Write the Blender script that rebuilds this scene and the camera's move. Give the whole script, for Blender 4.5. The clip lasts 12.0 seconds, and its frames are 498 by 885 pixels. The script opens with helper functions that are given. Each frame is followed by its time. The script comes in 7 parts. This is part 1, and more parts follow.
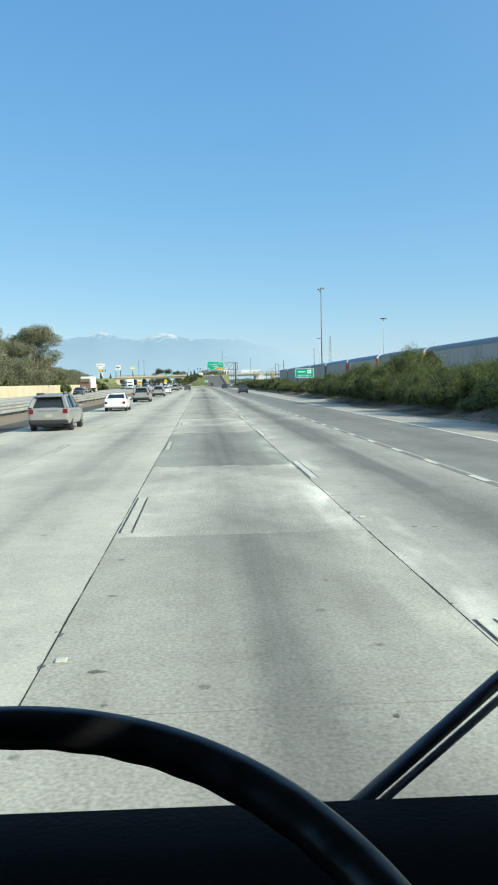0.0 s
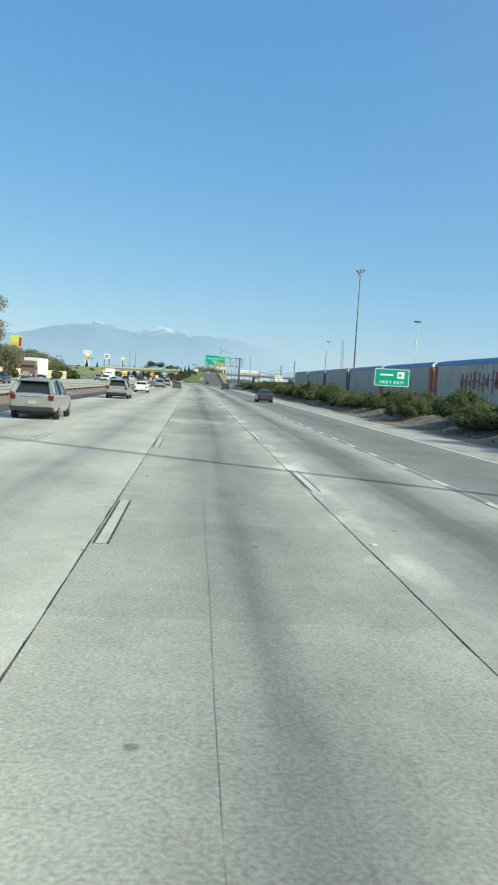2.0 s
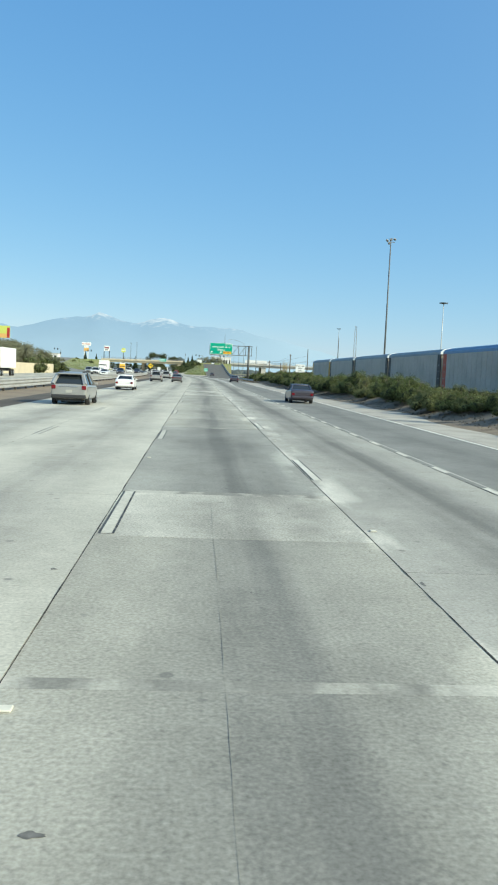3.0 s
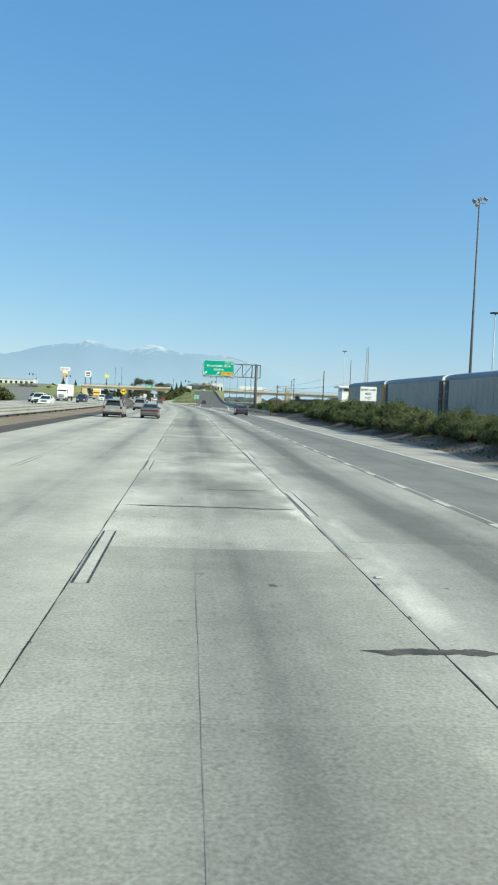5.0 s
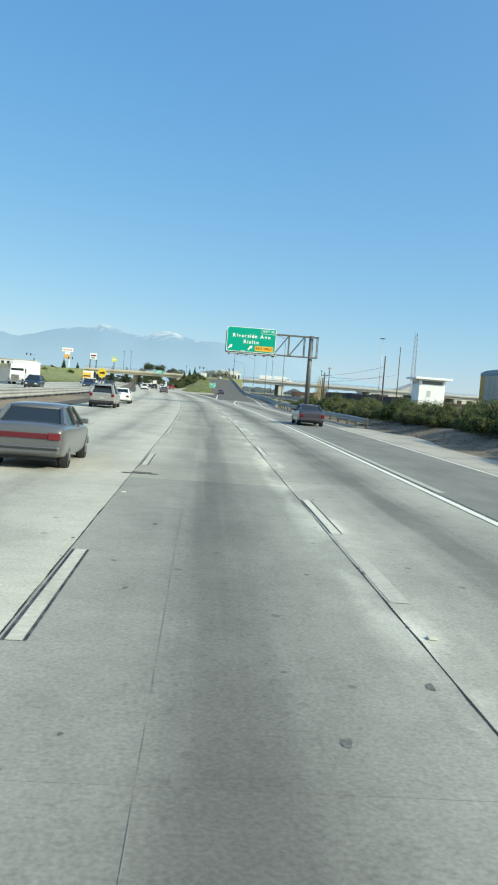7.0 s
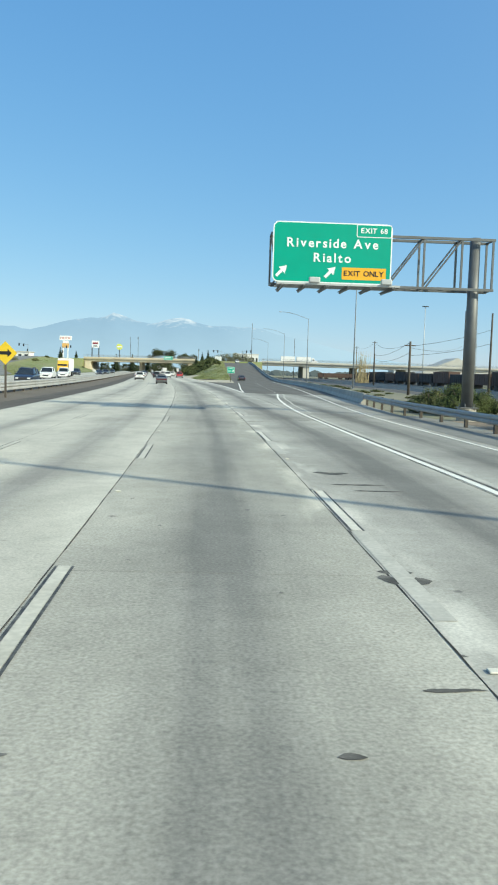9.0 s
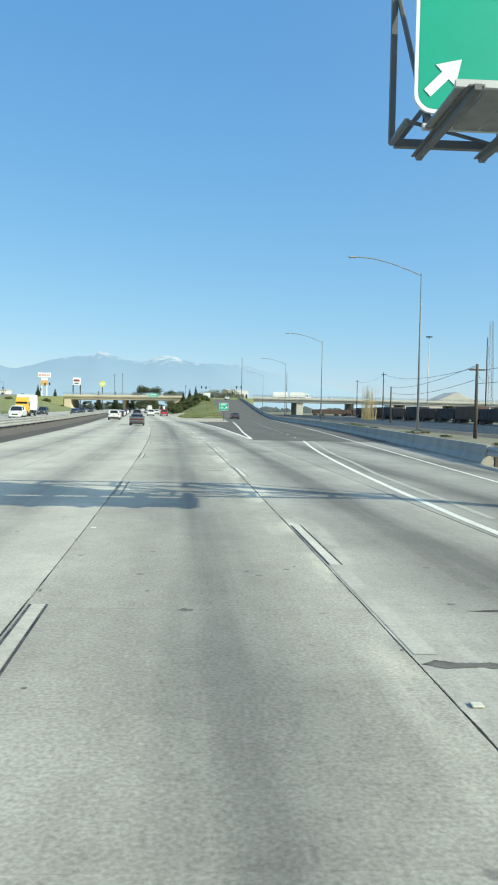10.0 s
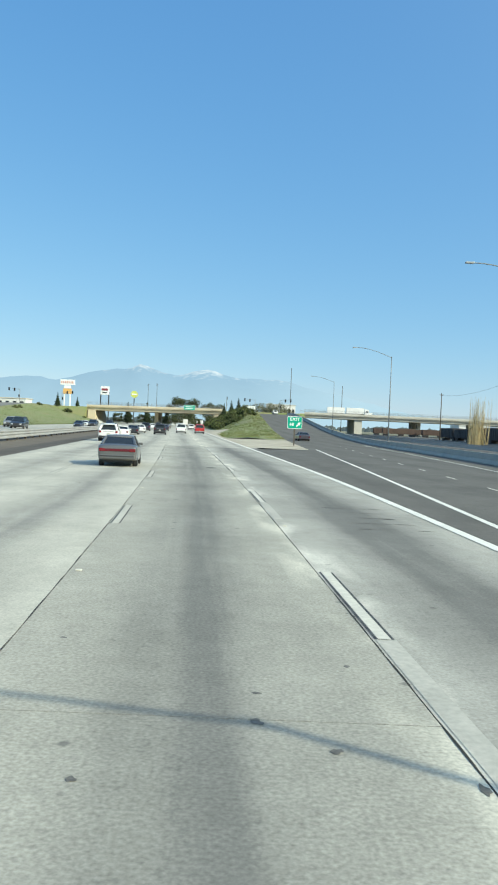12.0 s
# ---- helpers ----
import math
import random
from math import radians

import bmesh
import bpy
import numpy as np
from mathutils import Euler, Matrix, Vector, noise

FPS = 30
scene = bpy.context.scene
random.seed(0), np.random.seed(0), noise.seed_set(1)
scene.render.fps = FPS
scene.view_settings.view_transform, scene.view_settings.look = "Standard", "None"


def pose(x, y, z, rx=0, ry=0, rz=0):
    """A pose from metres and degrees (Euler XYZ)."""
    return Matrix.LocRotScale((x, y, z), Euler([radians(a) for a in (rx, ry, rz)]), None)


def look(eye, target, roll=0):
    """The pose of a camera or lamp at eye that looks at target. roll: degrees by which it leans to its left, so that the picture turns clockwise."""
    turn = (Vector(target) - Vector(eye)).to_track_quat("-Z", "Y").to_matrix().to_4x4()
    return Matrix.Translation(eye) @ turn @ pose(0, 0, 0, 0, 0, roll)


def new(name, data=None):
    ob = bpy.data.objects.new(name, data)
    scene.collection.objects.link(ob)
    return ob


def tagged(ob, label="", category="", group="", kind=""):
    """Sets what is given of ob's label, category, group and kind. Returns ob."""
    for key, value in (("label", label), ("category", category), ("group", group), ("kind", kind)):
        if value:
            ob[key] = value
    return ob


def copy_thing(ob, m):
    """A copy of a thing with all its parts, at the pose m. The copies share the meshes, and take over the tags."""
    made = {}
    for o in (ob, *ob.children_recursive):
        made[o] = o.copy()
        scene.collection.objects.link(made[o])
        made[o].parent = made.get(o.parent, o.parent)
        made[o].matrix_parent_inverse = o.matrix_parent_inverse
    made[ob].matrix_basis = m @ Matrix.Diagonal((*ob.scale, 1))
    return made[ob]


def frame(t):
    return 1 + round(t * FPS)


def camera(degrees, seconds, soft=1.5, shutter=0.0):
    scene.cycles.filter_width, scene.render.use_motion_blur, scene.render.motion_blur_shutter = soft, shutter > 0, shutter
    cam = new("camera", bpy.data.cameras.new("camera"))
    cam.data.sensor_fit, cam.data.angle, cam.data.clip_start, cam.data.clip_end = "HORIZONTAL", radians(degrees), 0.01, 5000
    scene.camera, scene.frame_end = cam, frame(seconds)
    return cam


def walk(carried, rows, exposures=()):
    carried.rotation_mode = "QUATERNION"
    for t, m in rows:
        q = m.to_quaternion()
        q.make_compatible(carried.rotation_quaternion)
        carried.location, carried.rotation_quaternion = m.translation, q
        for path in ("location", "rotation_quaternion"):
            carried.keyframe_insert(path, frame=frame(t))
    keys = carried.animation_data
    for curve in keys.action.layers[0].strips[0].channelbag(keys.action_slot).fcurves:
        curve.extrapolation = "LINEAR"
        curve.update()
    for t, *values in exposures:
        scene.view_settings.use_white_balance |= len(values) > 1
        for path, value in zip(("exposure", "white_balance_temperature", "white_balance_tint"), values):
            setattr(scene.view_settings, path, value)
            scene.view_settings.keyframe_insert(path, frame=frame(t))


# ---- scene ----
cam = camera(34.4, 12.0, soft=2.0)

PATH = [
    (0, (-0.663, -15.467, 2.193), (-0.547, -13.476, 2.041), -1.3),
    (0.5, (-0.734, -1.188, 2.124), (-0.612, 0.801, 1.953), -1.2),
    (1, (-0.805, 13.831, 2.144), (-0.674, 15.818, 1.951), 1.0),
    (1.5, (-0.772, 29.502, 2.161), (-0.639, 31.49, 1.988), 1.9),
    (2, (-0.757, 44.739, 2.134), (-0.614, 46.728, 1.986), 3.4),
    (2.5, (-0.715, 59.401, 2.149), (-0.573, 61.39, 1.987), 3.1),
    (3, (-0.711, 73.733, 2.154), (-0.579, 75.721, 1.982), 2.5),
    (5, (-0.665, 133.371, 2.179), (-0.51, 135.362, 2.075), 2.4),
    (5.5, (-0.609, 148.725, 2.151), (-0.441, 150.716, 2.059), 3.0),
    (6, (-0.532, 164.503, 2.177), (-0.357, 166.494, 2.087), 4.0),
    (6.5, (-0.48, 179.698, 2.158), (-0.321, 181.688, 2.036), 4.2),
    (7, (-0.446, 194.662, 2.166), (-0.321, 196.654, 2.036), 4.3),
    (9, (-0.496, 254.653, 2.155), (-0.413, 256.644, 1.983), 1.7),
    (9.5, (-0.737, 269.6, 2.144), (-0.656, 271.594, 2.002), 2.7),
    (10, (-1.047, 283.953, 2.12), (-0.936, 285.948, 2.04), 1.1),
    (10.5, (-1.502, 298.934, 2.132), (-1.407, 300.93, 2.06), 1.1),
    (11, (-2.093, 314.681, 2.202), (-2.057, 316.678, 2.102), 3.2),
    (11.5, (-2.776, 329.799, 2.172), (-2.768, 331.797, 2.089), 3.4),
    (12, (-3.465, 345.089, 2.19), (-3.449, 347.089, 2.147), 2.4),
]
walk(cam, [(t, look(eye, target, roll)) for t, eye, target, roll in PATH], [(t, e, 6360, -4) for t, e in ((0, 0.17), (0.5, 0.11), (1.5, 0.09), (2, 0.05), (2.5, 0.14), (3, 0.14), (5, 0.07), (5.5, 0.15), (6, 0.16), (6.5, 0.07), (7, 0.11), (9, 0.13), (9.5, 0.14), (10, 0.17), (10.5, 0.2), (11, 0.17), (12, 0.14))])

# ---- world and sun ----
SUN_EL, SUN_AZ = radians(30), math.atan2(0.838, -0.546)
world = bpy.data.worlds.new("world")
scene.world = world
world.use_nodes = True
wn, wl = world.node_tree.nodes, world.node_tree.links
sky = wn.new("ShaderNodeTexSky")
sky.sky_type, sky.sun_disc = "NISHITA", False
sky.sun_elevation, sky.sun_rotation = SUN_EL, SUN_AZ
sky.altitude, sky.air_density, sky.dust_density, sky.ozone_density = 300, 1.0, 0.15, 4.0
soft_sky, blue_sky = wn.new("ShaderNodeGamma"), wn.new("ShaderNodeMix")
soft_sky.inputs["Gamma"].default_value = 0.57
blue_sky.data_type, blue_sky.blend_type = "RGBA", "MULTIPLY"
blue_sky.inputs["Factor"].default_value = 1.0
blue_sky.inputs["B"].default_value = (0.84, 0.97, 1.14, 1)
wl.new(sky.outputs[0], soft_sky.inputs["Color"])
wl.new(soft_sky.outputs["Color"], blue_sky.inputs["A"])
# the zenith is deeper and the hazy parts whiter than in the clean model
split_sky, join_sky = wn.new("ShaderNodeSeparateColor"), wn.new("ShaderNodeCombineColor")
wl.new(blue_sky.outputs["Result"], split_sky.inputs[0])
for i, (power, gain) in enumerate(((1.4, 0.75), (1.0, 0.995), (0.6, 1.69))):
    p_node, g_node = wn.new("ShaderNodeMath"), wn.new("ShaderNodeMath")
    p_node.operation, g_node.operation = "POWER", "MULTIPLY"
    p_node.inputs[1].default_value, g_node.inputs[1].default_value = power, gain
    wl.new(split_sky.outputs[i], p_node.inputs[0]), wl.new(p_node.outputs[0], g_node.inputs[0]), wl.new(g_node.outputs[0], join_sky.inputs[i])
# wide white haze round the sun, added behind the view to whiten shade
sun_dir = Vector((math.sin(SUN_AZ) * math.cos(SUN_EL), math.cos(SUN_AZ) * math.cos(SUN_EL), math.sin(SUN_EL)))
ray_dir, near_sun, haze_fall, haze = wn.new("ShaderNodeTexCoord"), wn.new("ShaderNodeVectorMath"), wn.new("ShaderNodeMath"), wn.new("ShaderNodeMix")
near_sun.operation, haze_fall.operation = "DOT_PRODUCT", "POWER"
near_sun.inputs[1].default_value = sun_dir
clip_sun = wn.new("ShaderNodeMapRange")
clip_sun.inputs["From Min"].default_value = -1.0
haze_fall.inputs[1].default_value = 4.9
haze.data_type, haze.blend_type = "RGBA", "ADD"
haze.inputs["Factor"].default_value = 1.0
tone = wn.new("ShaderNodeVectorMath")
tone.operation = "SCALE"
tone.inputs[0].default_value = (4.2, 4.1, 3.1)
wl.new(ray_dir.outputs["Generated"], near_sun.inputs[0]), wl.new(near_sun.outputs["Value"], clip_sun.inputs[0]), wl.new(clip_sun.outputs[0], haze_fall.inputs[0])
wl.new(haze_fall.outputs[0], tone.inputs["Scale"]), wl.new(tone.outputs[0], haze.inputs["B"]), wl.new(join_sky.outputs[0], haze.inputs["A"])
wl.new(haze.outputs["Result"], wn["Background"].inputs[0])
wn["Background"].inputs[1].default_value = 0.232
sun_data = bpy.data.lights.new("sun", "SUN")
sun_data.energy, sun_data.angle, sun_data.color = 5.0, radians(0.36), (1.0, 0.872, 0.695)
sun_ob = new("sun", sun_data)
sun_ob.matrix_world = look(sun_dir * 100, (0, 0, 0))


# ---- materials ----
def rgb(c):
    return (*c, 1.0) if len(c) == 3 else c


def mat(name, base, rough=0.6, metal=0.0, vary=0.25, scale=3.0, bump=0.1, fine=40.0, tint=None, coat=0.0, island=False, per_object=0.0, spec=None):
    """Principled surface with a broad and a fine variation of its colour, and relief."""
    m = bpy.data.materials.new(name)
    m.use_nodes = True
    n, l = m.node_tree.nodes, m.node_tree.links
    b = n["Principled BSDF"]
    geo = n.new("ShaderNodeNewGeometry")
    big = n.new("ShaderNodeTexNoise")
    big.inputs["Scale"].default_value, big.inputs["Detail"].default_value = scale, 6
    sm = n.new("ShaderNodeTexNoise")
    sm.inputs["Scale"].default_value, sm.inputs["Detail"].default_value = fine, 4
    for t in (big, sm):
        l.new(geo.outputs["Position"], t.inputs["Vector"])
    mix = n.new("ShaderNodeMix")
    mix.data_type = "RGBA"
    t2 = tint or tuple(v * 0.6 for v in base)
    mix.inputs["A"].default_value, mix.inputs["B"].default_value = rgb(base), rgb(t2)
    ramp = n.new("ShaderNodeMapRange")
    ramp.inputs["From Min"].default_value, ramp.inputs["From Max"].default_value = 0.4, 0.75
    ramp.inputs["To Max"].default_value = min(1.0, vary * 2)
    l.new(big.outputs["Fac"], ramp.inputs["Value"])
    l.new(ramp.outputs["Result"], mix.inputs["Factor"])
    hsv = n.new("ShaderNodeHueSaturation")
    val = n.new("ShaderNodeMapRange")
    val.inputs["To Min"].default_value, val.inputs["To Max"].default_value = 1 - vary * 0.6, 1 + vary * 0.6
    l.new(sm.outputs["Fac"], val.inputs["Value"])
    v_out = val.outputs["Result"]
    if island or per_object:
        src = n.new("ShaderNodeObjectInfo").outputs["Random"] if per_object else geo.outputs["Random Per Island"]
        amount = per_object or 0.22
        r2 = n.new("ShaderNodeMapRange")
        r2.inputs["To Min"].default_value, r2.inputs["To Max"].default_value = 1 - amount, 1 + amount
        l.new(src, r2.inputs["Value"])
        mul = n.new("ShaderNodeMath")
        mul.operation = "MULTIPLY"
        l.new(v_out, mul.inputs[0]), l.new(r2.outputs["Result"], mul.inputs[1])
        v_out = mul.outputs[0]
    l.new(v_out, hsv.inputs["Value"])
    l.new(mix.outputs["Result"], hsv.inputs["Color"])
    l.new(hsv.outputs["Color"], b.inputs["Base Color"])
    b.inputs["Roughness"].default_value, b.inputs["Metallic"].default_value = rough, metal
    if coat:
        b.inputs["Coat Weight"].default_value = coat
        b.inputs["Coat Roughness"].default_value = 0.08
    if spec is not None:
        b.inputs["Specular IOR Level"].default_value = spec
    if bump:
        bp = n.new("ShaderNodeBump")
        bp.inputs["Strength"].default_value, bp.inputs["Distance"].default_value = bump, 0.02
        l.new(sm.outputs["Fac"], bp.inputs["Height"])
        l.new(bp.outputs["Normal"], b.inputs["Normal"])
    return m


def pavement(name, base, dark, band=0.5, per_object=0.0, fine=30.0, blotch=0.34, clouds=0.09, patch=1.0, grain=0.19):
    """Worn road surface. UV is (metres across, metres along): an oily band down each lane, blotches, drag marks and grit."""
    m = bpy.data.materials.new(name)
    m.use_nodes = True
    n, l = m.node_tree.nodes, m.node_tree.links
    b = n["Principled BSDF"]
    uv = n.new("ShaderNodeUVMap")
    geo = n.new("ShaderNodeNewGeometry")

    def math_node(op, a, c=None, clamp=False):
        q = n.new("ShaderNodeMath")
        q.operation, q.use_clamp = op, clamp
        for i, v in enumerate((a, c)):
            if v is None:
                continue
            if isinstance(v, (int, float)):
                q.inputs[i].default_value = v
            else:
                l.new(v, q.inputs[i])
        return q.outputs[0]

    def noise_of(vec, scale, detail=5):
        q = n.new("ShaderNodeTexNoise")
        q.inputs["Scale"].default_value, q.inputs["Detail"].default_value = scale, detail
        l.new(vec, q.inputs["Vector"])
        return q.outputs["Fac"]

    def stretched(sx, sy):
        q = n.new("ShaderNodeMapping")
        q.inputs["Scale"].default_value = (sx, sy, 1)
        l.new(uv.outputs["UV"], q.inputs["Vector"])
        return q.outputs["Vector"]

    sep = n.new("ShaderNodeSeparateXYZ")
    l.new(uv.outputs["UV"], sep.inputs[0])
    wander = noise_of(stretched(0.0, 0.03), 1.0, 2)
    across = math_node("ADD", sep.outputs["X"], math_node("MULTIPLY", math_node("SUBTRACT", wander, 0.5), 0.8))
    off = math_node("ABSOLUTE", math_node("SUBTRACT", math_node("FLOORED_MODULO", math_node("ADD", across, 1.83), 3.66), 1.83))
    oil = math_node("SUBTRACT", 1.0, math_node("DIVIDE", off, 1.75), clamp=True)
    oil = math_node("MULTIPLY", math_node("POWER", oil, 1.5), 1.25)
    streak = noise_of(stretched(1.6, 0.035), 1.0, 4)
    oil = math_node("MULTIPLY", oil, math_node("MULTIPLY", streak, 1.9 * band))
    blot = n.new("ShaderNodeMapRange")
    blot.inputs["From Min"].default_value, blot.inputs["From Max"].default_value = 0.42, 0.72
    l.new(noise_of(stretched(0.35 * patch, 0.16 * patch), 1.0, 7), blot.inputs["Value"])
    cross = noise_of(stretched(0.1, 0.42), 1.0, 5)
    tone = math_node("ADD", oil, math_node("MULTIPLY", blot.outputs["Result"], blotch))
    tone = math_node("ADD", tone, math_node("MULTIPLY", math_node("SUBTRACT", cross, 0.5), 0.06), clamp=True)
    grit = noise_of(geo.outputs["Position"], fine, 8)
    spots = n.new("ShaderNodeTexVoronoi")
    spots.inputs["Scale"].default_value = 1.2
    l.new(geo.outputs["Position"], spots.inputs["Vector"])
    sm = n.new("ShaderNodeMapRange")
    sm.inputs["From Min"].default_value, sm.inputs["From Max"].default_value = 0.075, 0.04
    sm.inputs["To Max"].default_value = 0.75
    l.new(spots.outputs["Distance"], sm.inputs["Value"])
    tone = math_node("ADD", tone, sm.outputs["Result"], clamp=True)
    pits = n.new("ShaderNodeMapRange")
    pits.inputs["From Min"].default_value, pits.inputs["From Max"].default_value = 0.56, 0.7
    pits.inputs["To Max"].default_value = 0.22
    l.new(noise_of(geo.outputs["Position"], 11.0, 4), pits.inputs["Value"])
    tone = math_node("ADD", tone, pits.outputs["Result"], clamp=True)
    # pale, ground-down concrete in ragged patches along the lane joint
    beside = math_node("SUBTRACT", 1.0, math_node("DIVIDE", math_node("ABSOLUTE", math_node("SUBTRACT", sep.outputs["X"], 1.75)), 0.55), clamp=True)
    ragged = n.new("ShaderNodeMapRange")
    ragged.inputs["From Min"].default_value, ragged.inputs["From Max"].default_value = 0.5, 0.62
    l.new(noise_of(stretched(1.1, 0.3), 1.0, 6), ragged.inputs["Value"])
    worn = math_node("MULTIPLY", math_node("MULTIPLY", math_node("POWER", beside, 0.6), ragged.outputs["Result"]), 1.05)
    tone = math_node("SUBTRACT", tone, worn)
    mix = n.new("ShaderNodeMix")
    mix.data_type, mix.clamp_factor = "RGBA", False
    mix.inputs["A"].default_value, mix.inputs["B"].default_value = rgb(base), rgb(dark)
    l.new(tone, mix.inputs["Factor"])
    hsv = n.new("ShaderNodeHueSaturation")
    val = n.new("ShaderNodeMapRange")
    val.inputs["From Min"].default_value, val.inputs["From Max"].default_value = 0.25, 0.75
    val.inputs["To Min"].default_value, val.inputs["To Max"].default_value = 1 - grain, 1 + grain
    l.new(grit, val.inputs["Value"])
    mid = n.new("ShaderNodeMapRange")
    mid.inputs["From Min"].default_value, mid.inputs["From Max"].default_value = 0.3, 0.7
    mid.inputs["To Min"].default_value, mid.inputs["To Max"].default_value = 0.94, 1.06
    l.new(noise_of(geo.outputs["Position"], 3.2, 6), mid.inputs["Value"])
    peb = n.new("ShaderNodeMapRange")
    peb.inputs["From Min"].default_value, peb.inputs["From Max"].default_value = 0.3, 0.7
    peb.inputs["To Min"].default_value, peb.inputs["To Max"].default_value = 0.94, 1.06
    l.new(noise_of(geo.outputs["Position"], 17.0, 4), peb.inputs["Value"])
    cloud = n.new("ShaderNodeMapRange")
    cloud.inputs["From Min"].default_value, cloud.inputs["From Max"].default_value = 0.33, 0.67
    cloud.inputs["To Min"].default_value, cloud.inputs["To Max"].default_value = 1 - clouds, 1 + clouds
    l.new(noise_of(stretched(0.8, 0.42), 1.0, 3), cloud.inputs["Value"])
    v = math_node("MULTIPLY", math_node("MULTIPLY", val.outputs["Result"], mid.outputs["Result"]), math_node("MULTIPLY", peb.outputs["Result"], cloud.outputs["Result"]))
    if per_object:
        r2 = n.new("ShaderNodeMapRange")
        r2.inputs["To Min"].default_value, r2.inputs["To Max"].default_value = 1 - per_object, 1 + per_object
        l.new(n.new("ShaderNodeObjectInfo").outputs["Random"], r2.inputs["Value"])
        v = math_node("MULTIPLY", v, r2.outputs["Result"])
    l.new(v, hsv.inputs["Value"])
    l.new(mix.outputs["Result"], hsv.inputs["Color"])
    l.new(hsv.outputs["Color"], b.inputs["Base Color"])
    b.inputs["Roughness"].default_value = 0.85
    b.inputs["Specular IOR Level"].default_value = 0.12
    bp = n.new("ShaderNodeBump")
    bp.inputs["Strength"].default_value, bp.inputs["Distance"].default_value = 0.07, 0.008
    l.new(grit, bp.inputs["Height"])
    l.new(bp.outputs["Normal"], b.inputs["Normal"])
    return m


# far surface whose distance haze is put in as emission
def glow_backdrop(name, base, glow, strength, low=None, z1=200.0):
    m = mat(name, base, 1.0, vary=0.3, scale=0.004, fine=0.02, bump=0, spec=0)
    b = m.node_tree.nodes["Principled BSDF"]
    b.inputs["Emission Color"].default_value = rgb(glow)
    # a second glow colour low down imitates thicker haze
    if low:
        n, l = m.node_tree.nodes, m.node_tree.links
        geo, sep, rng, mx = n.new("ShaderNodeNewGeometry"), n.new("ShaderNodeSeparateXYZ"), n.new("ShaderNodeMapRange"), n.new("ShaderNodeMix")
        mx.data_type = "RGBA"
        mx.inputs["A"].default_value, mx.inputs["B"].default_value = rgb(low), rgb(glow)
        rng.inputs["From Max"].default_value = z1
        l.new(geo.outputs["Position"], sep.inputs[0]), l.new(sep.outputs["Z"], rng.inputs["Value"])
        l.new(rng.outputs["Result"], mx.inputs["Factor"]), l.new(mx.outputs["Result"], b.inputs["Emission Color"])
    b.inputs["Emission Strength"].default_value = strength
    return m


M_SLAB = pavement("slab_concrete", (0.42, 0.403, 0.342), (0.205, 0.2, 0.18), band=0.72, per_object=0.05, grain=0.27)
M_SLABNEW = pavement("slab_concrete_newer", (0.335, 0.328, 0.29), (0.158, 0.155, 0.141), band=0.75, per_object=0.04)
M_SLABPALE = pavement("slab_concrete_pale", (0.52, 0.5, 0.43), (0.27, 0.26, 0.228), band=0.55, per_object=0.05, blotch=0.7, clouds=0.2, grain=0.36)
M_LANE = pavement("lane_concrete", (0.52, 0.497, 0.42), (0.27, 0.261, 0.233), band=0.55)
M_SECOND = pavement("lane_concrete_grey", (0.42, 0.405, 0.355), (0.185, 0.18, 0.163), band=0.85, per_object=0.05)
M_EXIT = pavement("exit_lane_surface", (0.24, 0.237, 0.217), (0.15, 0.148, 0.138), band=0.35)
M_ENTRY = pavement("ramp_entry_concrete", (0.37, 0.358, 0.318), (0.17, 0.166, 0.15), band=0.7)
M_ASPH = pavement("asphalt", (0.155, 0.147, 0.131), (0.09, 0.086, 0.078), band=0.25, fine=40)
M_OLDASPH = pavement("old_asphalt", (0.125, 0.112, 0.096), (0.07, 0.064, 0.056), band=0.2, fine=40)
M_CRACK = mat("fine_crack", (0.2, 0.195, 0.17), 0.95, vary=0.5, scale=1.5, tint=(0.28, 0.27, 0.24), bump=0.1)
M_JOINT = mat("joint", (0.035, 0.033, 0.03), 0.95, vary=0.4, scale=2, bump=0.1)
M_WHITE = mat("road_white", (0.63, 0.605, 0.515), 0.7, vary=0.4, scale=0.9, fine=12, tint=(0.48, 0.465, 0.41), bump=0.1, spec=0.15)
M_FADED = mat("faded_road_white", (0.53, 0.51, 0.435), 0.75, vary=0.5, scale=0.9, fine=12, tint=(0.42, 0.4, 0.335), bump=0.1, spec=0.1)
M_SCRUBBED = mat("scrubbed_concrete", (0.47, 0.455, 0.4), 0.85, vary=0.45, scale=1.4, fine=14, tint=(0.36, 0.35, 0.31), bump=0.15, spec=0.1)
M_BLACKPAINT = mat("contrast_black", (0.03, 0.03, 0.03), 0.7, vary=0.5, scale=5, tint=(0.15, 0.15, 0.14), bump=0.1)
M_SPOTDARK = mat("worn_black_edge", (0.11, 0.107, 0.098), 0.85, vary=0.5, scale=2.5, fine=20, tint=(0.24, 0.235, 0.21), bump=0.1, spec=0.1)
M_DIRT = mat("dirt", (0.235, 0.185, 0.13), 0.95, vary=0.5, scale=0.9, fine=9, tint=(0.12, 0.092, 0.065), bump=0.8)
M_LITTER = mat("dry_litter", (0.23, 0.19, 0.135), 0.95, vary=0.4, scale=0.5, island=True, bump=0, tint=(0.12, 0.1, 0.065), spec=0.1)
M_EDGE = mat("edge_line_white", (0.78, 0.765, 0.69), 0.65, vary=0.3, scale=0.7, fine=12, tint=(0.58, 0.565, 0.5), bump=0.1, spec=0.15)
M_STRIP = mat("median_earth", (0.24, 0.19, 0.135), 0.95, vary=0.4, scale=0.25, fine=10, tint=(0.16, 0.125, 0.09), bump=0.4)
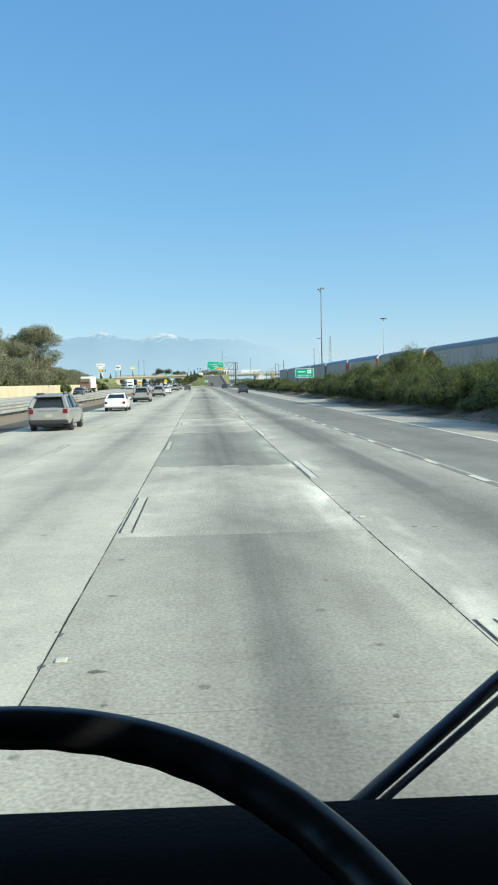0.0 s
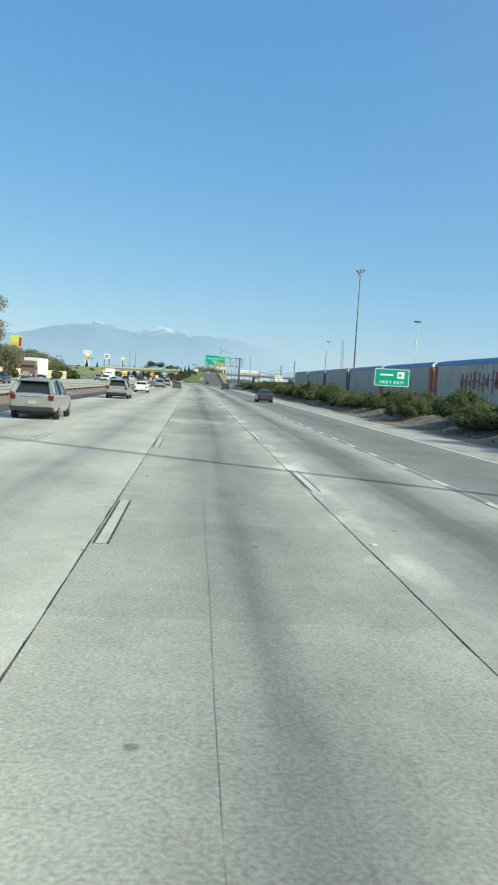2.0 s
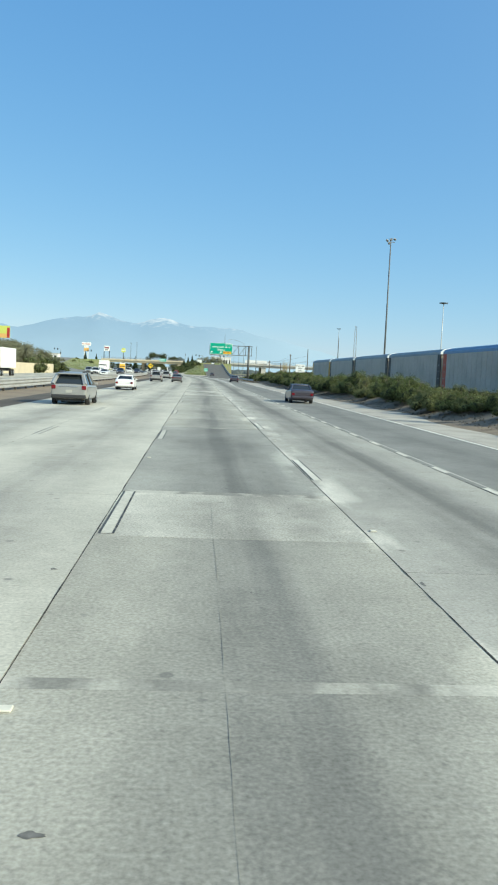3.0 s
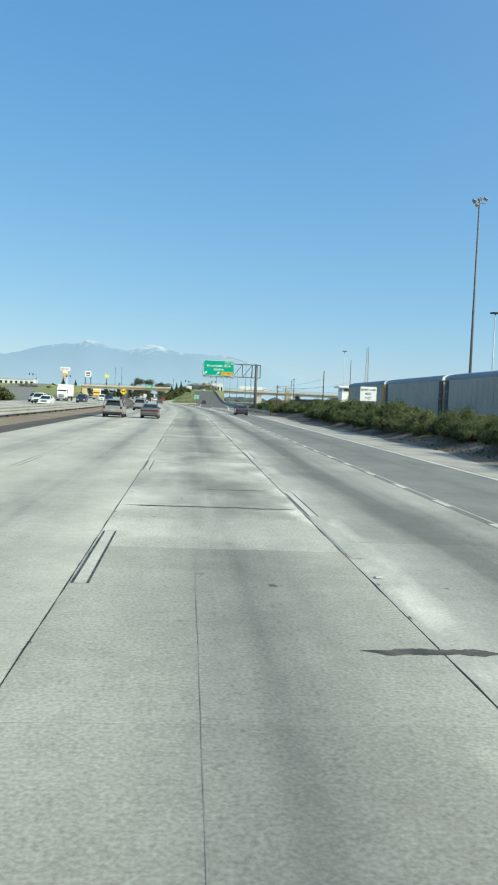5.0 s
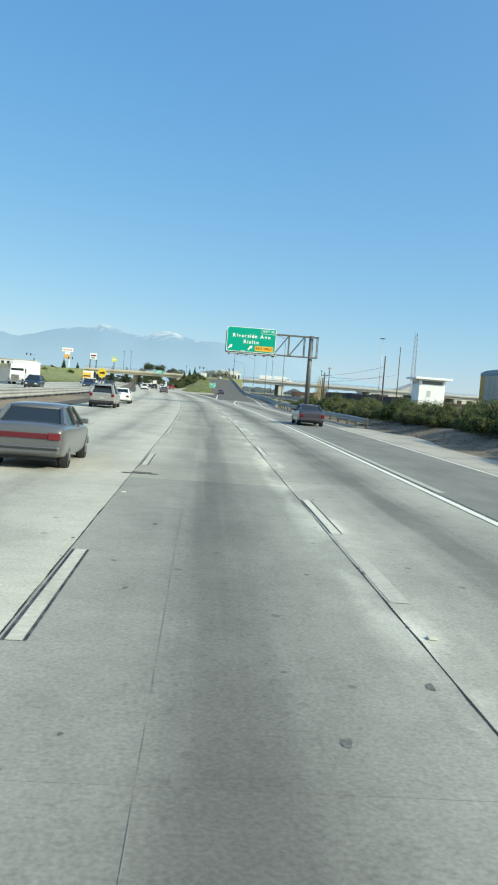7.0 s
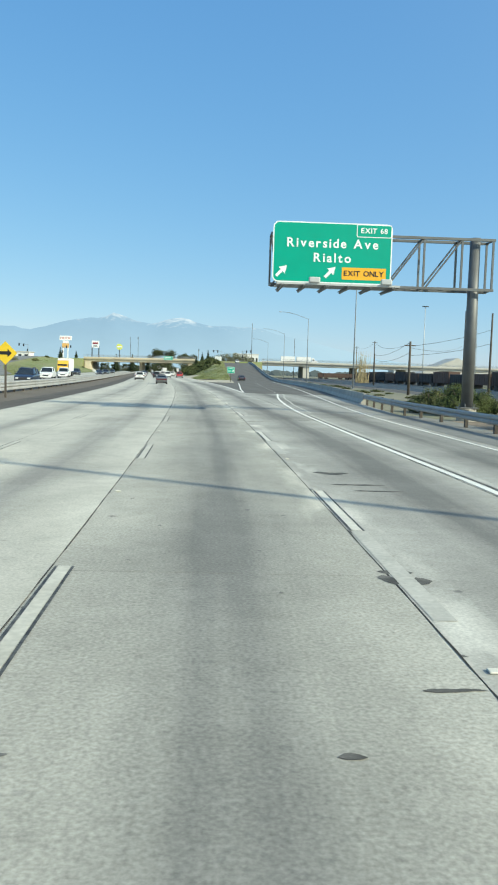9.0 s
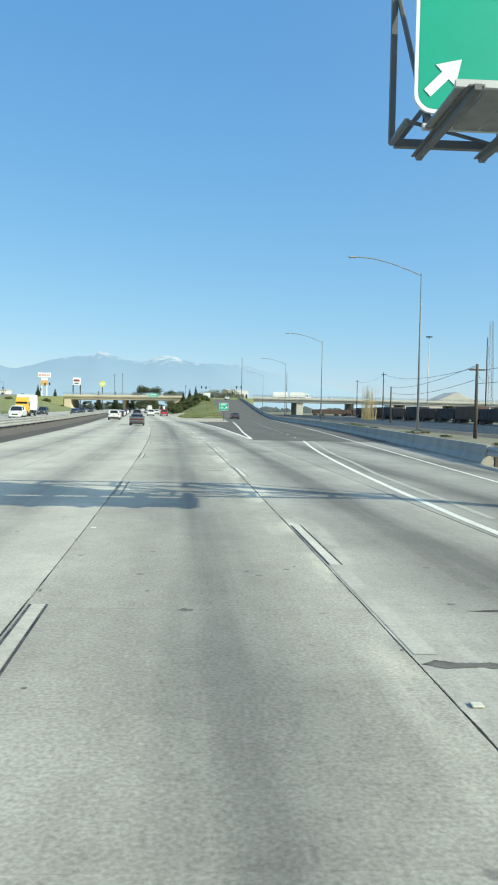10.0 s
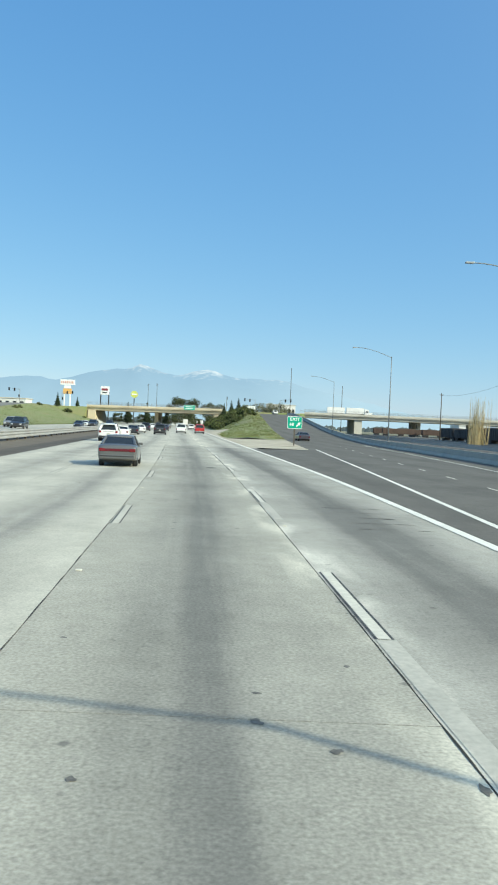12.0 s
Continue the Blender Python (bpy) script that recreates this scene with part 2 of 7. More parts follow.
M_DARKSTRIP = mat("dark_median_earth", (0.135, 0.115, 0.09), 0.95, vary=0.4, scale=0.25, fine=10, tint=(0.095, 0.08, 0.063), bump=0.4)
M_SAND = mat("sandy_shoulder", (0.425, 0.395, 0.34), 0.95, vary=0.5, scale=0.55, fine=14, tint=(0.27, 0.25, 0.215), bump=0.4)
M_GROUND = mat("dry_ground", (0.215, 0.195, 0.135), 0.95, vary=0.5, scale=0.06, fine=1.5, tint=(0.125, 0.14, 0.07), bump=0.3)
M_GRASS = mat("grass", (0.19, 0.225, 0.085), 0.95, vary=0.5, scale=0.12, fine=2.2, tint=(0.25, 0.225, 0.12), bump=0.5)
M_CONC = mat("barrier_concrete", (0.41, 0.385, 0.33), 0.85, vary=0.35, scale=0.6, fine=9, tint=(0.26, 0.25, 0.23), bump=0.25)
M_TAN = mat("tan_concrete", (0.6, 0.52, 0.38), 0.85, vary=0.3, scale=0.3, fine=5, tint=(0.42, 0.36, 0.26), bump=0.2)
M_STEEL = mat("galvanised_steel", (0.3, 0.31, 0.315), 0.5, 0.3, vary=0.35, scale=1.5, bump=0.05)
M_RAIL = mat("weathered_rail", (0.37, 0.37, 0.36), 0.6, 0.1, vary=0.35, scale=0.8, tint=(0.24, 0.23, 0.215), bump=0.08)
M_MAST = mat("dull_mast_steel", (0.14, 0.15, 0.16), 0.6, 0.2, vary=0.25, scale=1.0, bump=0.03)
M_LAMPPOST = mat("weathered_lamp_post", (0.22, 0.245, 0.265), 0.6, 0.1, vary=0.25, scale=1.5, bump=0.03)
M_LAMPHEAD = mat("lamp_head_grey", (0.36, 0.38, 0.39), 0.5, 0.2, vary=0.15, scale=2, bump=0.03)
M_BRIDGE = mat("weathered_bridge_concrete", (0.58, 0.505, 0.375), 0.85, vary=0.4, scale=0.15, fine=3, tint=(0.44, 0.38, 0.285), bump=0.2)
M_GREYBRIDGE = mat("pale_bridge_concrete", (0.5, 0.485, 0.44), 0.85, vary=0.35, scale=0.15, fine=3, tint=(0.38, 0.365, 0.33), bump=0.2)
M_PAVING = mat("slope_paving", (0.55, 0.53, 0.46), 0.85, vary=0.35, scale=0.4, fine=5, tint=(0.42, 0.4, 0.34), bump=0.15)
M_GANTRY = mat("dull_gantry_steel", (0.15, 0.155, 0.155), 0.55, 0.3, vary=0.35, scale=1.2, tint=(0.1, 0.1, 0.098), bump=0.05)
M_GRATING = mat("worn_steel_grating", (0.26, 0.265, 0.265), 0.6, 0.2, vary=0.3, scale=3, fine=60, bump=0.2)
M_GORE = mat("tan_gravel", (0.49, 0.44, 0.34), 0.95, vary=0.5, scale=0.3, fine=8, tint=(0.3, 0.26, 0.19), bump=0.4)
# near-black colour that imitates the shade inside a shrub
M_INNER = mat("painted_shrub_shade", (0.035, 0.042, 0.022), 0.95, vary=0.5, scale=4, fine=20, bump=0.3, spec=0.1)
M_POLE = mat("painted_pole", (0.5, 0.51, 0.5), 0.5, 0.2, vary=0.15, scale=2, bump=0.03)
M_WOOD = mat("utility_wood", (0.095, 0.08, 0.065), 0.85, vary=0.4, scale=3, bump=0.3)
M_GREEN = mat("sign_green", (0.0, 0.33, 0.215), 0.45, vary=0.08, scale=1.2, bump=0.0)
M_SIGNW = mat("sign_white", (0.82, 0.83, 0.82), 0.45, vary=0.06, scale=2, bump=0.0)
M_SIGNY = mat("sign_yellow", (0.85, 0.42, 0.02), 0.45, vary=0.08, scale=2, bump=0.0)
M_YELLOW = mat("yellow_paint", (0.8, 0.55, 0.03), 0.5, vary=0.12, scale=1, bump=0.0)
M_BLACK = mat("black_paint", (0.015, 0.015, 0.016), 0.45, vary=0.2, scale=3, bump=0.02)
M_RED = mat("red_paint", (0.4, 0.03, 0.02), 0.4, vary=0.12, scale=2, bump=0)
M_LEAFS = [mat("shrub_leaf", (0.098, 0.125, 0.043), 0.85, vary=0.3, scale=0.5, island=True, bump=0, tint=(0.135, 0.138, 0.056), spec=0.2),
           mat("shrub_leaf_dry", (0.12, 0.14, 0.056), 0.85, vary=0.3, scale=0.6, island=True, bump=0, tint=(0.165, 0.155, 0.072), spec=0.2),
           mat("tree_leaf", (0.165, 0.172, 0.11), 0.8, vary=0.3, scale=0.3, island=True, bump=0, tint=(0.2, 0.19, 0.135), spec=0.2),
           mat("dark_conifer_leaf", (0.03, 0.05, 0.02), 0.8, vary=0.3, scale=0.5, island=True, bump=0)]
M_LEAFS.append(mat("dark_tree_leaf", (0.075, 0.09, 0.045), 0.8, vary=0.3, scale=0.3, island=True, bump=0, spec=0.2))
M_BARK = mat("bark", (0.2, 0.16, 0.12), 0.9, vary=0.4, scale=2, bump=0.4)
M_DRYREED = mat("dry_reed", (0.44, 0.36, 0.2), 0.85, vary=0.3, scale=2, island=True, bump=0)
M_GLASS = mat("car_glass", (0.02, 0.025, 0.028), 0.06, 0.0, vary=0.05, bump=0, spec=0.7)
M_TYRE = mat("tyre", (0.02, 0.02, 0.02), 0.85, vary=0.2, bump=0.1)
M_RIM = mat("alloy_rim", (0.45, 0.46, 0.47), 0.3, 0.9, vary=0.1, bump=0)
M_PLATE = mat("dull_plate", (0.45, 0.44, 0.4), 0.5, vary=0.15, scale=20, bump=0)
M_LAMPRED = mat("tail_lamp", (0.15, 0.004, 0.01), 0.15, vary=0.05, bump=0, coat=0.6)
M_LAMPW = mat("clear_lamp", (0.7, 0.72, 0.72), 0.1, 0.3, vary=0.05, bump=0, coat=0.5)
M_CHROME = mat("chrome", (0.6, 0.6, 0.6), 0.15, 1.0, vary=0.05, bump=0)
M_TRIM = mat("dark_trim", (0.03, 0.03, 0.032), 0.6, vary=0.15, bump=0.05)
M_CONTAINER = mat("rust_steel", (0.105, 0.062, 0.046), 0.7, vary=0.4, scale=0.4, bump=0.1, tint=(0.09, 0.055, 0.045))
M_BALLAST = mat("ballast", (0.15, 0.135, 0.115), 0.95, vary=0.5, scale=0.8, fine=10, bump=0.6)


# ---- mesh helpers ----
def part(name, bm, material, parent=None, label="", smooth=False):
    """Link a bmesh as one mesh object."""
    me = bpy.data.meshes.new(name)
    bm.to_mesh(me)
    bm.free()
    me.materials.append(material)
    if smooth:
        me.polygons.foreach_set("use_smooth", [True] * len(me.polygons))
    ob = new(name, me)
    if parent is not None:
        ob.parent = parent
    if label:
        ob["label"] = label
    return ob


def empty(name, m=None, parent=None):
    ob = new(name)
    ob.empty_display_size = 0.3
    if m is not None:
        ob.matrix_world = m
    if parent is not None:
        ob.parent = parent
    return ob


def box(bm, x0, y0, z0, x1, y1, z1, bevel=0.0):
    r = bmesh.ops.create_cube(bm, size=1.0, matrix=Matrix.Translation(((x0 + x1) / 2, (y0 + y1) / 2, (z0 + z1) / 2)) @ Matrix.Diagonal((x1 - x0, y1 - y0, z1 - z0, 1)))
    if bevel:
        vs = set(r["verts"])
        es = [e for e in bm.edges if e.verts[0] in vs and e.verts[1] in vs]
        bmesh.ops.bevel(bm, geom=es, offset=bevel, segments=2, affect="EDGES", profile=0.5)
    return bm


def boxed(x0, y0, z0, x1, y1, z1, bevel=0.0):
    return box(bmesh.new(), x0, y0, z0, x1, y1, z1, bevel)


def tube(bm, a, b, r0, r1=None, seg=8, caps=True):
    a, b = Vector(a), Vector(b)
    d = b - a
    m = Matrix.Translation((a + b) / 2) @ d.to_track_quat("Z", "Y").to_matrix().to_4x4()
    bmesh.ops.create_cone(bm, cap_ends=caps, segments=seg, radius1=r0, radius2=r0 if r1 is None else r1, depth=d.length, matrix=m)
    return bm


def tubed(a, b, r0, r1=None, seg=8):
    return tube(bmesh.new(), a, b, r0, r1, seg)


def prism(bm, outline, x0, x1, axis="X"):
    """A flat outline [(a, b)...] pushed out from x0 to x1 along the axis."""
    def at(v, a, b):
        return (v, a, b) if axis == "X" else ((a, v, b) if axis == "Y" else (a, b, v))
    lo = [bm.verts.new(at(x0, a, b)) for a, b in outline]
    hi = [bm.verts.new(at(x1, a, b)) for a, b in outline]
    k = len(outline)
    bm.faces.new(lo), bm.faces.new(hi)
    for i in range(k):
        bm.faces.new((lo[i], lo[(i + 1) % k], hi[(i + 1) % k], hi[i]))
    bmesh.ops.recalc_face_normals(bm, faces=bm.faces)
    return bm


def loft(bm, rings, close=True):
    """Skin equal rings of points, closing both ends."""
    vs = [[bm.verts.new(p) for p in ring] for ring in rings]
    k = len(rings[0])
    for a, b in zip(vs, vs[1:]):
        for i in range(k if close else k - 1):
            bm.faces.new((a[i], a[(i + 1) % k], b[(i + 1) % k], b[i]))
    if close:
        bm.faces.new(vs[0]), bm.faces.new(vs[-1])
    bmesh.ops.recalc_face_normals(bm, faces=bm.faces)
    return bm


def text_mesh(words, height, material, parent, m, spacing=1.0, name="lettering", align="CENTER", depth=0.004):
    """Lettering as a mesh, capitals of that height, in its own plane turned by m."""
    c = bpy.data.curves.new(name, "FONT")
    c.body, c.size, c.extrude, c.space_character = words, height / 0.7, depth, spacing
    c.align_x, c.align_y, c.offset, c.resolution_u = align, "CENTER", height * 0.03, 3
    tmp = bpy.data.objects.new(name, c)
    scene.collection.objects.link(tmp)
    bpy.context.view_layer.update()
    me = bpy.data.meshes.new_from_object(tmp.evaluated_get(bpy.context.evaluated_depsgraph_get()))
    bpy.data.objects.remove(tmp)
    bpy.data.curves.remove(c)
    me.materials.clear()
    me.materials.append(material)
    ob = new(name, me)
    ob.parent, ob.matrix_local = parent, m
    return ob


# ---- the line of the freeway ----
def bend(y):
    """How far the lanes have swung to the left at that point."""
    if y < 230:
        return 0.0
    if y < 400:
        return -(y - 230) ** 2 / 4100
    return -7.05 - 0.0829 * (y - 400)


def heading(y):
    return 0.0 if y < 230 else (math.atan(-(min(y, 400) - 230) / 2050))


def at_road(u, y, z=0.0):
    return Vector((bend(y) + u, y, z))


def on_road(u, y, z=0.0, turn=0.0):
    """A pose on the road that faces along it."""
    return Matrix.Translation(at_road(u, y, z)) @ Matrix.Rotation(-heading(y) + turn, 4, "Z")


def span(y0, y1, step):
    k = max(1, int(math.ceil((y1 - y0) / step)))
    return [y0 + (y1 - y0) * i / k for i in range(k + 1)]


def ribbon(name, bands, material, y0, y1, z=0.0, step=10.0, parent=None, label="", u_fn=None, z_fn=None):
    """A sheet that follows the road: bands are its edges across (metres), uv in metres."""
    bm = bmesh.new()
    uvl = bm.loops.layers.uv.new("UVMap")
    ys = span(y0, y1, step)
    rows = []
    for y in ys:
        us = u_fn(y) if u_fn else bands
        rows.append([(bm.verts.new(at_road(u, y, z_fn(u, y) if z_fn else z)), u, y) for u in us])
    for a, b in zip(rows, rows[1:]):
        for i in range(len(a) - 1):
            q = (a[i], a[i + 1], b[i + 1], b[i])
            f = bm.faces.new([v for v, _, _ in q])
            for lp, (_, u, y) in zip(f.loops, q):
                lp[uvl].uv = (u, y)
    return part(name, bm, material, parent, label)


# ---- ground and roads ----
bm = bmesh.new()
xs = [-4500, -1500, -600, -300, -150, -80, -38, 23, 60, 120, 250, 600, 1500, 4500]
ys = [-400, -100, 0, 100, 200, 300, 400, 500, 600, 800, 1100, 1600, 2600, 4900]
grid = [[bm.verts.new((x, y, -0.1 if -81 < x < 61 and y < 1200 else -0.1 + noise.noise(Vector((x * 0.003, y * 0.003, 0.3))) * 1.5)) for x in xs] for y in ys]
for a, b in zip(grid, grid[1:]):
    for i in range(len(xs) - 1):
        bm.faces.new((a[i], a[i + 1], b[i + 1], b[i]))
tagged(part("ground", bm, M_GROUND), "dry earth and sparse grass beside the freeway", "ground", kind="structure")

Y0, Y1 = -60.0, 1250.0
road = tagged(empty("road"), "sunlit concrete freeway with worn grey lanes", "road", kind="structure")
ribbon("road_bed", [-9.45, 5.3, 9.2], M_JOINT, Y0, 341.0, -0.014, parent=road)
ribbon("outer_lane_end", [5.148, 7.2, 9.35], M_ENTRY, 262.0, 296.0, parent=road, label="pale worn concrete lane")
ribbon("carpool_lane", [-10.1, -7.5, -5.706], M_LANE, Y0, Y1, parent=road, label="pale concrete lane")
ribbon("outer_lane", [5.148, 7.2, 9.35], M_EXIT, Y0, 262.0, parent=road, label="grey worn concrete lane")
ribbon("far_lanes", [-5.72, -1.96, 1.7, 5.14], M_LANE, 420.0, Y1, parent=road)
ribbon("rear_lanes", [-5.72, -1.96, 1.7, 5.14], M_LANE, Y0, -20.0, parent=road)
ribbon("mainline_edge", [5.141, 5.9, 6.9], M_SECOND, 341.0, Y1, parent=road)
ribbon("median_shoulder", [-12.0, -10.1], M_OLDASPH, Y0, Y1, 0.0, parent=road, label="dark asphalt shoulder")
median_z = lambda u, y: 0.0 if u > -13 else (0.1 if u > -15 else 0.25)
ribbon("median_dirt", [-16.2, -14.4, -12.0], M_STRIP, Y0, 285.0, 0.02, parent=road, z_fn=median_z, label="brown dirt strip along the median barrier")
ribbon("median_dirt", [-16.2, -14.4, -12.0], M_DARKSTRIP, 285.0, Y1, 0.02, parent=road, z_fn=median_z, label="dark oily dirt strip along the median barrier")


def bank_z(u, y):
    """Height of the low dusty bank under the roadside shrubs."""
    t = min(1.0, max(0.0, (u - 12.2) / 3.2))
    return (0.75 * t * t * (3 - 2 * t) + 0.1 * t * noise.noise(Vector((u * 0.7, y * 0.5, 0)))) * (1.0 if y < 250 else max(0.0, 1 - (y - 250) / 40)) - 0.02


shoulder_u = lambda y: [9.3, 10.8 + 0.3 * math.sin(y * 0.3), 12.0 + 0.5 * math.sin(y * 0.11) + 0.35 * math.sin(y * 0.37)]
bank_u = lambda y: [12.0 + 0.5 * math.sin(y * 0.11) + 0.35 * math.sin(y * 0.37), 13.0, 13.8, 14.6, 15.6, 19.0, 23.0, 25.6]
ribbon("dusty_bank", None, M_DIRT, Y0, 296.0, 0.0, 2.0, road, "dusty brown bank under the shrubs", bank_u, lambda u, y: bank_z(u, y) if u < 20 else (0.35 if u < 24 else -0.2))
ribbon("shoulder_pavement", None, M_EXIT, 252.0, 300.0, 0.0, 3.0, road, "grey paved shoulder", shoulder_u, lambda u, y: 0.0 if u < 11.6 else bank_z(u, y))
ribbon("sandy_shoulder", None, M_SAND, Y0, 252.0, 0.0, 3.0, road, "sand-dusted edge of the pavement", shoulder_u, lambda u, y: 0.0 if u < 11.6 else bank_z(u, y))

other = tagged(empty("opposing_road"), "concrete carriageway for oncoming traffic", "road", kind="structure")
ribbon("oncoming_lanes", [-34.0, -30.4, -26.7, -23.0, -19.3, -16.2], M_LANE, Y0, Y1, 0.25, parent=other)


# ---- markings ----
def dashes(name, u, first, period, length, y0, y1, half=0.07, black=True, label="", z=0.004, paint_m=None):
    holder = tagged(empty(name), label or "worn white dashed lane line", "lane marking", kind="structure")
    y = first
    while y < y1:
        if y - length > y0:
            for nm, a, b, m_, dz in (("dash", -half, half, paint_m or M_WHITE, 0.002), ("edge_bar", -half - 0.036, -half - 0.006, M_BLACKPAINT, 0.0), ("edge_bar", half + 0.006, half + 0.036, M_BLACKPAINT, 0.0)):
                if nm == "edge_bar" and not black:
                    continue
                bm = bmesh.new()
                w = [at_road(u + a, y - length, z + dz), at_road(u + b, y - length, z + dz), at_road(u + b, y, z + dz), at_road(u + a, y, z + dz)]
                bm.faces.new([bm.verts.new(p) for p in w])
                part(nm, bm, m_, holder)
        y += period
    return holder


dashes("lane_line_1", -1.83, -14.63, 14.63, 3.66, -40, 700, paint_m=M_FADED)
dashes("lane_line_2", 1.83, -8.48, 14.63, 3.8, -40, 700)
dashes("lane_line_3", -5.63, -14.63, 14.63, 3.66, -40, 560, paint_m=M_FADED)
scrub = tagged(empty("scrubbed_line"), "pale scrubbed strips where older lane paint was ground off", "lane marking", kind="structure")
for i in range(11, 30):
    y = -8.48 + 14.63 * i - 3.8
    strip = bmesh.new()
    strip.faces.new([strip.verts.new(at_road(u, q, 0.0045)) for u, q in ((1.73, y - 4.1), (1.95, y - 4.1), (1.95, y - 0.02), (1.73, y - 0.02))])
    part("strip", strip, M_SCRUBBED, scrub)
dashes("exit_dots", 5.25, -20.0, 3.66, 1.15, -30, 207, black=False, label="short worn dashes beside the exit lane")


def line(name, fn, y0, y1, half=0.07, z=0.005, step=6.0, material=None, label="solid white edge line"):
    return tagged(ribbon(name, None, material or M_EDGE, y0, y1, z, step, None, "", lambda y: [fn(y) - half, fn(y) + half]), label, "lane marking", kind="structure")


def ease(y, y0, y1):
    t = min(1.0, max(0.0, (y - y0) / (y1 - y0)))
    return t * t * (3 - 2 * t)


line("edge_line_2", lambda y: 9.2, Y0, 262)
for i, u in enumerate((-19.3, -23.0, -26.7)):
    dashes("oncoming_line_%d" % (i + 1), u, -10.0, 14.63, 3.66, -20, 600, black=False, z=0.256)
line("oncoming_edge", lambda y: -30.5, Y0, 900, 0.07, z=0.256)


# ---- exit ramp ----
def along(y, pts):
    """Straight-line reading of a table of (y, x)."""
    if y <= pts[0][0]:
        return pts[0][1]
    for (a, xa), (b, xb) in zip(pts, pts[1:]):
        if y <= b:
            return xa + (xb - xa) * (y - a) / (b - a)
    return pts[-1][1]


def ramp_left(y):
    """Where the ramp's left line runs, across from the lane centre."""
    return along(y, ((343, 2.44), (360, 2.6), (388, 3.25), (424, 3.95), (500, 4.3), (742, 3.2))) - bend(y)


def ramp_wall(y):
    return along(y, ((296, 9.8), (318, 10.9), (338, 12.1), (360, 13.4), (390, 14.6), (410, 15.0), (450, 15.3), (742, 17.5))) - bend(y)


def ramp_edge(y):
    return along(y, ((262, 8.85), (280, 8.15), (294, 7.86), (299, 7.88), (307, 8.12), (314, 8.43), (327, 9.1), (345, 10.0), (371, 11.2), (400, 12.2), (432, 13.2), (470, 13.8))) - bend(y)


def ramp_split(y):
    """The line between the two lanes that leave."""
    return along(y, ((270, 4.86), (284, 4.5), (293, 4.3), (300, 4.2), (309, 4.28), (316, 4.5), (322, 4.74), (330, 5.2), (341, 6.02), (356, 6.4), (382, 6.8), (403, 7.3), (450, 8.6), (520, 9.2))) - bend(y)


def ramp_z(y):
    return 7.8 * ease(y, 455, 735)


ramp = tagged(empty("exit_ramp"), "dark asphalt exit ramp rising to the overpass", "road", kind="structure")
ribbon("ramp_entry", None, M_ENTRY, 296.0, 341.0, 0.001, 6.0, ramp, "", lambda y: [5.16, (5.16 + ramp_wall(y)) / 2, ramp_wall(y)])
ribbon("ramp_surface", None, M_ASPH, 341.0, 742.0, 0.004, 6.0, ramp, "", lambda y: [min(5.5 + 0.5 * ease(y, 343, 385), ramp_left(y)) if y < 424 else ramp_left(y) - 0.8, (ramp_left(y) + ramp_wall(y)) / 2, ramp_wall(y)], lambda u, y: 0.004 + ramp_z(y))
line("edge_line_1", lambda y: 5.5 + 0.5 * ease(y, 343, 385), 343, 1200, 0.13, z=0.011)
line("gore_line_1", ramp_left, 343, 426, 0.1, z=0.012, step=4.0)
line("gore_line_2", ramp_edge, 262, 470, 0.07, z=0.012)
exit_u = lambda y: 5.25 if y < 265 else ramp_split(y) + (5.25 - 4.86 - 0.3) * (1 - ease(y, 265, 284))
line("exit_line", lambda y: exit_u(y), 207, 341, 0.09, z=0.008)
line("old_exit_line", lambda y: exit_u(y) + 0.34, 214, 298, 0.1, z=0.006, material=M_SCRUBBED, label="pale scrubbed strip beside the exit line")
line("old_exit_edge", lambda y: exit_u(y) + 0.17, 205, 298, 0.03, z=0.0062, material=M_SPOTDARK, label="dark worn edge beside the exit line")
line("old_split_line", lambda y: exit_u(y) + 0.62 + 0.06 * math.sin(y * 0.4), 300, 341, 0.09, z=0.0065, material=M_SCRUBBED, label="pale scrubbed ghost of an older exit line")
line("old_dot_line", lambda y: 5.36, Y0, 207, 0.03, z=0.0035, material=M_SCRUBBED, label="pale scrubbed strip along the exit lane")
rl = tagged(empty("ramp_dashes"), "white dashes between the ramp lanes", "lane marking", kind="structure")
for i in range(14):
    y = 347 + i * 7.3
    bm = bmesh.new()
    bm.faces.new([bm.verts.new(at_road(ramp_split(y + b) + a, y + b, 0.013 + ramp_z(y))) for a, b in ((-0.06, 0), (0.06, 0), (0.06, 2.0), (-0.06, 2.0))])
    part("dash", bm, M_WHITE, rl)
tagged(ribbon("gore_pavement", None, M_GORE, 424, 560, 0.0, 8.0, None, "", lambda y: [6.2, ramp_left(y) - 0.8], lambda u, y: 0.003 + (ramp_z(y) if u > 6.7 else 0.0)), "pale sandy gore between freeway and ramp", "ground", kind="structure")


def bank(name, y0, y1, edges, material, label):
    """A raised grassy bank; edges gives (u, z) pairs across at each point."""
    bm = bmesh.new()
    rows = []
    for y in span(y0, y1, 8.0):
        rows.append([bm.verts.new(at_road(u, y, z + 0.12 * noise.noise(Vector((u * 0.4, y * 0.2, 2))))) for u, z in edges(y)])
    for a, b in zip(rows, rows[1:]):
        for i in range(len(a) - 1):
            bm.faces.new((a[i], a[i + 1], b[i + 1], b[i]))
    return tagged(part(name, bm, material, smooth=True), label, "embankment", kind="structure")


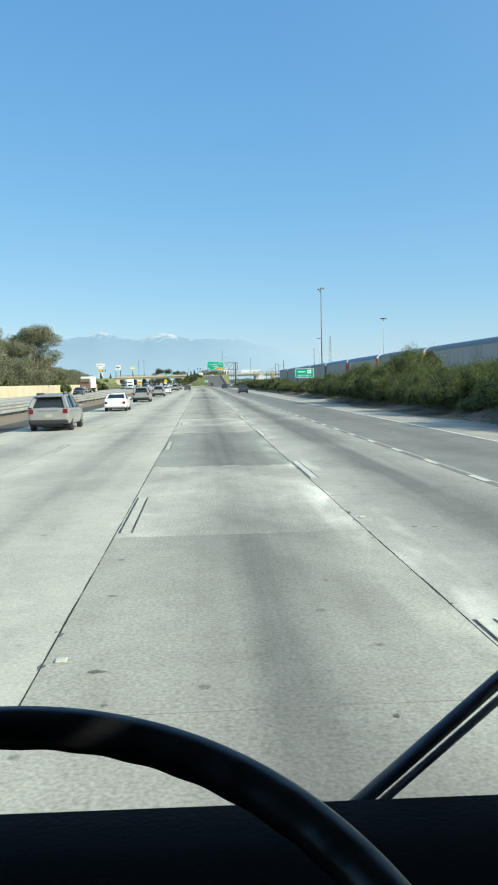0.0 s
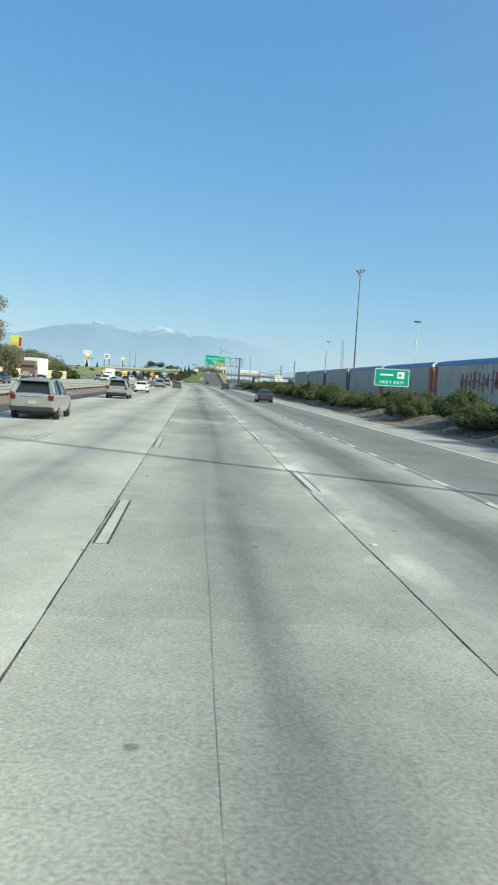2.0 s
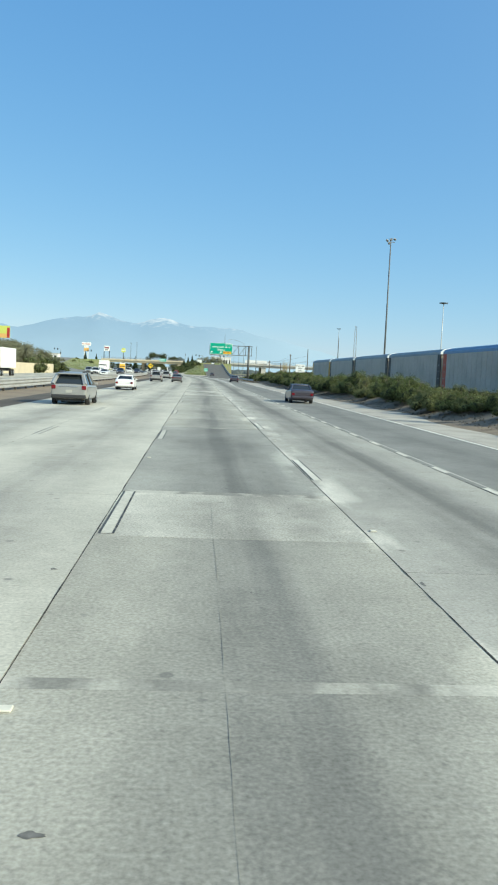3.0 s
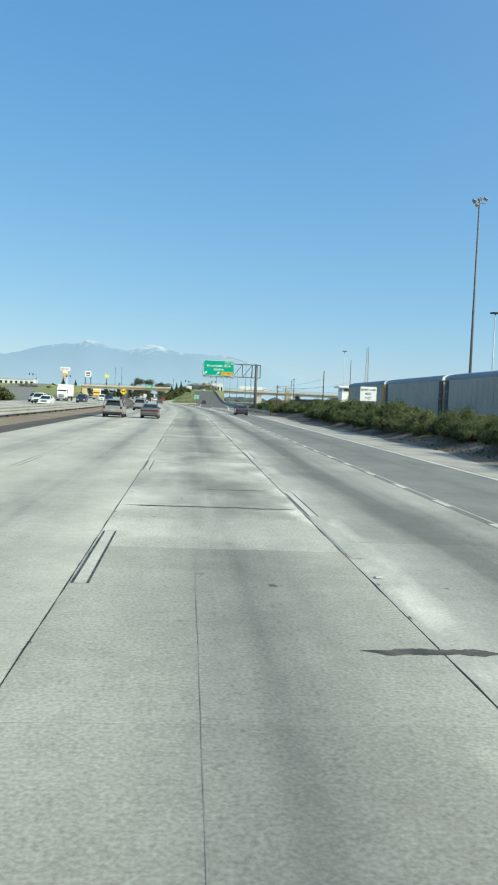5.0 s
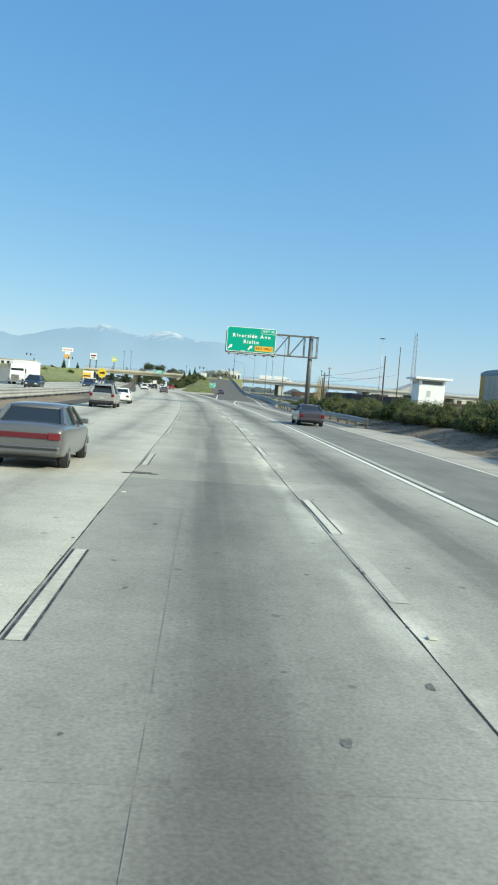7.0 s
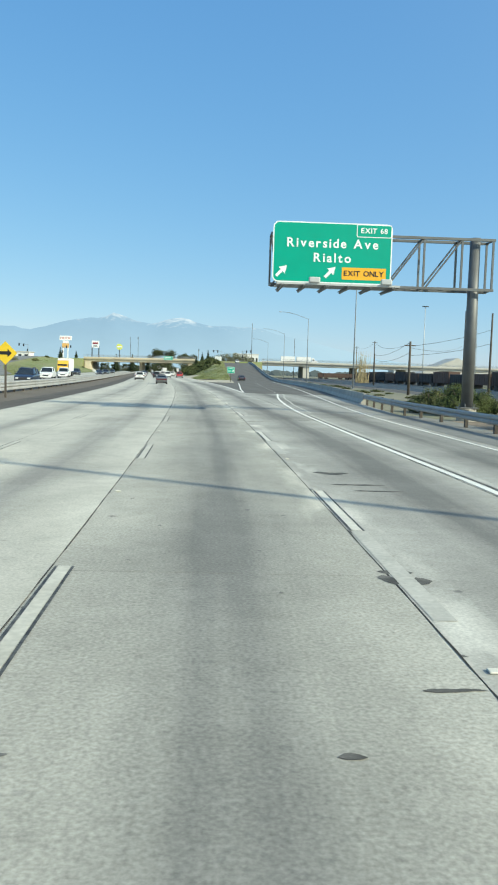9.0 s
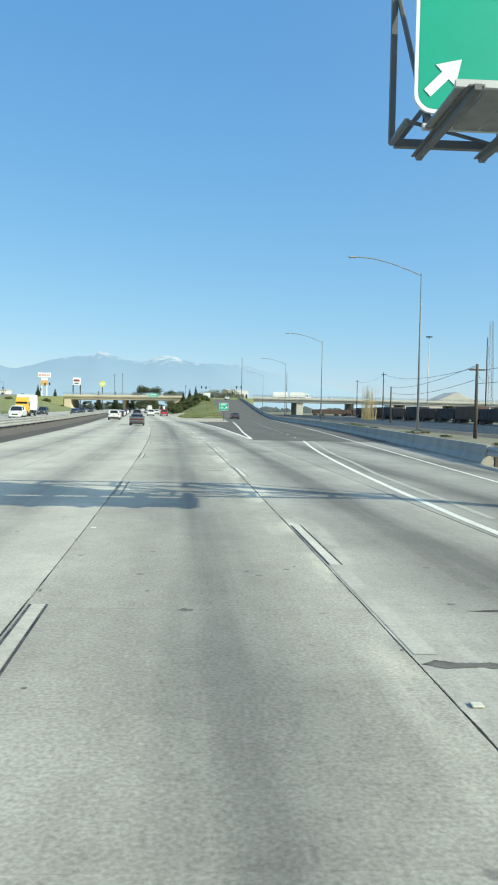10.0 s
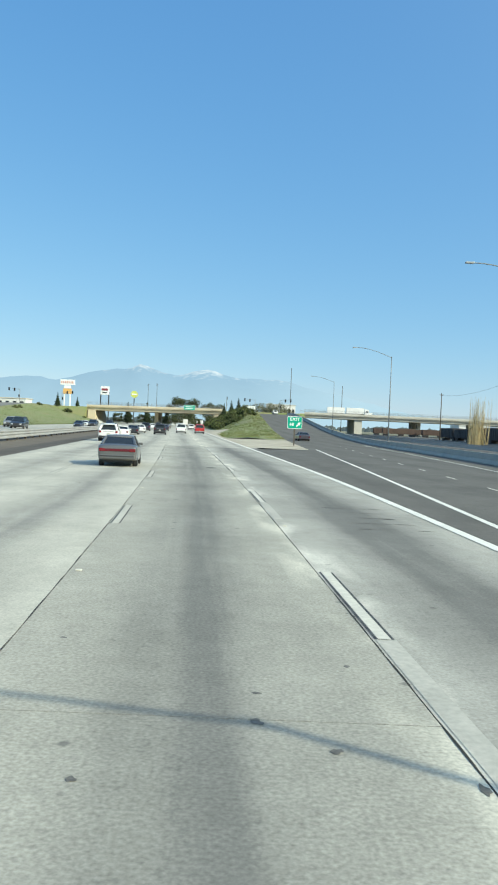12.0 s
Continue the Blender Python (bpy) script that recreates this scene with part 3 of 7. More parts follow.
def bank_ramp(y):
    r = ramp_left(y) - 0.8
    z = ramp_z(y)
    top = max(z, 0.1) + 1.2 * ease(y, 560, 640)
    t = 7.0 + 4.5 * ease(y, 490, 610)
    return [(t, 0.02), (t + (r - t) * 0.35, 0.25 + top * 0.45), (t + (r - t) * 0.72, top), (r, z + 0.02)]


bank("bank_ramp", 470, 742, bank_ramp, M_GRASS, "grassy slope between the freeway and the ramp")
tagged(ribbon("verge", None, M_GORE, 488, 742, 0.0, 8.0, None, "", lambda y: [6.9, 7.6 + 4.5 * ease(y, 490, 610)], lambda u, y: 0.012), "pale sandy verge below the ramp slope", "ground", kind="structure")
left_z = lambda y: 8.2 * ease(y, 480, 735)
bank("bank_left", 430, 742, lambda y: [(-38 - 26 * ease(y, 430, 600), left_z(y)), (-37.4 - 17 * ease(y, 430, 600), left_z(y) * 0.62 + 0.1), (-35.5, 0.3), (-34.2, 0.22)], M_GRASS, "green grass bank below the overpass abutment")
ribbon("left_ramp", None, M_EXIT, 330.0, 742.0, 0.0, 10.0, other, "grey ramp climbing to the overpass", lambda y: [-50 - 26 * ease(y, 430, 600), -38 - 26 * ease(y, 430, 600)], lambda u, y: 0.05 + left_z(y))
bank("bank_far_left", 330, 742, lambda y: [(-95 - 26 * ease(y, 430, 600), -0.1), (-62 - 26 * ease(y, 430, 600), left_z(y) * 0.9), (-50 - 26 * ease(y, 430, 600), left_z(y) + 0.02)], M_GROUND, "dry bank beside the far ramp")


# ---- barriers ----
def beam_rail(name, u, y0, y1, label):
    holder = tagged(empty(name), label, "guard rail", kind="structure")
    prof = [(0.0, 0.3), (0.07, 0.33), (0.085, 0.4), (0.07, 0.47), (0.0, 0.51), (0.0, 0.56), (0.07, 0.6), (0.085, 0.66), (0.07, 0.72), (0.0, 0.76), (0.0, 0.81), (0.07, 0.84), (0.085, 0.91), (0.07, 0.98), (0.0, 1.01)]
    for side in (1, -1):
        bm = bmesh.new()
        rings = [[at_road(u + side * (0.11 + a), y, z) for a, z in prof] for y in span(y0, y1, 12)]
        loft(bm, rings, close=False)
        part("beam", bm, M_RAIL, holder, smooth=False)
    bm = bmesh.new()
    box(bm, -0.08, -0.1, -0.1, 0.08, 0.1, 0.98)
    me = None
    y = y0 + 1
    while y < min(y1, 500):
        if me is None:
            o = part("post", bm, M_WOOD, holder)
            me = o.data
        else:
            o = new("post", me)
            o.parent = holder
        o.location = at_road(u, y, 0)
        y += 3.81
    return holder


beam_rail("median_rail", -14.6, -40, 1000, "double weathered steel guard rail along the median")


def wall_barrier(name, fn, y0, y1, zf, label, height=0.82, material=None):
    bm = bmesh.new()
    prof = [(-0.3, -0.1), (-0.3, 0.08), (-0.13, 0.33), (-0.08, height), (0.08, height), (0.13, 0.33), (0.3, 0.08), (0.3, -0.1)]
    loft(bm, [[at_road(fn(y) + a, y, zf(y) + b) for a, b in prof] for y in span(y0, y1, 6)])
    return tagged(part(name, bm, material or M_CONC), label, "barrier", kind="structure")


wall_barrier("ramp_barrier", lambda y: ramp_wall(y) + 0.3, 318, 742, ramp_z, "grey concrete barrier along the exit ramp")
bm = bmesh.new()
loft(bm, [[(-39.0 + a + (0 if y < 150 else -(y - 150) * 0.012), y, b) for a, b in ((-0.12, -0.2), (-0.12, 2.3), (0.12, 2.3), (0.12, -0.2))] for y in span(40, 300, 10)])
tagged(part("sound_wall", bm, M_TAN), "long low tan masonry wall beyond the oncoming lanes", "wall", kind="structure")
# steel rail at the gantry
holder = tagged(empty("shoulder_rail"), "steel guard rail on posts beside the gantry column", "guard rail", kind="structure")
rail_x = lambda y: 11.5 - 0.8 * ease(y, 255, 290) + (ramp_wall(y) + bend(y) + 0.3 - 10.7) * ease(y, 288, 318)
bm = bmesh.new()
loft(bm, [[Vector((rail_x(y) + a, y, z)) for a, z in [(0.0, 0.36), (-0.07, 0.42), (-0.07, 0.5), (-0.02, 0.55), (-0.07, 0.62), (-0.07, 0.7), (0.0, 0.76)]] for y in span(252, 318.5, 4)], close=False)
part("beam", bm, M_RAIL, holder)
for i in range(18):
    y = 252.5 + i * 3.81
    part("post", boxed(rail_x(y) + 0.05, y - 0.09, -0.1, rail_x(y) + 0.19, y + 0.09, 0.78), M_WOOD, holder)


# ---- overhead sign gantry ----
def arrow(bm, x, z, s, y):
    """Up-right arrow in the plane of a sign face."""
    pts = [(-0.5, -0.32), (-0.32, -0.5), (0.16, -0.02), (0.34, -0.2), (0.5, 0.5), (-0.2, 0.34), (-0.02, 0.16)]
    prism(bm, [(x + a * s, z + b * s) for a, b in pts], y - 0.006, y, "Y")


def rounded(w, h, r, x0=0.0, z0=0.0, k=5):
    out = []
    for cx, cz, a0 in ((w - r, h - r, 0), (r, h - r, 90), (r, r, 180), (w - r, r, 270)):
        for i in range(k + 1):
            a = radians(a0 + 90 * i / k)
            out.append((x0 + cx + r * math.cos(a), z0 + cz + r * math.sin(a)))
    return out


def sign_face(parent, w, h, x0, z0, y, border=0.05, radius=0.18, face=None, name="panel"):
    """Sign sheet with a white border, facing oncoming drivers (towards -y)."""
    part(name, prism(bmesh.new(), rounded(w, h, radius, x0, z0), y, y + 0.05, "Y"), M_SIGNW, parent)
    part("face", prism(bmesh.new(), rounded(w - 2 * border, h - 2 * border, radius - border * 0.6, x0 + border, z0 + border), y - 0.004, y + 0.01, "Y"), face or M_GREEN, parent)


def words(parent, s, h, x, z, y, material=None, spacing=1.08):
    """One line of lettering, centred, each letter a piece of its own."""
    gap = h * (0.06 + 0.42 * (spacing - 1.0))
    row, at = [], 0.0
    for q in s:
        if q == " ":
            at += h * 0.6
            continue
        o = text_mesh(q, h, material or M_SIGNW, parent, pose(0, y, z, 90), name="letter", align="LEFT")
        xs_ = [v.co.x for v in o.data.vertices]
        row.append((o, at - min(xs_)))
        at += max(xs_) - min(xs_) + gap
    for o, dx in row:
        o.matrix_local = pose(x - (at - gap) / 2 + dx, y, z, 90)


GX, GY = 13.0, 297.6
gantry = tagged(empty("sign_gantry", pose(0, GY, 0)), "galvanised cantilever gantry over the exit lanes", "sign gantry")
part("column", tubed((GX, 0, 0.6), (GX, 0, 9.62), 0.32, 0.27, 20), M_GANTRY, gantry, smooth=True)
part("pedestal", tubed((GX, 0, -0.1), (GX, 0, 0.62), 0.55, 0.5, 16), M_CONC, gantry)
part("base_plate", boxed(GX - 0.5, -0.5, 0.6, GX + 0.5, 0.5, 0.66, 0.01), M_GANTRY, gantry)
for i in range(6):
    a = i * math.pi / 3
    part("anchor_bolt", tubed((GX + 0.42 * math.cos(a), 0.42 * math.sin(a), 0.6), (GX + 0.42 * math.cos(a), 0.42 * math.sin(a), 0.85), 0.03, None, 6), M_GANTRY, gantry)
ZB, ZT, YF, YB = 6.86, 9.45, -0.55, 0.55
XL = 2.2
for y in (YF, YB):
    for z in (ZB, ZT):
        part("chord", boxed(XL if y > 0 else 2.42, y - 0.07, z - 0.07, GX + 0.9, y + 0.07, z + 0.07, 0.01), M_GANTRY, gantry)
n_bay = 6
bays = [12.15 - 2.0 * (5 - k) for k in range(6)] + [GX + 0.8]
for k in range(n_bay + 1):
    for y in (YF, YB):
        x = bays[k] if k or y > 0 else 2.47
        part("upright", boxed(x - 0.05, y - 0.05, ZB, x + 0.05, y + 0.05, ZT), M_GANTRY, gantry)
        if k < n_bay:
            a, b = (x + 0.1, y, ZB), (bays[k + 1], y, ZT)
            if k < n_bay - 1:
                part("diagonal", tubed(a, b, 0.045, None, 6), M_GANTRY, gantry)
    for z in (ZB, ZT):
        part("cross_tie", boxed(x - 0.04, YF, z - 0.04, x + 0.04, YB, z + 0.04), M_GANTRY, gantry)
    if k < n_bay:
        part("cross_brace", tubed((x, YF, ZB), (bays[k + 1], YB, ZB), 0.035, None, 6), M_GANTRY, gantry)
part("end_brace", tubed((XL, YB, ZT), (2.47, YF, ZB), 0.045, None, 6), M_GANTRY, gantry)
# walkway in front of the panel, on arms that run back below the truss
for y in (-2.55, -0.85):
    part("walkway_rail", boxed(2.32, y - 0.035, 6.62, 8.5, y + 0.035, 6.72), M_POLE, gantry, "pale edge rail")
for k in range(14):
    x = 2.36 + k * 0.44
    part("walkway_grating", boxed(x, -2.5, 6.64, x + 0.41, -0.9, 6.68), M_GRATING, gantry)
for k in range(6):
    x = 2.58 + k * 1.11
    arm_bm = prism(bmesh.new(), [(-2.75, 6.6), (-2.75, 6.52), (-2.3, 6.46), (0.12, 6.52), (0.3, 6.5), (0.42, 6.64)], x - 0.05, x + 0.05)
    box(arm_bm, x - 0.11, -2.7, 6.59, x + 0.11, 0.4, 6.615)
    part("arm", arm_bm, M_GANTRY, gantry)
    part("hanger", boxed(x - 0.04, YF - 0.05, 6.6, x + 0.04, YF + 0.05, ZB), M_GANTRY, gantry)
for x in (4.2, 7.8):
    part("sign_lamp", boxed(x - 0.28, -2.72, 6.72, x + 0.28, -2.46, 7.0, 0.05), M_POLE, gantry, "pale sign light fitting")
sg = tagged(empty("exit_sign", pose(2.2, GY - 0.78, 6.92)), "large green exit sign with white words and yellow panel", "road sign")
SW, SH = 6.2, 3.1
sign_face(sg, SW, SH, 0, 0, 0, 0.06, 0.3)
words(sg, "Riverside Ave", 0.45, 3.1, 2.02, -0.012, spacing=1.42)
words(sg, "Rialto", 0.45, 3.1, 1.28, -0.012, spacing=1.42)
for x in (0.45, 2.98):
    bm = bmesh.new()
    arrow(bm, x, 0.55, 0.6, -0.01)
    part("arrow", bm, M_SIGNW, sg, "white arrow")
part("exit_only_panel", prism(bmesh.new(), rounded(2.3, 0.62, 0.05, 3.62, 0.22), -0.012, -0.003, "Y"), M_SIGNY, sg, "yellow panel")
words(sg, "EXIT ONLY", 0.265, 4.77, 0.53, -0.018, M_BLACK, 1.12)
part("exit_tab", prism(bmesh.new(), rounded(1.84, 0.66, 0.1, SW - 1.88, SH - 0.7), -0.011, -0.003, "Y"), M_SIGNW, sg)
part("exit_tab_face", prism(bmesh.new(), rounded(1.76, 0.58, 0.07, SW - 1.84, SH - 0.66), -0.014, -0.005, "Y"), M_GREEN, sg)
words(sg, "EXIT 68", 0.255, SW - 0.96, SH - 0.37, -0.02, spacing=1.16)


# ---- roadside signs ----
def post_sign(name, label, m, w, h, z0, posts, face, border=0.05, radius=0.12):
    s = tagged(empty(name, m), label, "road sign")
    sign_face(s, w, h, -w / 2, z0, 0, border, radius, face)
    for x in posts:
        part("post", boxed(x - 0.07, 0.06, -0.3, x + 0.07, 0.2, z0 + h - 0.1), M_WOOD, s)
    return s


s1 = post_sign("guide_sign", "green roadside guide sign rising behind roadside shrubs", pose(15.85, 112, 0), 2.95, 1.45, 2.55, (-1.0, 1.0), M_GREEN)
words(s1, "NEXT EXIT", 0.225, 0, 2.86, -0.012, spacing=1.55)
part("word_bar", boxed(-1.05, -0.012, 3.42, 0.1, -0.004, 3.56), M_SIGNW, s1)
part("logo_block", boxed(0.45, -0.012, 3.22, 1.05, -0.004, 3.78), M_SIGNW, s1)
part("logo_mark", boxed(0.55, -0.016, 3.4, 0.8, -0.006, 3.6), M_GREEN, s1)
s2 = post_sign("lane_sign", "white regulatory sign with black words above shrubs", pose(16.3, 208.5, 0), 1.55, 1.35, 2.6, (-0.5, 0.5), M_SIGNW, 0.03, 0.08)
for i, wd in enumerate(("RIGHT LANE", "MUST", "EXIT")):
    words(s2, wd, 0.17, 0, 3.65 - i * 0.37, -0.012, M_BLACK, 1.05)
s3 = post_sign("gore_sign", "green exit sign with arrow on one post in the gore", pose(2.6, 440, 0, 0, 0, 3), 1.75, 1.45, 2.0, (0.0,), M_GREEN)
words(s3, "EXIT", 0.34, 0, 3.1, -0.012, spacing=1.15)
words(s3, "68", 0.34, -0.35, 2.5, -0.012, spacing=1.1)
bm = bmesh.new()
arrow(bm, 0.42, 2.5, 0.55, -0.01)
part("arrow", bm, M_SIGNW, s3)
s5 = post_sign("ramp_sign", "white sign board on two posts at the top of the ramp", pose(-0.2, 700, 7.0), 3.5, 2.3, 1.4, (-1.2, 1.2), M_SIGNW, 0.08, 0.2)
for i in range(3):
    part("word_bar", boxed(-1.3, -0.02, 1.85 + i * 0.6, 1.3, -0.006, 2.1 + i * 0.6), M_POLE, s5)
s4 = tagged(empty("warning_sign", pose(-14.6, 309, 0.28)), "yellow diamond warning sign above the median rail", "road sign")
part("panel", prism(bmesh.new(), [(0, 1.95), (0.78, 2.73), (0, 3.51), (-0.78, 2.73)], -0.02, 0.02, "Y"), M_YELLOW, s4)
part("symbol", prism(bmesh.new(), [(-0.4, 2.62), (0.15, 2.62), (0.15, 2.45), (0.43, 2.73), (0.15, 3.01), (0.15, 2.84), (-0.4, 2.84)], -0.03, -0.015, "Y"), M_BLACK, s4)
part("post", boxed(-0.06, 0.02, -0.3, 0.06, 0.14, 3.2), M_WOOD, s4)
bsg = tagged(empty("overpass_sign", pose(bend(745) + 5.8, 735.75, 8.3)), "green guide sign fixed to the overpass", "road sign")
sign_face(bsg, 5.4, 2.4, -2.7, 0, 0, 0.1, 0.25)
for x in (-1.8, 1.8):
    part("bracket", boxed(x - 0.08, 0.03, 0.1, x + 0.08, 0.25, 0.6), M_STEEL, bsg)
for i in range(2):
    part("word_bar", boxed(-2.0, -0.012, 0.55 + i * 0.85, 1.7, -0.004, 0.9 + i * 0.85), M_SIGNW, bsg)


# ---- lamps, poles and masts ----
def street_lamp(x, y, z=0.8, h=11.1, arm=4.6, label="tall galvanised street lamp with a curved arm"):
    o = tagged(empty("street_lamp", pose(x, y, z)), label, "street lamp", "ramp street lamps")
    part("base", boxed(-0.2, -0.2, 0, 0.2, 0.2, 0.06), M_STEEL, o)
    part("pole", tubed((0, 0, 0.05), (0, 0, h), 0.088, 0.048, 10), M_LAMPPOST, o, smooth=True)
    bm = bmesh.new()
    rings = []
    for i in range(9):
        t = i / 8
        c, s = math.cos(t * math.pi / 2) * 1.15 * math.pi / 2, arm
        n = Vector((c, 0, s)).normalized()
        p = Vector((-arm * t, 0, h - 0.15 + 1.15 * math.sin(t * math.pi / 2)))
        rings.append([p + (n * math.cos(a * math.pi / 3) + Vector((0, 1, 0)) * math.sin(a * math.pi / 3)) * 0.038 for a in range(6)])
    loft(bm, rings)
    part("arm", bm, M_LAMPPOST, o)
    part("lamp_head", boxed(-arm - 0.55, -0.12, h + 0.93, -arm + 0.02, 0.12, h + 1.05, 0.04), M_LAMPHEAD, o)
    return o


lamp = street_lamp(15.1, 395.4)
copy_thing(lamp, pose(13.9, 339.8, 0.8))
copy_thing(lamp, pose(15.5, 450, 0.8))
copy_thing(lamp, pose(15.9, 520, 1.3))
copy_thing(lamp, pose(-50.5, 246, 0.6, 0, 0, 180))


def flood_mast(x, y, h, label):
    o = tagged(empty("flood_mast", pose(x, y, -0.1)), label, "light mast", "rail yard masts")
    part("pole", tubed((0, 0, 0), (0, 0, h), 0.22, 0.12, 10), M_MAST, o, smooth=True)
    part("crossbar", boxed(-0.9, -0.06, h - 0.35, 0.9, 0.06, h - 0.23), M_MAST, o)
    for i, (dx, dz, r) in enumerate(((-0.8, 0, 30), (0.0, 0.25, -20), (0.8, 0.3, 25), (-0.3, -0.6, 0))):
        q = part("floodlight", boxed(-0.28, -0.2, -0.2, 0.28, 0.2, 0.2, 0.05), M_STEEL, o)
        q.matrix_local = pose(dx, -0.15, h + dz, 35, r, 0)
    return o


flood_mast(38.7, 244.2, 31.3, "tall slender floodlight mast beside the rail yard")
flood_mast(38.6, 40.5, 41.0, "tall slender floodlight mast beside the rail yard")


def high_mast(x, y, h):
    o = tagged(empty("high_mast", pose(x, y, -0.1)), "distant high mast with a ring of lamps", "light mast", "high masts")
    # the pale pole colour stands in for haze over the distance
    part("pole", tubed((0, 0, 0), (0, 0, h), 0.24, 0.12, 8), M_POLE, o, smooth=True)
    part("lamp_ring", tubed((0, 0, h - 0.3), (0, 0, h), 1.5, 1.5, 10), M_TRIM, o)
    return o


for x, y, h in ((84.4, 355, 29.8), (94.3, 625, 35.2)):
    high_mast(x, y, h)


def wood_pole(x, y, h, arms=0, label="dark wooden utility pole"):
    o = tagged(empty("utility_pole", pose(x, y, -0.1)), label, "utility pole", "utility poles")
    part("pole", tubed((0, 0, 0), (0, 0, h), 0.19, 0.13, 8), M_WOOD, o, smooth=True)
    for i in range(arms):
        part("crossarm", boxed(-0.75, -0.06, h - 0.6 - i * 0.9, 0.75, 0.06, h - 0.46 - i * 0.9), M_WOOD, o)
    return o


wood_pole(70.5, 486, 21.9)
wood_pole(47.8, 503, 13.3, 1)
wood_pole(24.1, 357.5, 6.9, 1, "short wooden pole with cables beside the ramp")
wood_pole(39.5, 372, 12.0)
wood_pole(37.4, 449, 7.7, 0, "short wooden pole with cables in the yard")
wood_pole(59, 600, 15.0, 1)
wood_pole(48.9, 777, 25.4, 0, "tall utility pole beside the yard bridge")
wood_pole(21.2, 777, 34.1, 0, "tall slender pole at the top of the ramp")
wood_pole(-69.8, 900, 28.0, 2, "tall utility pole beyond the overpass")
wood_pole(-63.8, 900, 28.3, 2, "tall utility pole beyond the overpass")
bm = bmesh.new()
for a, b, sag in (((24.1, 357.5, 6.5), (47.8, 503, 12.8), 1.2), ((24.1, 357.5, 6.2), (39.5, 372, 9.5), 0.3), ((47.8, 503, 12.6), (59, 600, 14.2), 1.0), ((24.1, 357.5, 6.0), (70.5, 486, 12.0), 1.0), ((24.1, 357.5, 6.7), (37.4, 449, 7.4), 0.7), ((24.1, 357.5, 5.4), (37.4, 449, 6.3), 0.8), ((37.4, 449, 7.4), (47.8, 503, 11.5), 0.5), ((24.1, 357.5, 5.0), (39.5, 372, 7.5), 0.3)):
    a, b = Vector(a), Vector(b)
    prev = a
    for i in range(1, 13):
        t = i / 12
        p = a.lerp(b, t) - Vector((0, 0, sag * 4 * t * (1 - t)))
        tube(bm, prev, p, 0.025, None, 4, False)
        prev = p
tagged(part("overhead_cable", bm, M_BLACK), "dark sagging cables between wooden poles", "cable", kind="structure")
tw = tagged(empty("lattice_tower", pose(88, 532, -0.1)), "slim grey lattice radio tower", "tower")
for sx, sy in ((-1, -1), (1, -1), (1, 1), (-1, 1)):
    part("leg", tubed((sx * 0.9, sy * 0.9, 0), (sx * 0.45, sy * 0.45, 31.5), 0.09, 0.06, 5), M_STEEL, tw)
for k in range(14):
    z, z2 = k * 2.25, (k + 1) * 2.25
    r, r2 = 0.9 - 0.45 * z / 31.5, 0.9 - 0.45 * z2 / 31.5
    part("brace", tubed((-r, -r, z), (r2, -r2, z2), 0.05, None, 4), M_STEEL, tw)
    part("brace", tubed((r, -r, z), (r2, r2, z2), 0.05, None, 4), M_STEEL, tw)
    part("ring", boxed(-r, -r - 0.04, z - 0.04, r, -r + 0.04, z + 0.04), M_STEEL, tw)


# ---- rail yard: covered car carriers, track, guard tower ----
ballast = bmesh.new()
loft(ballast, [[(x, y, z) for x, z in ((25.5, -0.3), (27.2, 0.15), (32.0, 0.15), (33.8, -0.3))] for y in (-60, 800)])
tagged(part("track_bed", ballast, M_BALLAST), "stone ballast under the freight track", "track bed", kind="structure")
M_CARSIDE = [mat("carrier_side_grey", (0.45, 0.415, 0.355), 0.6, 0.0, vary=0.35, scale=0.35, fine=3, tint=(0.31, 0.275, 0.23), bump=0.05),
             mat("carrier_side_pale", (0.52, 0.475, 0.405), 0.6, 0.0, vary=0.35, scale=0.35, fine=3, tint=(0.37, 0.32, 0.265), bump=0.05)]
M_ROOFS = [mat("carrier_roof_grey", (0.2, 0.24, 0.27), 0.5, 0.3, vary=0.25, scale=0.3, bump=0.05),
           mat("carrier_roof_blue", (0.1, 0.2, 0.34), 0.45, 0.3, vary=0.25, scale=0.3, bump=0.05)]
M_ENDS = [mat("carrier_end_red", (0.45, 0.07, 0.03), 0.6, vary=0.3, scale=0.8, bump=0.05), mat("carrier_end_yellow", (0.55, 0.33, 0.06), 0.6, vary=0.3, scale=0.8, bump=0.05), M_TRIM]
M_TAG = mat("faded_red_graffiti", (0.3, 0.11, 0.1), 0.6, vary=0.4, scale=1.2, bump=0)


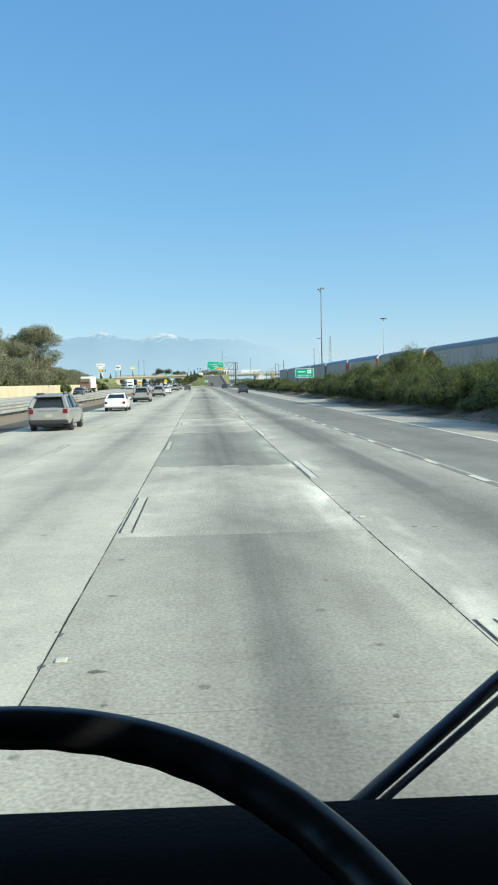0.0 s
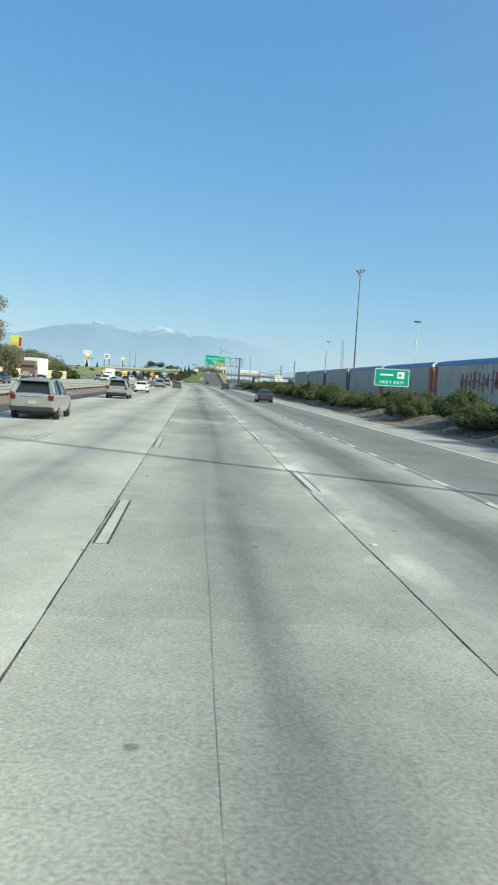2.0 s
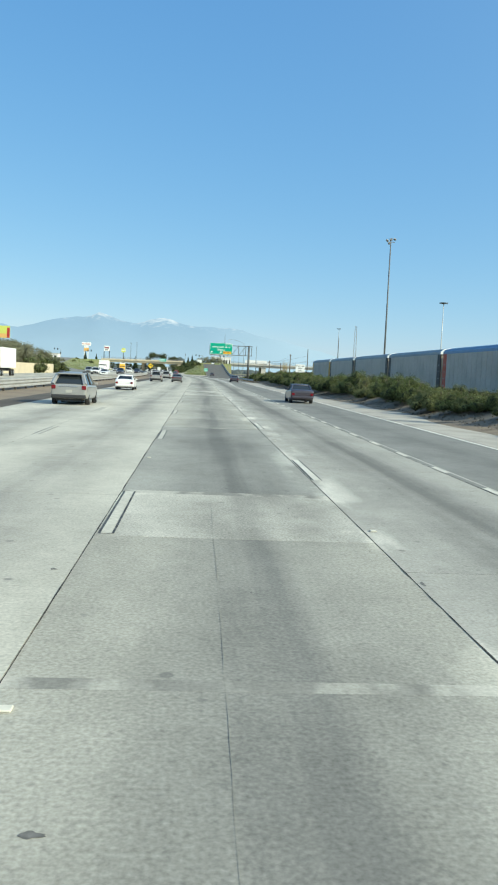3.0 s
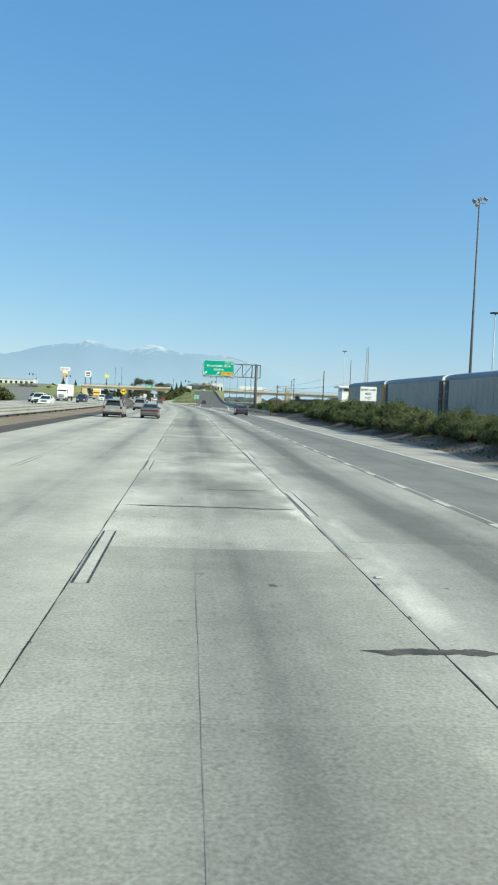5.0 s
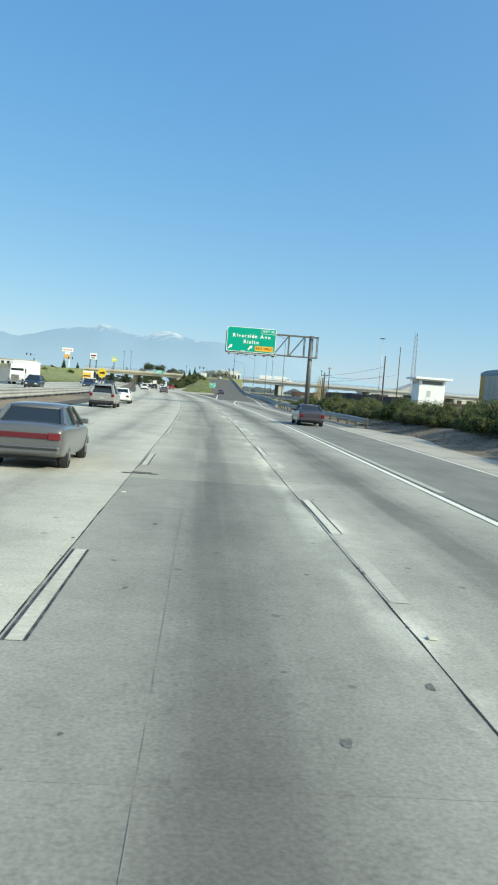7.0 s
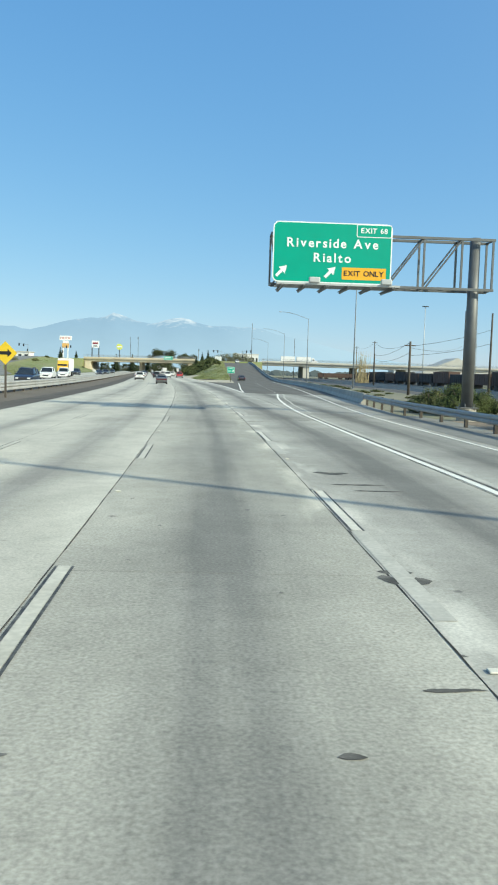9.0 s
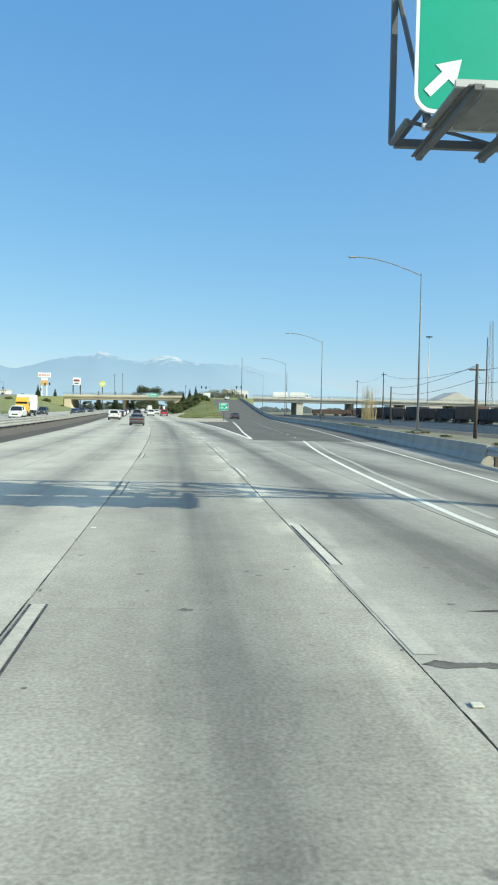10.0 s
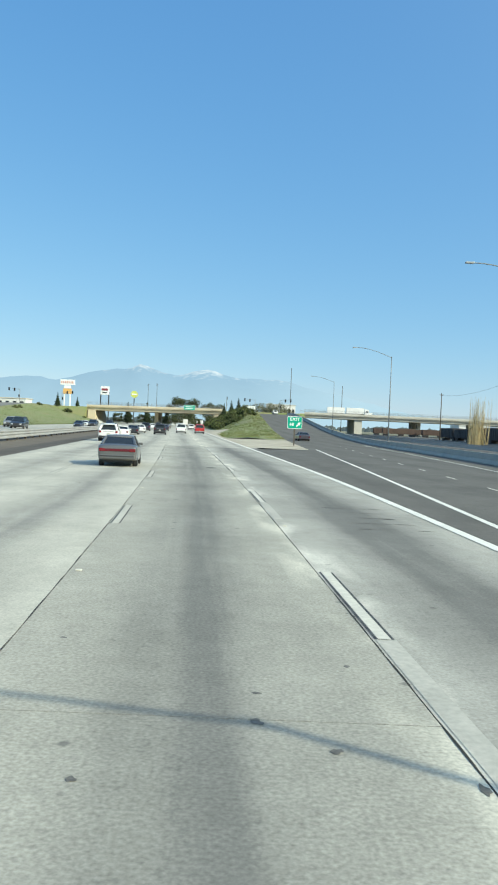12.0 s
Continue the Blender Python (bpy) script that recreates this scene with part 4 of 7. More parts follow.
def car_carrier(y, kind):
    """Covered rail carrier 27 m long: panelled sides, rounded roof, end doors, trucks."""
    side, roofm, endm, tag = kind
    L, W = 26.2, 1.55
    o = tagged(empty("rail_carrier", pose(29.6, y, 0.15)), "tall covered rail car carrier with corrugated metal sides", "rail car", "freight train")
    part("underframe", boxed(-W + 0.1, 0.2, 0.75, W - 0.1, L - 0.2, 1.15), M_TRIM, o)
    part("core", boxed(-W + 0.02, 0.15, 1.1, W - 0.02, L - 0.15, 5.3), side, o)
    n = 16
    me = None
    for i in range(n):
        for s in (-1, 1):
            if me is None:
                q = part("side_panel", boxed(-0.04, 0.03, 0, 0.04, (L - 2.6) / n - 0.03, 4.1, 0.015), side, o)
                me = q.data
            else:
                q = new("side_panel", me)
                q.parent = o
            q.location = (s * W, 1.3 + i * (L - 2.6) / n, 1.12)
    for s in (-1, 1):
        for yy in (0.0, L - 1.25):
            part("end_panel", boxed(s * W - 0.05, yy, 1.1, s * W + 0.05, yy + 1.2, 5.25), endm, o)
            for k in range(4):
                part("ladder_rung", boxed(s * W + s * 0.05 - 0.03, yy + 0.2, 1.5 + k * 0.8, s * W + s * 0.05 + 0.03, yy + 0.9, 1.56 + k * 0.8), M_STEEL, o)
    prof = [(-W - 0.06, 5.2), (-W - 0.03, 5.5), (-W * 0.8, 5.78), (-W * 0.4, 5.93), (0, 5.97), (W * 0.4, 5.93), (W * 0.8, 5.78), (W + 0.03, 5.5), (W + 0.06, 5.2)]
    part("roof", loft(bmesh.new(), [[(a, yy, b) for a, b in prof] for yy in (0.0, L)]), roofm, o)
    for yy in (-0.02, L - 0.1):
        part("roof_cap", loft(bmesh.new(), [[(a * 1.01, q, b + 0.03) for a, b in prof] for q in (yy, yy + 0.14)]), M_SIGNW, o)
    if tag:
        bm = bmesh.new()
        rnd = random.Random(int(y))
        for i in range(11):
            a = 3 + i * 1.25
            box(bm, -W - 0.055, a, 2.3 + rnd.random() * 0.5, -W - 0.045, a + 0.35 + rnd.random() * 0.5, 4.2 + rnd.random() * 0.5)
            box(bm, -W - 0.055, a, 3.0 + rnd.random() * 0.7, -W - 0.045, a + 1.0, 3.3 + rnd.random() * 0.5)
        part("painted_scrawl", bm, M_TAG, o, "faded red sprayed marks")
    for yy in (2.2, L - 2.2):
        for dy in (-0.85, 0.85):
            for s in (-1, 1):
                part("wheel", tubed((s * 0.68, yy + dy, 0.45), (s * 0.82, yy + dy, 0.45), 0.42, None, 14), M_TRIM, o)
        part("truck_frame", boxed(-0.95, yy - 1.3, 0.35, 0.95, yy + 1.3, 0.6), M_TRIM, o)
    part("coupler", boxed(-0.12, -0.45, 0.75, 0.12, 0.2, 1.0), M_TRIM, o)
    return o


kinds = [(M_CARSIDE[1], M_ROOFS[0], M_ENDS[0], False), (M_CARSIDE[0], M_ROOFS[0], M_ENDS[1], False), (M_CARSIDE[1], M_ROOFS[1], M_ENDS[0], True),
         (M_CARSIDE[0], M_ROOFS[1], M_ENDS[0], False), (M_CARSIDE[0], M_ROOFS[0], M_ENDS[2], False)]
made = {}
for i, y in enumerate([32.5 + 27.2 * k - 27.2 for k in range(10)]):
    k = (1, 2, 0, 1, 2, 3, 4, 4, 4, 1)[i]
    if k in made:
        copy_thing(made[k], pose(29.6, y, 0.15))
    else:
        made[k] = car_carrier(y, kinds[k])
for i, x in enumerate((29.6 - 0.75, 29.6 + 0.75)):
    tagged(part("rail", boxed(x - 0.04, -60, 0.1, x + 0.04, 800, 0.3), M_STEEL), "steel rail of the freight track", "rail", kind="structure")

shed = tagged(empty("guard_tower", pose(41.5, 343, -0.1)), "white two-storey yard tower with flat overhanging roof", "building")
part("wall", boxed(-2.4, -2.6, 0, 2.4, 2.6, 6.6), M_SIGNW, shed)
part("roof", boxed(-3.4, -3.6, 6.6, 3.4, 3.6, 7.0, 0.05), M_SIGNW, shed)
for s, a in ((-1, 0), (1, 1)):
    part("window", boxed(-1.9, s * 2.6 - 0.03, 5.75, 1.9, s * 2.6 + 0.03, 6.4), M_GLASS, shed)
    part("vent", boxed(-0.9, s * 2.6 - 0.04, 3.4, -0.2, s * 2.6 + 0.04, 4.6, 0.01), M_POLE, shed)
part("window", boxed(-2.43, -2.1, 5.75, -2.37, 2.1, 6.4), M_GLASS, shed)
part("door", boxed(-2.44, -0.5, 0.1, -2.38, 0.5, 2.1), M_TRIM, shed)

# freight containers and stored wagons further off
rnd = random.Random(4)
cols = [M_CONTAINER, mat("wagon_brown", (0.085, 0.055, 0.043), 0.8, vary=0.4, scale=0.4), mat("wagon_black", (0.03, 0.03, 0.035), 0.7, vary=0.4, scale=0.4), mat("wagon_rust", (0.075, 0.047, 0.038), 0.8, vary=0.4, scale=0.4), mat("wagon_grey", (0.12, 0.115, 0.11), 0.7, vary=0.3, scale=0.4)]


def wagon(x, y, h, L, m, turn=0):
    o = tagged(empty("freight_wagon", pose(x, y, 0, 0, 0, turn)), "rusty freight wagon standing in the rail yard", "rail car", "yard wagons")
    part("body", boxed(-1.45, 0, 1.0, 1.45, L, h, 0.06), m, o)
    for i in range(int(L / 1.6)):
        part("rib", boxed(-1.52, 0.4 + i * 1.6, 1.0, 1.52, 0.52 + i * 1.6, h - 0.1), m, o)
    for yy in (1.6, L - 1.6):
        part("truck", boxed(-1.0, yy - 1.2, 0.0, 1.0, yy + 1.2, 0.95, 0.1), M_TRIM, o)
    return o


for i in range(13):
    wagon(58.5, 392 + i * 15.4, 3.3 + rnd.random() * 0.8, 14.5, cols[rnd.randrange(4)])
for i in range(12):
    wagon(80, 470 + i * 16.4, 3.3 + rnd.random() * 0.9, 15.5, cols[rnd.randrange(4)])
yard_bed = loft(bmesh.new(), [[(x, y, z) for x, z in ((33.9, -0.2), (34.6, -0.06), (40, -0.05), (52, -0.06), (66, -0.05), (84, -0.06), (85, -0.2))] for y in (330, 460, 600, 733)])
tagged(part("yard_bed", yard_bed, M_BALLAST), "dark oily ballast of the rail yard", "track bed", kind="structure")
for x in (36, 37.5, 42, 43.5, 48, 49.5, 57.75, 59.25, 79.25, 80.75):
    tagged(part("rail", boxed(x - 0.05, 330, -0.06, x + 0.05, 733, 0.14), M_STEEL), "steel rail in the yard", "rail", kind="structure")


for i in range(14):
    if i < 2:
        low = wagon(74 + i * 17, 706 - i * 4, 3.4, 15.0, cols[(1, 3)[i]], 90)
        low_wagons = [low] if i == 0 else low_wagons + [low]
    else:
        copy_thing(low_wagons[i % 2], pose(74 + (i % 7) * 19.5, 702 + (i // 7) * 26 + (i % 3) * 3, 0, 0, 0, 90))


# ---- overpass ----
BY = 745.0
BX = bend(BY)
PIER_X = 51.6


def overpass(name, x0, x1, z0, z1, piers, label, y=BY, back=9.0, material=M_BRIDGE):
    """Box-girder bridge with parapets and a rail; z is the road level at both ends."""
    o = tagged(empty(name, pose(0, y, 0)), label, "bridge", kind="structure")
    zz = lambda x: z0 + (z1 - z0) * (x - x0) / (x1 - x0)
    k = 12
    xs = [x0 + (x1 - x0) * i / k for i in range(k + 1)]
    part("deck", loft(bmesh.new(), [[(x, -9, zz(x) - 0.35), (x, -9, zz(x)), (x, back, zz(x)), (x, back, zz(x) - 0.35)] for x in xs]), material, o)
    part("girder", loft(bmesh.new(), [[(x, -7.9, zz(x) - 1.75), (x, -8.2, zz(x) - 0.35), (x, back - 0.8, zz(x) - 0.35), (x, back - 1.1, zz(x) - 1.75)] for x in xs]), material, o, "shaded concrete box girder")
    for e in (-9.0, back):
        part("parapet", loft(bmesh.new(), [[(x, e - 0.15, zz(x)), (x, e - 0.15, zz(x) + 0.85), (x, e + 0.15, zz(x) + 0.85), (x, e + 0.15, zz(x))] for x in xs]), material, o)
        bm = bmesh.new()
        for h in (1.25, 1.7, 2.15):
            tube(bm, (x0, e, zz(x0) + h), (x1, e, zz(x1) + h), 0.045, None, 6)
        for i in range(int((x1 - x0) / 2.4) + 1):
            x = x0 + i * 2.4
            tube(bm, (x, e, zz(x) + 0.8), (x, e, zz(x) + 2.15), 0.05, None, 5)
        part("hand_rail", bm, M_STEEL, o)
    for x in piers:
        for yy in ((-4, 4) if back < 10 else (2, 8, 14, 20)):
            part("pier", boxed(x - 0.9, yy - 1.2, -0.2, x + 0.9, yy + 1.2, zz(x) - 1.7, 0.15), material, o)
    return o


overpass("overpass_main", BX - 44, BX + 22.5, 8.1, 8.7, (BX - 11.2,), "tan concrete overpass crossing the freeway", back=23.0)
overpass("overpass_yard", 26, 190, 8.9, 8.3, (84, 114, 144, 174), "long pale grey concrete bridge over the rail yard", back=23.0, material=M_GREYBRIDGE)
yard_pier = tagged(empty("pier_wall", pose(0, BY, 0)), "broad concrete pier below the yard bridge", "bridge pier", kind="structure")
part("wall", boxed(PIER_X - 0.9, -6.9, -0.2, PIER_X + 2.9, 20.5, 7.1, 0.1), M_GREYBRIDGE, yard_pier)
part_ab = tagged(empty("abutment"), "sloping concrete abutment below the overpass", "abutment", kind="structure")
part("slope", prism(bmesh.new(), [(BX - 48, -0.1), (BX - 38.6, -0.1), (BX - 40.4, 6.35), (BX - 48, 6.35)], BY - 7, BY + 22, "Y"), M_BRIDGE, part_ab)
for xa, xb in ((BX - 43.5, BX - 39.8), (BX + 17.6, BX + 21.5)):
    part("wing_wall", boxed(xa, BY - 8.6, -0.1, xb, BY - 7.05, 6.3, 0.05), M_BRIDGE, part_ab)
part("slope", prism(bmesh.new(), [(BX + 27, -0.1), (BX + 16.4, -0.1), (BX + 18.2, 6.9), (BX + 27, 6.9)], BY - 7, BY + 22, "Y"), M_BRIDGE, part_ab)
for k, ya in enumerate((700, 712, 724)):
    bm = bmesh.new()
    loft(bm, [[at_road(u, y, z) for u, z in ((-34.4, 0.3), (-36.2 - 2.4 * f, 0.75 + 1.5 * f), (-36.2 - 2.4 * f, 0.2), (-34.4, 0.05))] for y, f in ((ya - 10, k / 3), (ya + 1.2, (k + 1) / 3))])
    part("slope_paving", bm, M_PAVING, part_ab, "pale concrete slope paving")
bm = bmesh.new()
loft(bm, [[(x, BY - 9.5 + a, z) for a, z in ((-9, -0.2), (0, zt), (33, zt), (42, -0.2))] for x, zt in ((-420, 0.5), (-300, 4), (-200, 7.2), (BX - 44, 7.95))])
tagged(part("crossroad_bank_left", bm, M_GRASS), "grassy approach bank of the crossing road", "embankment", kind="structure")
bm = bmesh.new()
loft(bm, [[(x, BY - 9.5 + a, z) for a, z in ((-6, -0.2), (0, zt), (33, zt), (40, -0.2))] for x, zt in ((BX + 22.5, 8.55), (26, 8.8))])
tagged(part("crossroad_bank_middle", bm, M_GRASS), "fill below the crossing road between both bridges", "embankment", kind="structure")


# ---- vegetation ----
def leaf_cloud(name, blobs, count, size, material, seed, parent=None, droop=0.0, shell=False):
    """Thousands of small leaf blades scattered through lumpy blobs (x, y, z, rx, ry, rz)."""
    g = np.random.default_rng(seed)
    vol = np.array([b[3] * b[4] * b[5] for b in blobs])
    pick = g.choice(len(blobs), count, p=vol / vol.sum())
    B = np.array(blobs)[pick]
    d = g.normal(size=(count, 3))
    d /= np.linalg.norm(d, axis=1)[:, None]
    r = g.random(count) ** 0.3 if shell else g.random(count) ** 0.45
    c = B[:, :3] + d * r[:, None] * B[:, 3:] * (0.86 + 0.3 * g.random((count, 1)) ** 2)
    c[:, 2] = np.maximum(c[:, 2], 0.03)
    a = g.normal(size=(count, 3))
    a[:, 2] = a[:, 2] * 0.7 - droop
    a /= np.linalg.norm(a, axis=1)[:, None]
    face = d + 0.5 * g.normal(size=(count, 3)) if shell else g.normal(size=(count, 3))
    if shell:
        a = np.cross(face, a)
        a /= np.linalg.norm(a, axis=1)[:, None] + 1e-9
    b = np.cross(a, face)
    b /= np.linalg.norm(b, axis=1)[:, None] + 1e-9
    s = size * (0.6 + 0.8 * g.random((count, 1)))
    v = np.stack([c - a * s, c + b * s * 0.55, c + a * s * 0.9 - b * s * 0.35], 1).reshape(-1, 3)
    f = np.arange(count * 3).reshape(-1, 3)
    me = bpy.data.meshes.new(name)
    me.from_pydata(v.tolist(), [], f.tolist())
    me.materials.append(material)
    ob = new(name, me)
    ob.parent = parent
    return ob


def shrub(seed, h, w, material, n=17000, leaf=0.047):
    g = random.Random(seed)
    o = tagged(empty("shrub"), "dense grey-green roadside shrub on dusty ground", "shrub", "roadside shrubs")
    blobs = []
    for i in range(7):
        a = i * 0.9 + g.uniform(-0.3, 0.3)
        hh = h * g.uniform(0.4, 0.6)
        blobs.append((math.cos(a) * w * 0.72, math.sin(a) * w * 0.72, hh * 0.45, w * 0.3, w * 0.3, hh * 0.5))
    for i in range(13):
        a, q = g.random() * 6.28, g.random() ** 0.6
        bx, by = math.cos(a) * w * 0.62 * q, math.sin(a) * w * 0.62 * q
        hh = h * (0.62 + 0.38 * g.random()) * (1 - 0.35 * q)
        blobs.append((bx, by, hh * 0.55, w * (0.2 + 0.2 * g.random()), w * (0.2 + 0.2 * g.random()), hh * 0.5))
    leaf_cloud("foliage", blobs, n, leaf, material, seed, o, 0.0, True)
    # dark lumps inside the leaves, painted shade that shows through the gaps
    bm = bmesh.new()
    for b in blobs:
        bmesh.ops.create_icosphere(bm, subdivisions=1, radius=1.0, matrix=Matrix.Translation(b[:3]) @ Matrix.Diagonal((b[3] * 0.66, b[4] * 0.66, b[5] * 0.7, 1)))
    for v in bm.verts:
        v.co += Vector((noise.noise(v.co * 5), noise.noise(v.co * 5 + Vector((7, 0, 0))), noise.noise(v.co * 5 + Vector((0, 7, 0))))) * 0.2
    part("shade_core", bm, M_INNER, o, smooth=True)
    bm = bmesh.new()
    for i in range(7):
        a = g.random() * 6.28
        tube(bm, (0.1 * math.cos(a), 0.1 * math.sin(a), -0.2), (w * 0.5 * math.cos(a), w * 0.5 * math.sin(a), h * 0.65), 0.05, 0.015, 5)
    part("stem", bm, M_BARK, o)
    return o


def tree(seed, h, spread, material, label, n=5200, leaf=0.26, trunk_part=0.45, droop=0.6):
    g = random.Random(seed)
    o = tagged(empty("tree"), label, "tree", "trees beyond the wall")
    bm = bmesh.new()
    blobs = []
    top = Vector((g.uniform(-0.5, 0.5), g.uniform(-0.5, 0.5), h * trunk_part))
    tube(bm, (0, 0, -0.3), top, h * 0.022 + 0.08, h * 0.014 + 0.05, 8)
    for i in range(15):
        a = g.random() * 6.28
        up = g.uniform(trunk_part + 0.04, 0.97)
        rad = spread * g.uniform(0.25, 0.75) * (1.15 - abs(up - 0.6))
        e = Vector((math.cos(a) * rad, math.sin(a) * rad, h * up * 0.93))
        st = top * g.uniform(0.75, 1.0)
        mid = st.lerp(e, 0.5) + Vector((0, 0, h * 0.03))
        tube(bm, st, mid, h * 0.011 + 0.03, h * 0.006 + 0.02, 6)
        tube(bm, mid, e, h * 0.006 + 0.02, 0.02, 5)
        for j in range(2):
            q = spread * g.uniform(0.2, 0.38)
            blobs.append((e.x + g.uniform(-q, q) * 0.8, e.y + g.uniform(-q, q) * 0.8, e.z + g.uniform(-q, q) * 0.5, q, q, q * g.uniform(0.6, 1.0)))
    part("trunk", bm, M_BARK, o, smooth=True)
    leaf_cloud("crown", blobs, n, leaf, material, seed, o, droop)
    return o


def conifer(seed, h, r):
    o = tagged(empty("conifer"), "dark narrow conifer near the overpass", "tree", "conifers")
    part("trunk", tubed((0, 0, -0.2), (0, 0, h * 0.9), 0.18, 0.03, 6), M_BARK, o)
    blobs = [(0, 0, h * (0.15 + 0.8 * i / 8), r * (1.05 - i / 8.3), r * (1.05 - i / 8.3), h * 0.09) for i in range(9)]
    leaf_cloud("foliage", blobs, 1400, 0.28, M_LEAFS[3], seed, o, 0.3)
    return o


rnd = random.Random(12)
protos = [shrub(20 + i, (2.0, 1.7, 2.4, 1.5)[i], (1.9, 1.6, 2.1, 1.7)[i], M_LEAFS[i % 2]) for i in range(4)]
big_protos = [shrub(60 + i, (3.5, 3.0)[i], (3.2, 2.8)[i], M_LEAFS[0], 46000, 0.048) for i in range(2)]
spots = []
y = 14.0
while y < 292:
    for row in range(2):
        gap = (66 < y < 74) or (106 < y < 110 and row == 0) or (92 < y < 98)
        if rnd.random() < (0.2 if gap else (0.95, 0.85)[row]):
            big = 1.12 if y < 62 else (1.15 if y < 100 else (1.0 if y < 190 else 1.1))
            u = 14.7 + row * 2.7 + rnd.uniform(-0.7, 0.7) + (1.2 if y > 225 else 0)
            spots.append((u, y + rnd.uniform(-1, 1), big * rnd.uniform(0.65, 1.2)))
    y += 2.5 if y > 62 else 3.2
big_used, used = 0, [False] * 4
for i, (u, y, s) in enumerate(spots):
    k = rnd.randrange(4)
    m = pose(u, y, bank_z(u, y) - 0.08, 0, 0, rnd.uniform(0, 360)) @ Matrix.Diagonal((s, s, s * rnd.uniform(0.85, 1.1), 1))
    if y < 64 and k < 3:
        q = copy_thing(big_protos[k % 2], pose(0, 0, 0)) if big_used > 1 else big_protos[big_used]
        big_used += 1
        q.matrix_basis = m
    elif not used[k]:
        protos[k].matrix_world = m
        used[k] = True
    else:
        q = copy_thing(protos[k], pose(0, 0, 0))
        q.matrix_basis = m
# low scrub by the ramp and the yard, with coarser foliage
fine_protos = protos
protos = [shrub(40 + i, (2.0, 1.7, 2.4, 1.5)[i], (1.9, 1.6, 2.1, 1.7)[i], M_LEAFS[i % 2], 2600, 0.11) for i in range(4)]
for i in range(26):
    q = copy_thing(protos[3], pose(0, 0, 0)) if i else protos[3]
    s = rnd.uniform(0.35, 0.8)
    q.matrix_basis = pose(rnd.uniform(18, 25), rnd.uniform(296, 470), -0.08, 0, 0, rnd.uniform(0, 360)) @ Matrix.Diagonal((s, s, s * 0.45, 1))
for i in range(46):
    q = copy_thing(protos[i % 3], pose(0, 0, 0)) if i > 2 else protos[i]
    yy = rnd.uniform(600, 738)
    e = bank_ramp(yy)
    t = rnd.uniform(0.15, 1.9)
    k = int(t)
    u, z = e[k][0] + (e[k + 1][0] - e[k][0]) * (t - k), e[k][1] + (e[k + 1][1] - e[k][1]) * (t - k)
    s = rnd.uniform(0.9, 2.0)
    q.matrix_basis = Matrix.Translation(at_road(u, yy, z - 0.2)) @ Matrix.Diagonal((s, s, s, 1))

for u, yy, s in ((13.7, 307, 1.15), (14.9, 303.5, 1.2), (15.9, 309, 1.1), (13.8, 289.5, 1.1), (15.6, 292.5, 1.2), (17.6, 291, 1.25), (15.0, 286, 1.15), (19.5, 294, 1.2)):
    q = copy_thing(fine_protos[int(yy) % 3], pose(0, 0, 0))
    q.matrix_basis = pose(u, yy, -0.1, 0, 0, yy * 7) @ Matrix.Diagonal((s, s, s, 1))



def tufts(name, edges, y0, y1, count, seed, label, material=None, category="grass", size=1.0):
    """Rough grass and weeds standing on a bank."""
    g = random.Random(seed)
    vs, fs = [], []
    for i in range(count):
        y = g.uniform(y0, y1)
        e = edges(y)
        t = g.uniform(0.02, len(e) - 1.02)
        k = int(t)
        p = at_road(e[k][0] + (e[k + 1][0] - e[k][0]) * (t - k), y, e[k][1] + (e[k + 1][1] - e[k][1]) * (t - k))
        h = g.uniform(0.05, 0.22) * (1.7 if noise.noise(p * 0.12) > 0.25 else 1.0)
        for j in range(3):
            a = g.random() * 6.28
            d = Vector((math.cos(a), math.sin(a), 0)) * g.uniform(0.1, 0.35) * size
            n0 = len(vs)
            vs += [p - d * 0.6, p + d * 0.6, p + Vector((g.uniform(-0.3, 0.3) * size, g.uniform(-0.3, 0.3) * size, h * size))]
            fs.append((n0, n0 + 1, n0 + 2))
    me = bpy.data.meshes.new(name)
    me.from_pydata([tuple(v) for v in vs], [], fs)
    me.materials.append(material or M_TUFT)
    return tagged(new(name, me), label, category, kind="stuff")


M_TUFT = mat("weed_blades", (0.185, 0.22, 0.085), 0.9, vary=0.4, scale=0.2, fine=3, island=True, bump=0, tint=(0.24, 0.21, 0.1), spec=0.1)
left_bank = lambda y: [(-38 - 26 * ease(y, 430, 600), left_z(y)), (-37.4 - 17 * ease(y, 430, 600), left_z(y) * 0.62 + 0.1), (-35.5, 0.3), (-34.2, 0.22)]
tufts("bank_grass", bank_ramp, 474, 740, 16000, 5, "rough green grass and weeds on the ramp bank", size=0.55)
tufts("bank_grass", left_bank, 434, 740, 16000, 6, "rough green grass on the bank below the overpass", size=0.55)
tufts("bank_litter", lambda y: [(u, bank_z(u, y)) for u in (12.4, 13.2, 14.0, 15.0, 16.5, 18.5)], 10, 285, 9000, 8, "dry leaves and weeds on the dusty bank", M_LITTER, "litter", 0.3)
# scrub and small trees on the far left slope
for i in range(5):
    q = copy_thing(protos[i % 3], pose(0, 0, 0))
    yy = rnd.uniform(640, 735)
    e = left_bank(yy)
    t = rnd.uniform(0.1, 0.9) if i % 3 else rnd.uniform(1.05, 1.6)
    k = int(t)
    u, z = e[k][0] + (e[k + 1][0] - e[k][0]) * (t - k), e[k][1] + (e[k + 1][1] - e[k][1]) * (t - k)
    s = rnd.uniform(0.6, 1.5)
    q.matrix_basis = Matrix.Translation(at_road(u, yy, z - 0.2)) @ Matrix.Diagonal((s, s, s, 1))

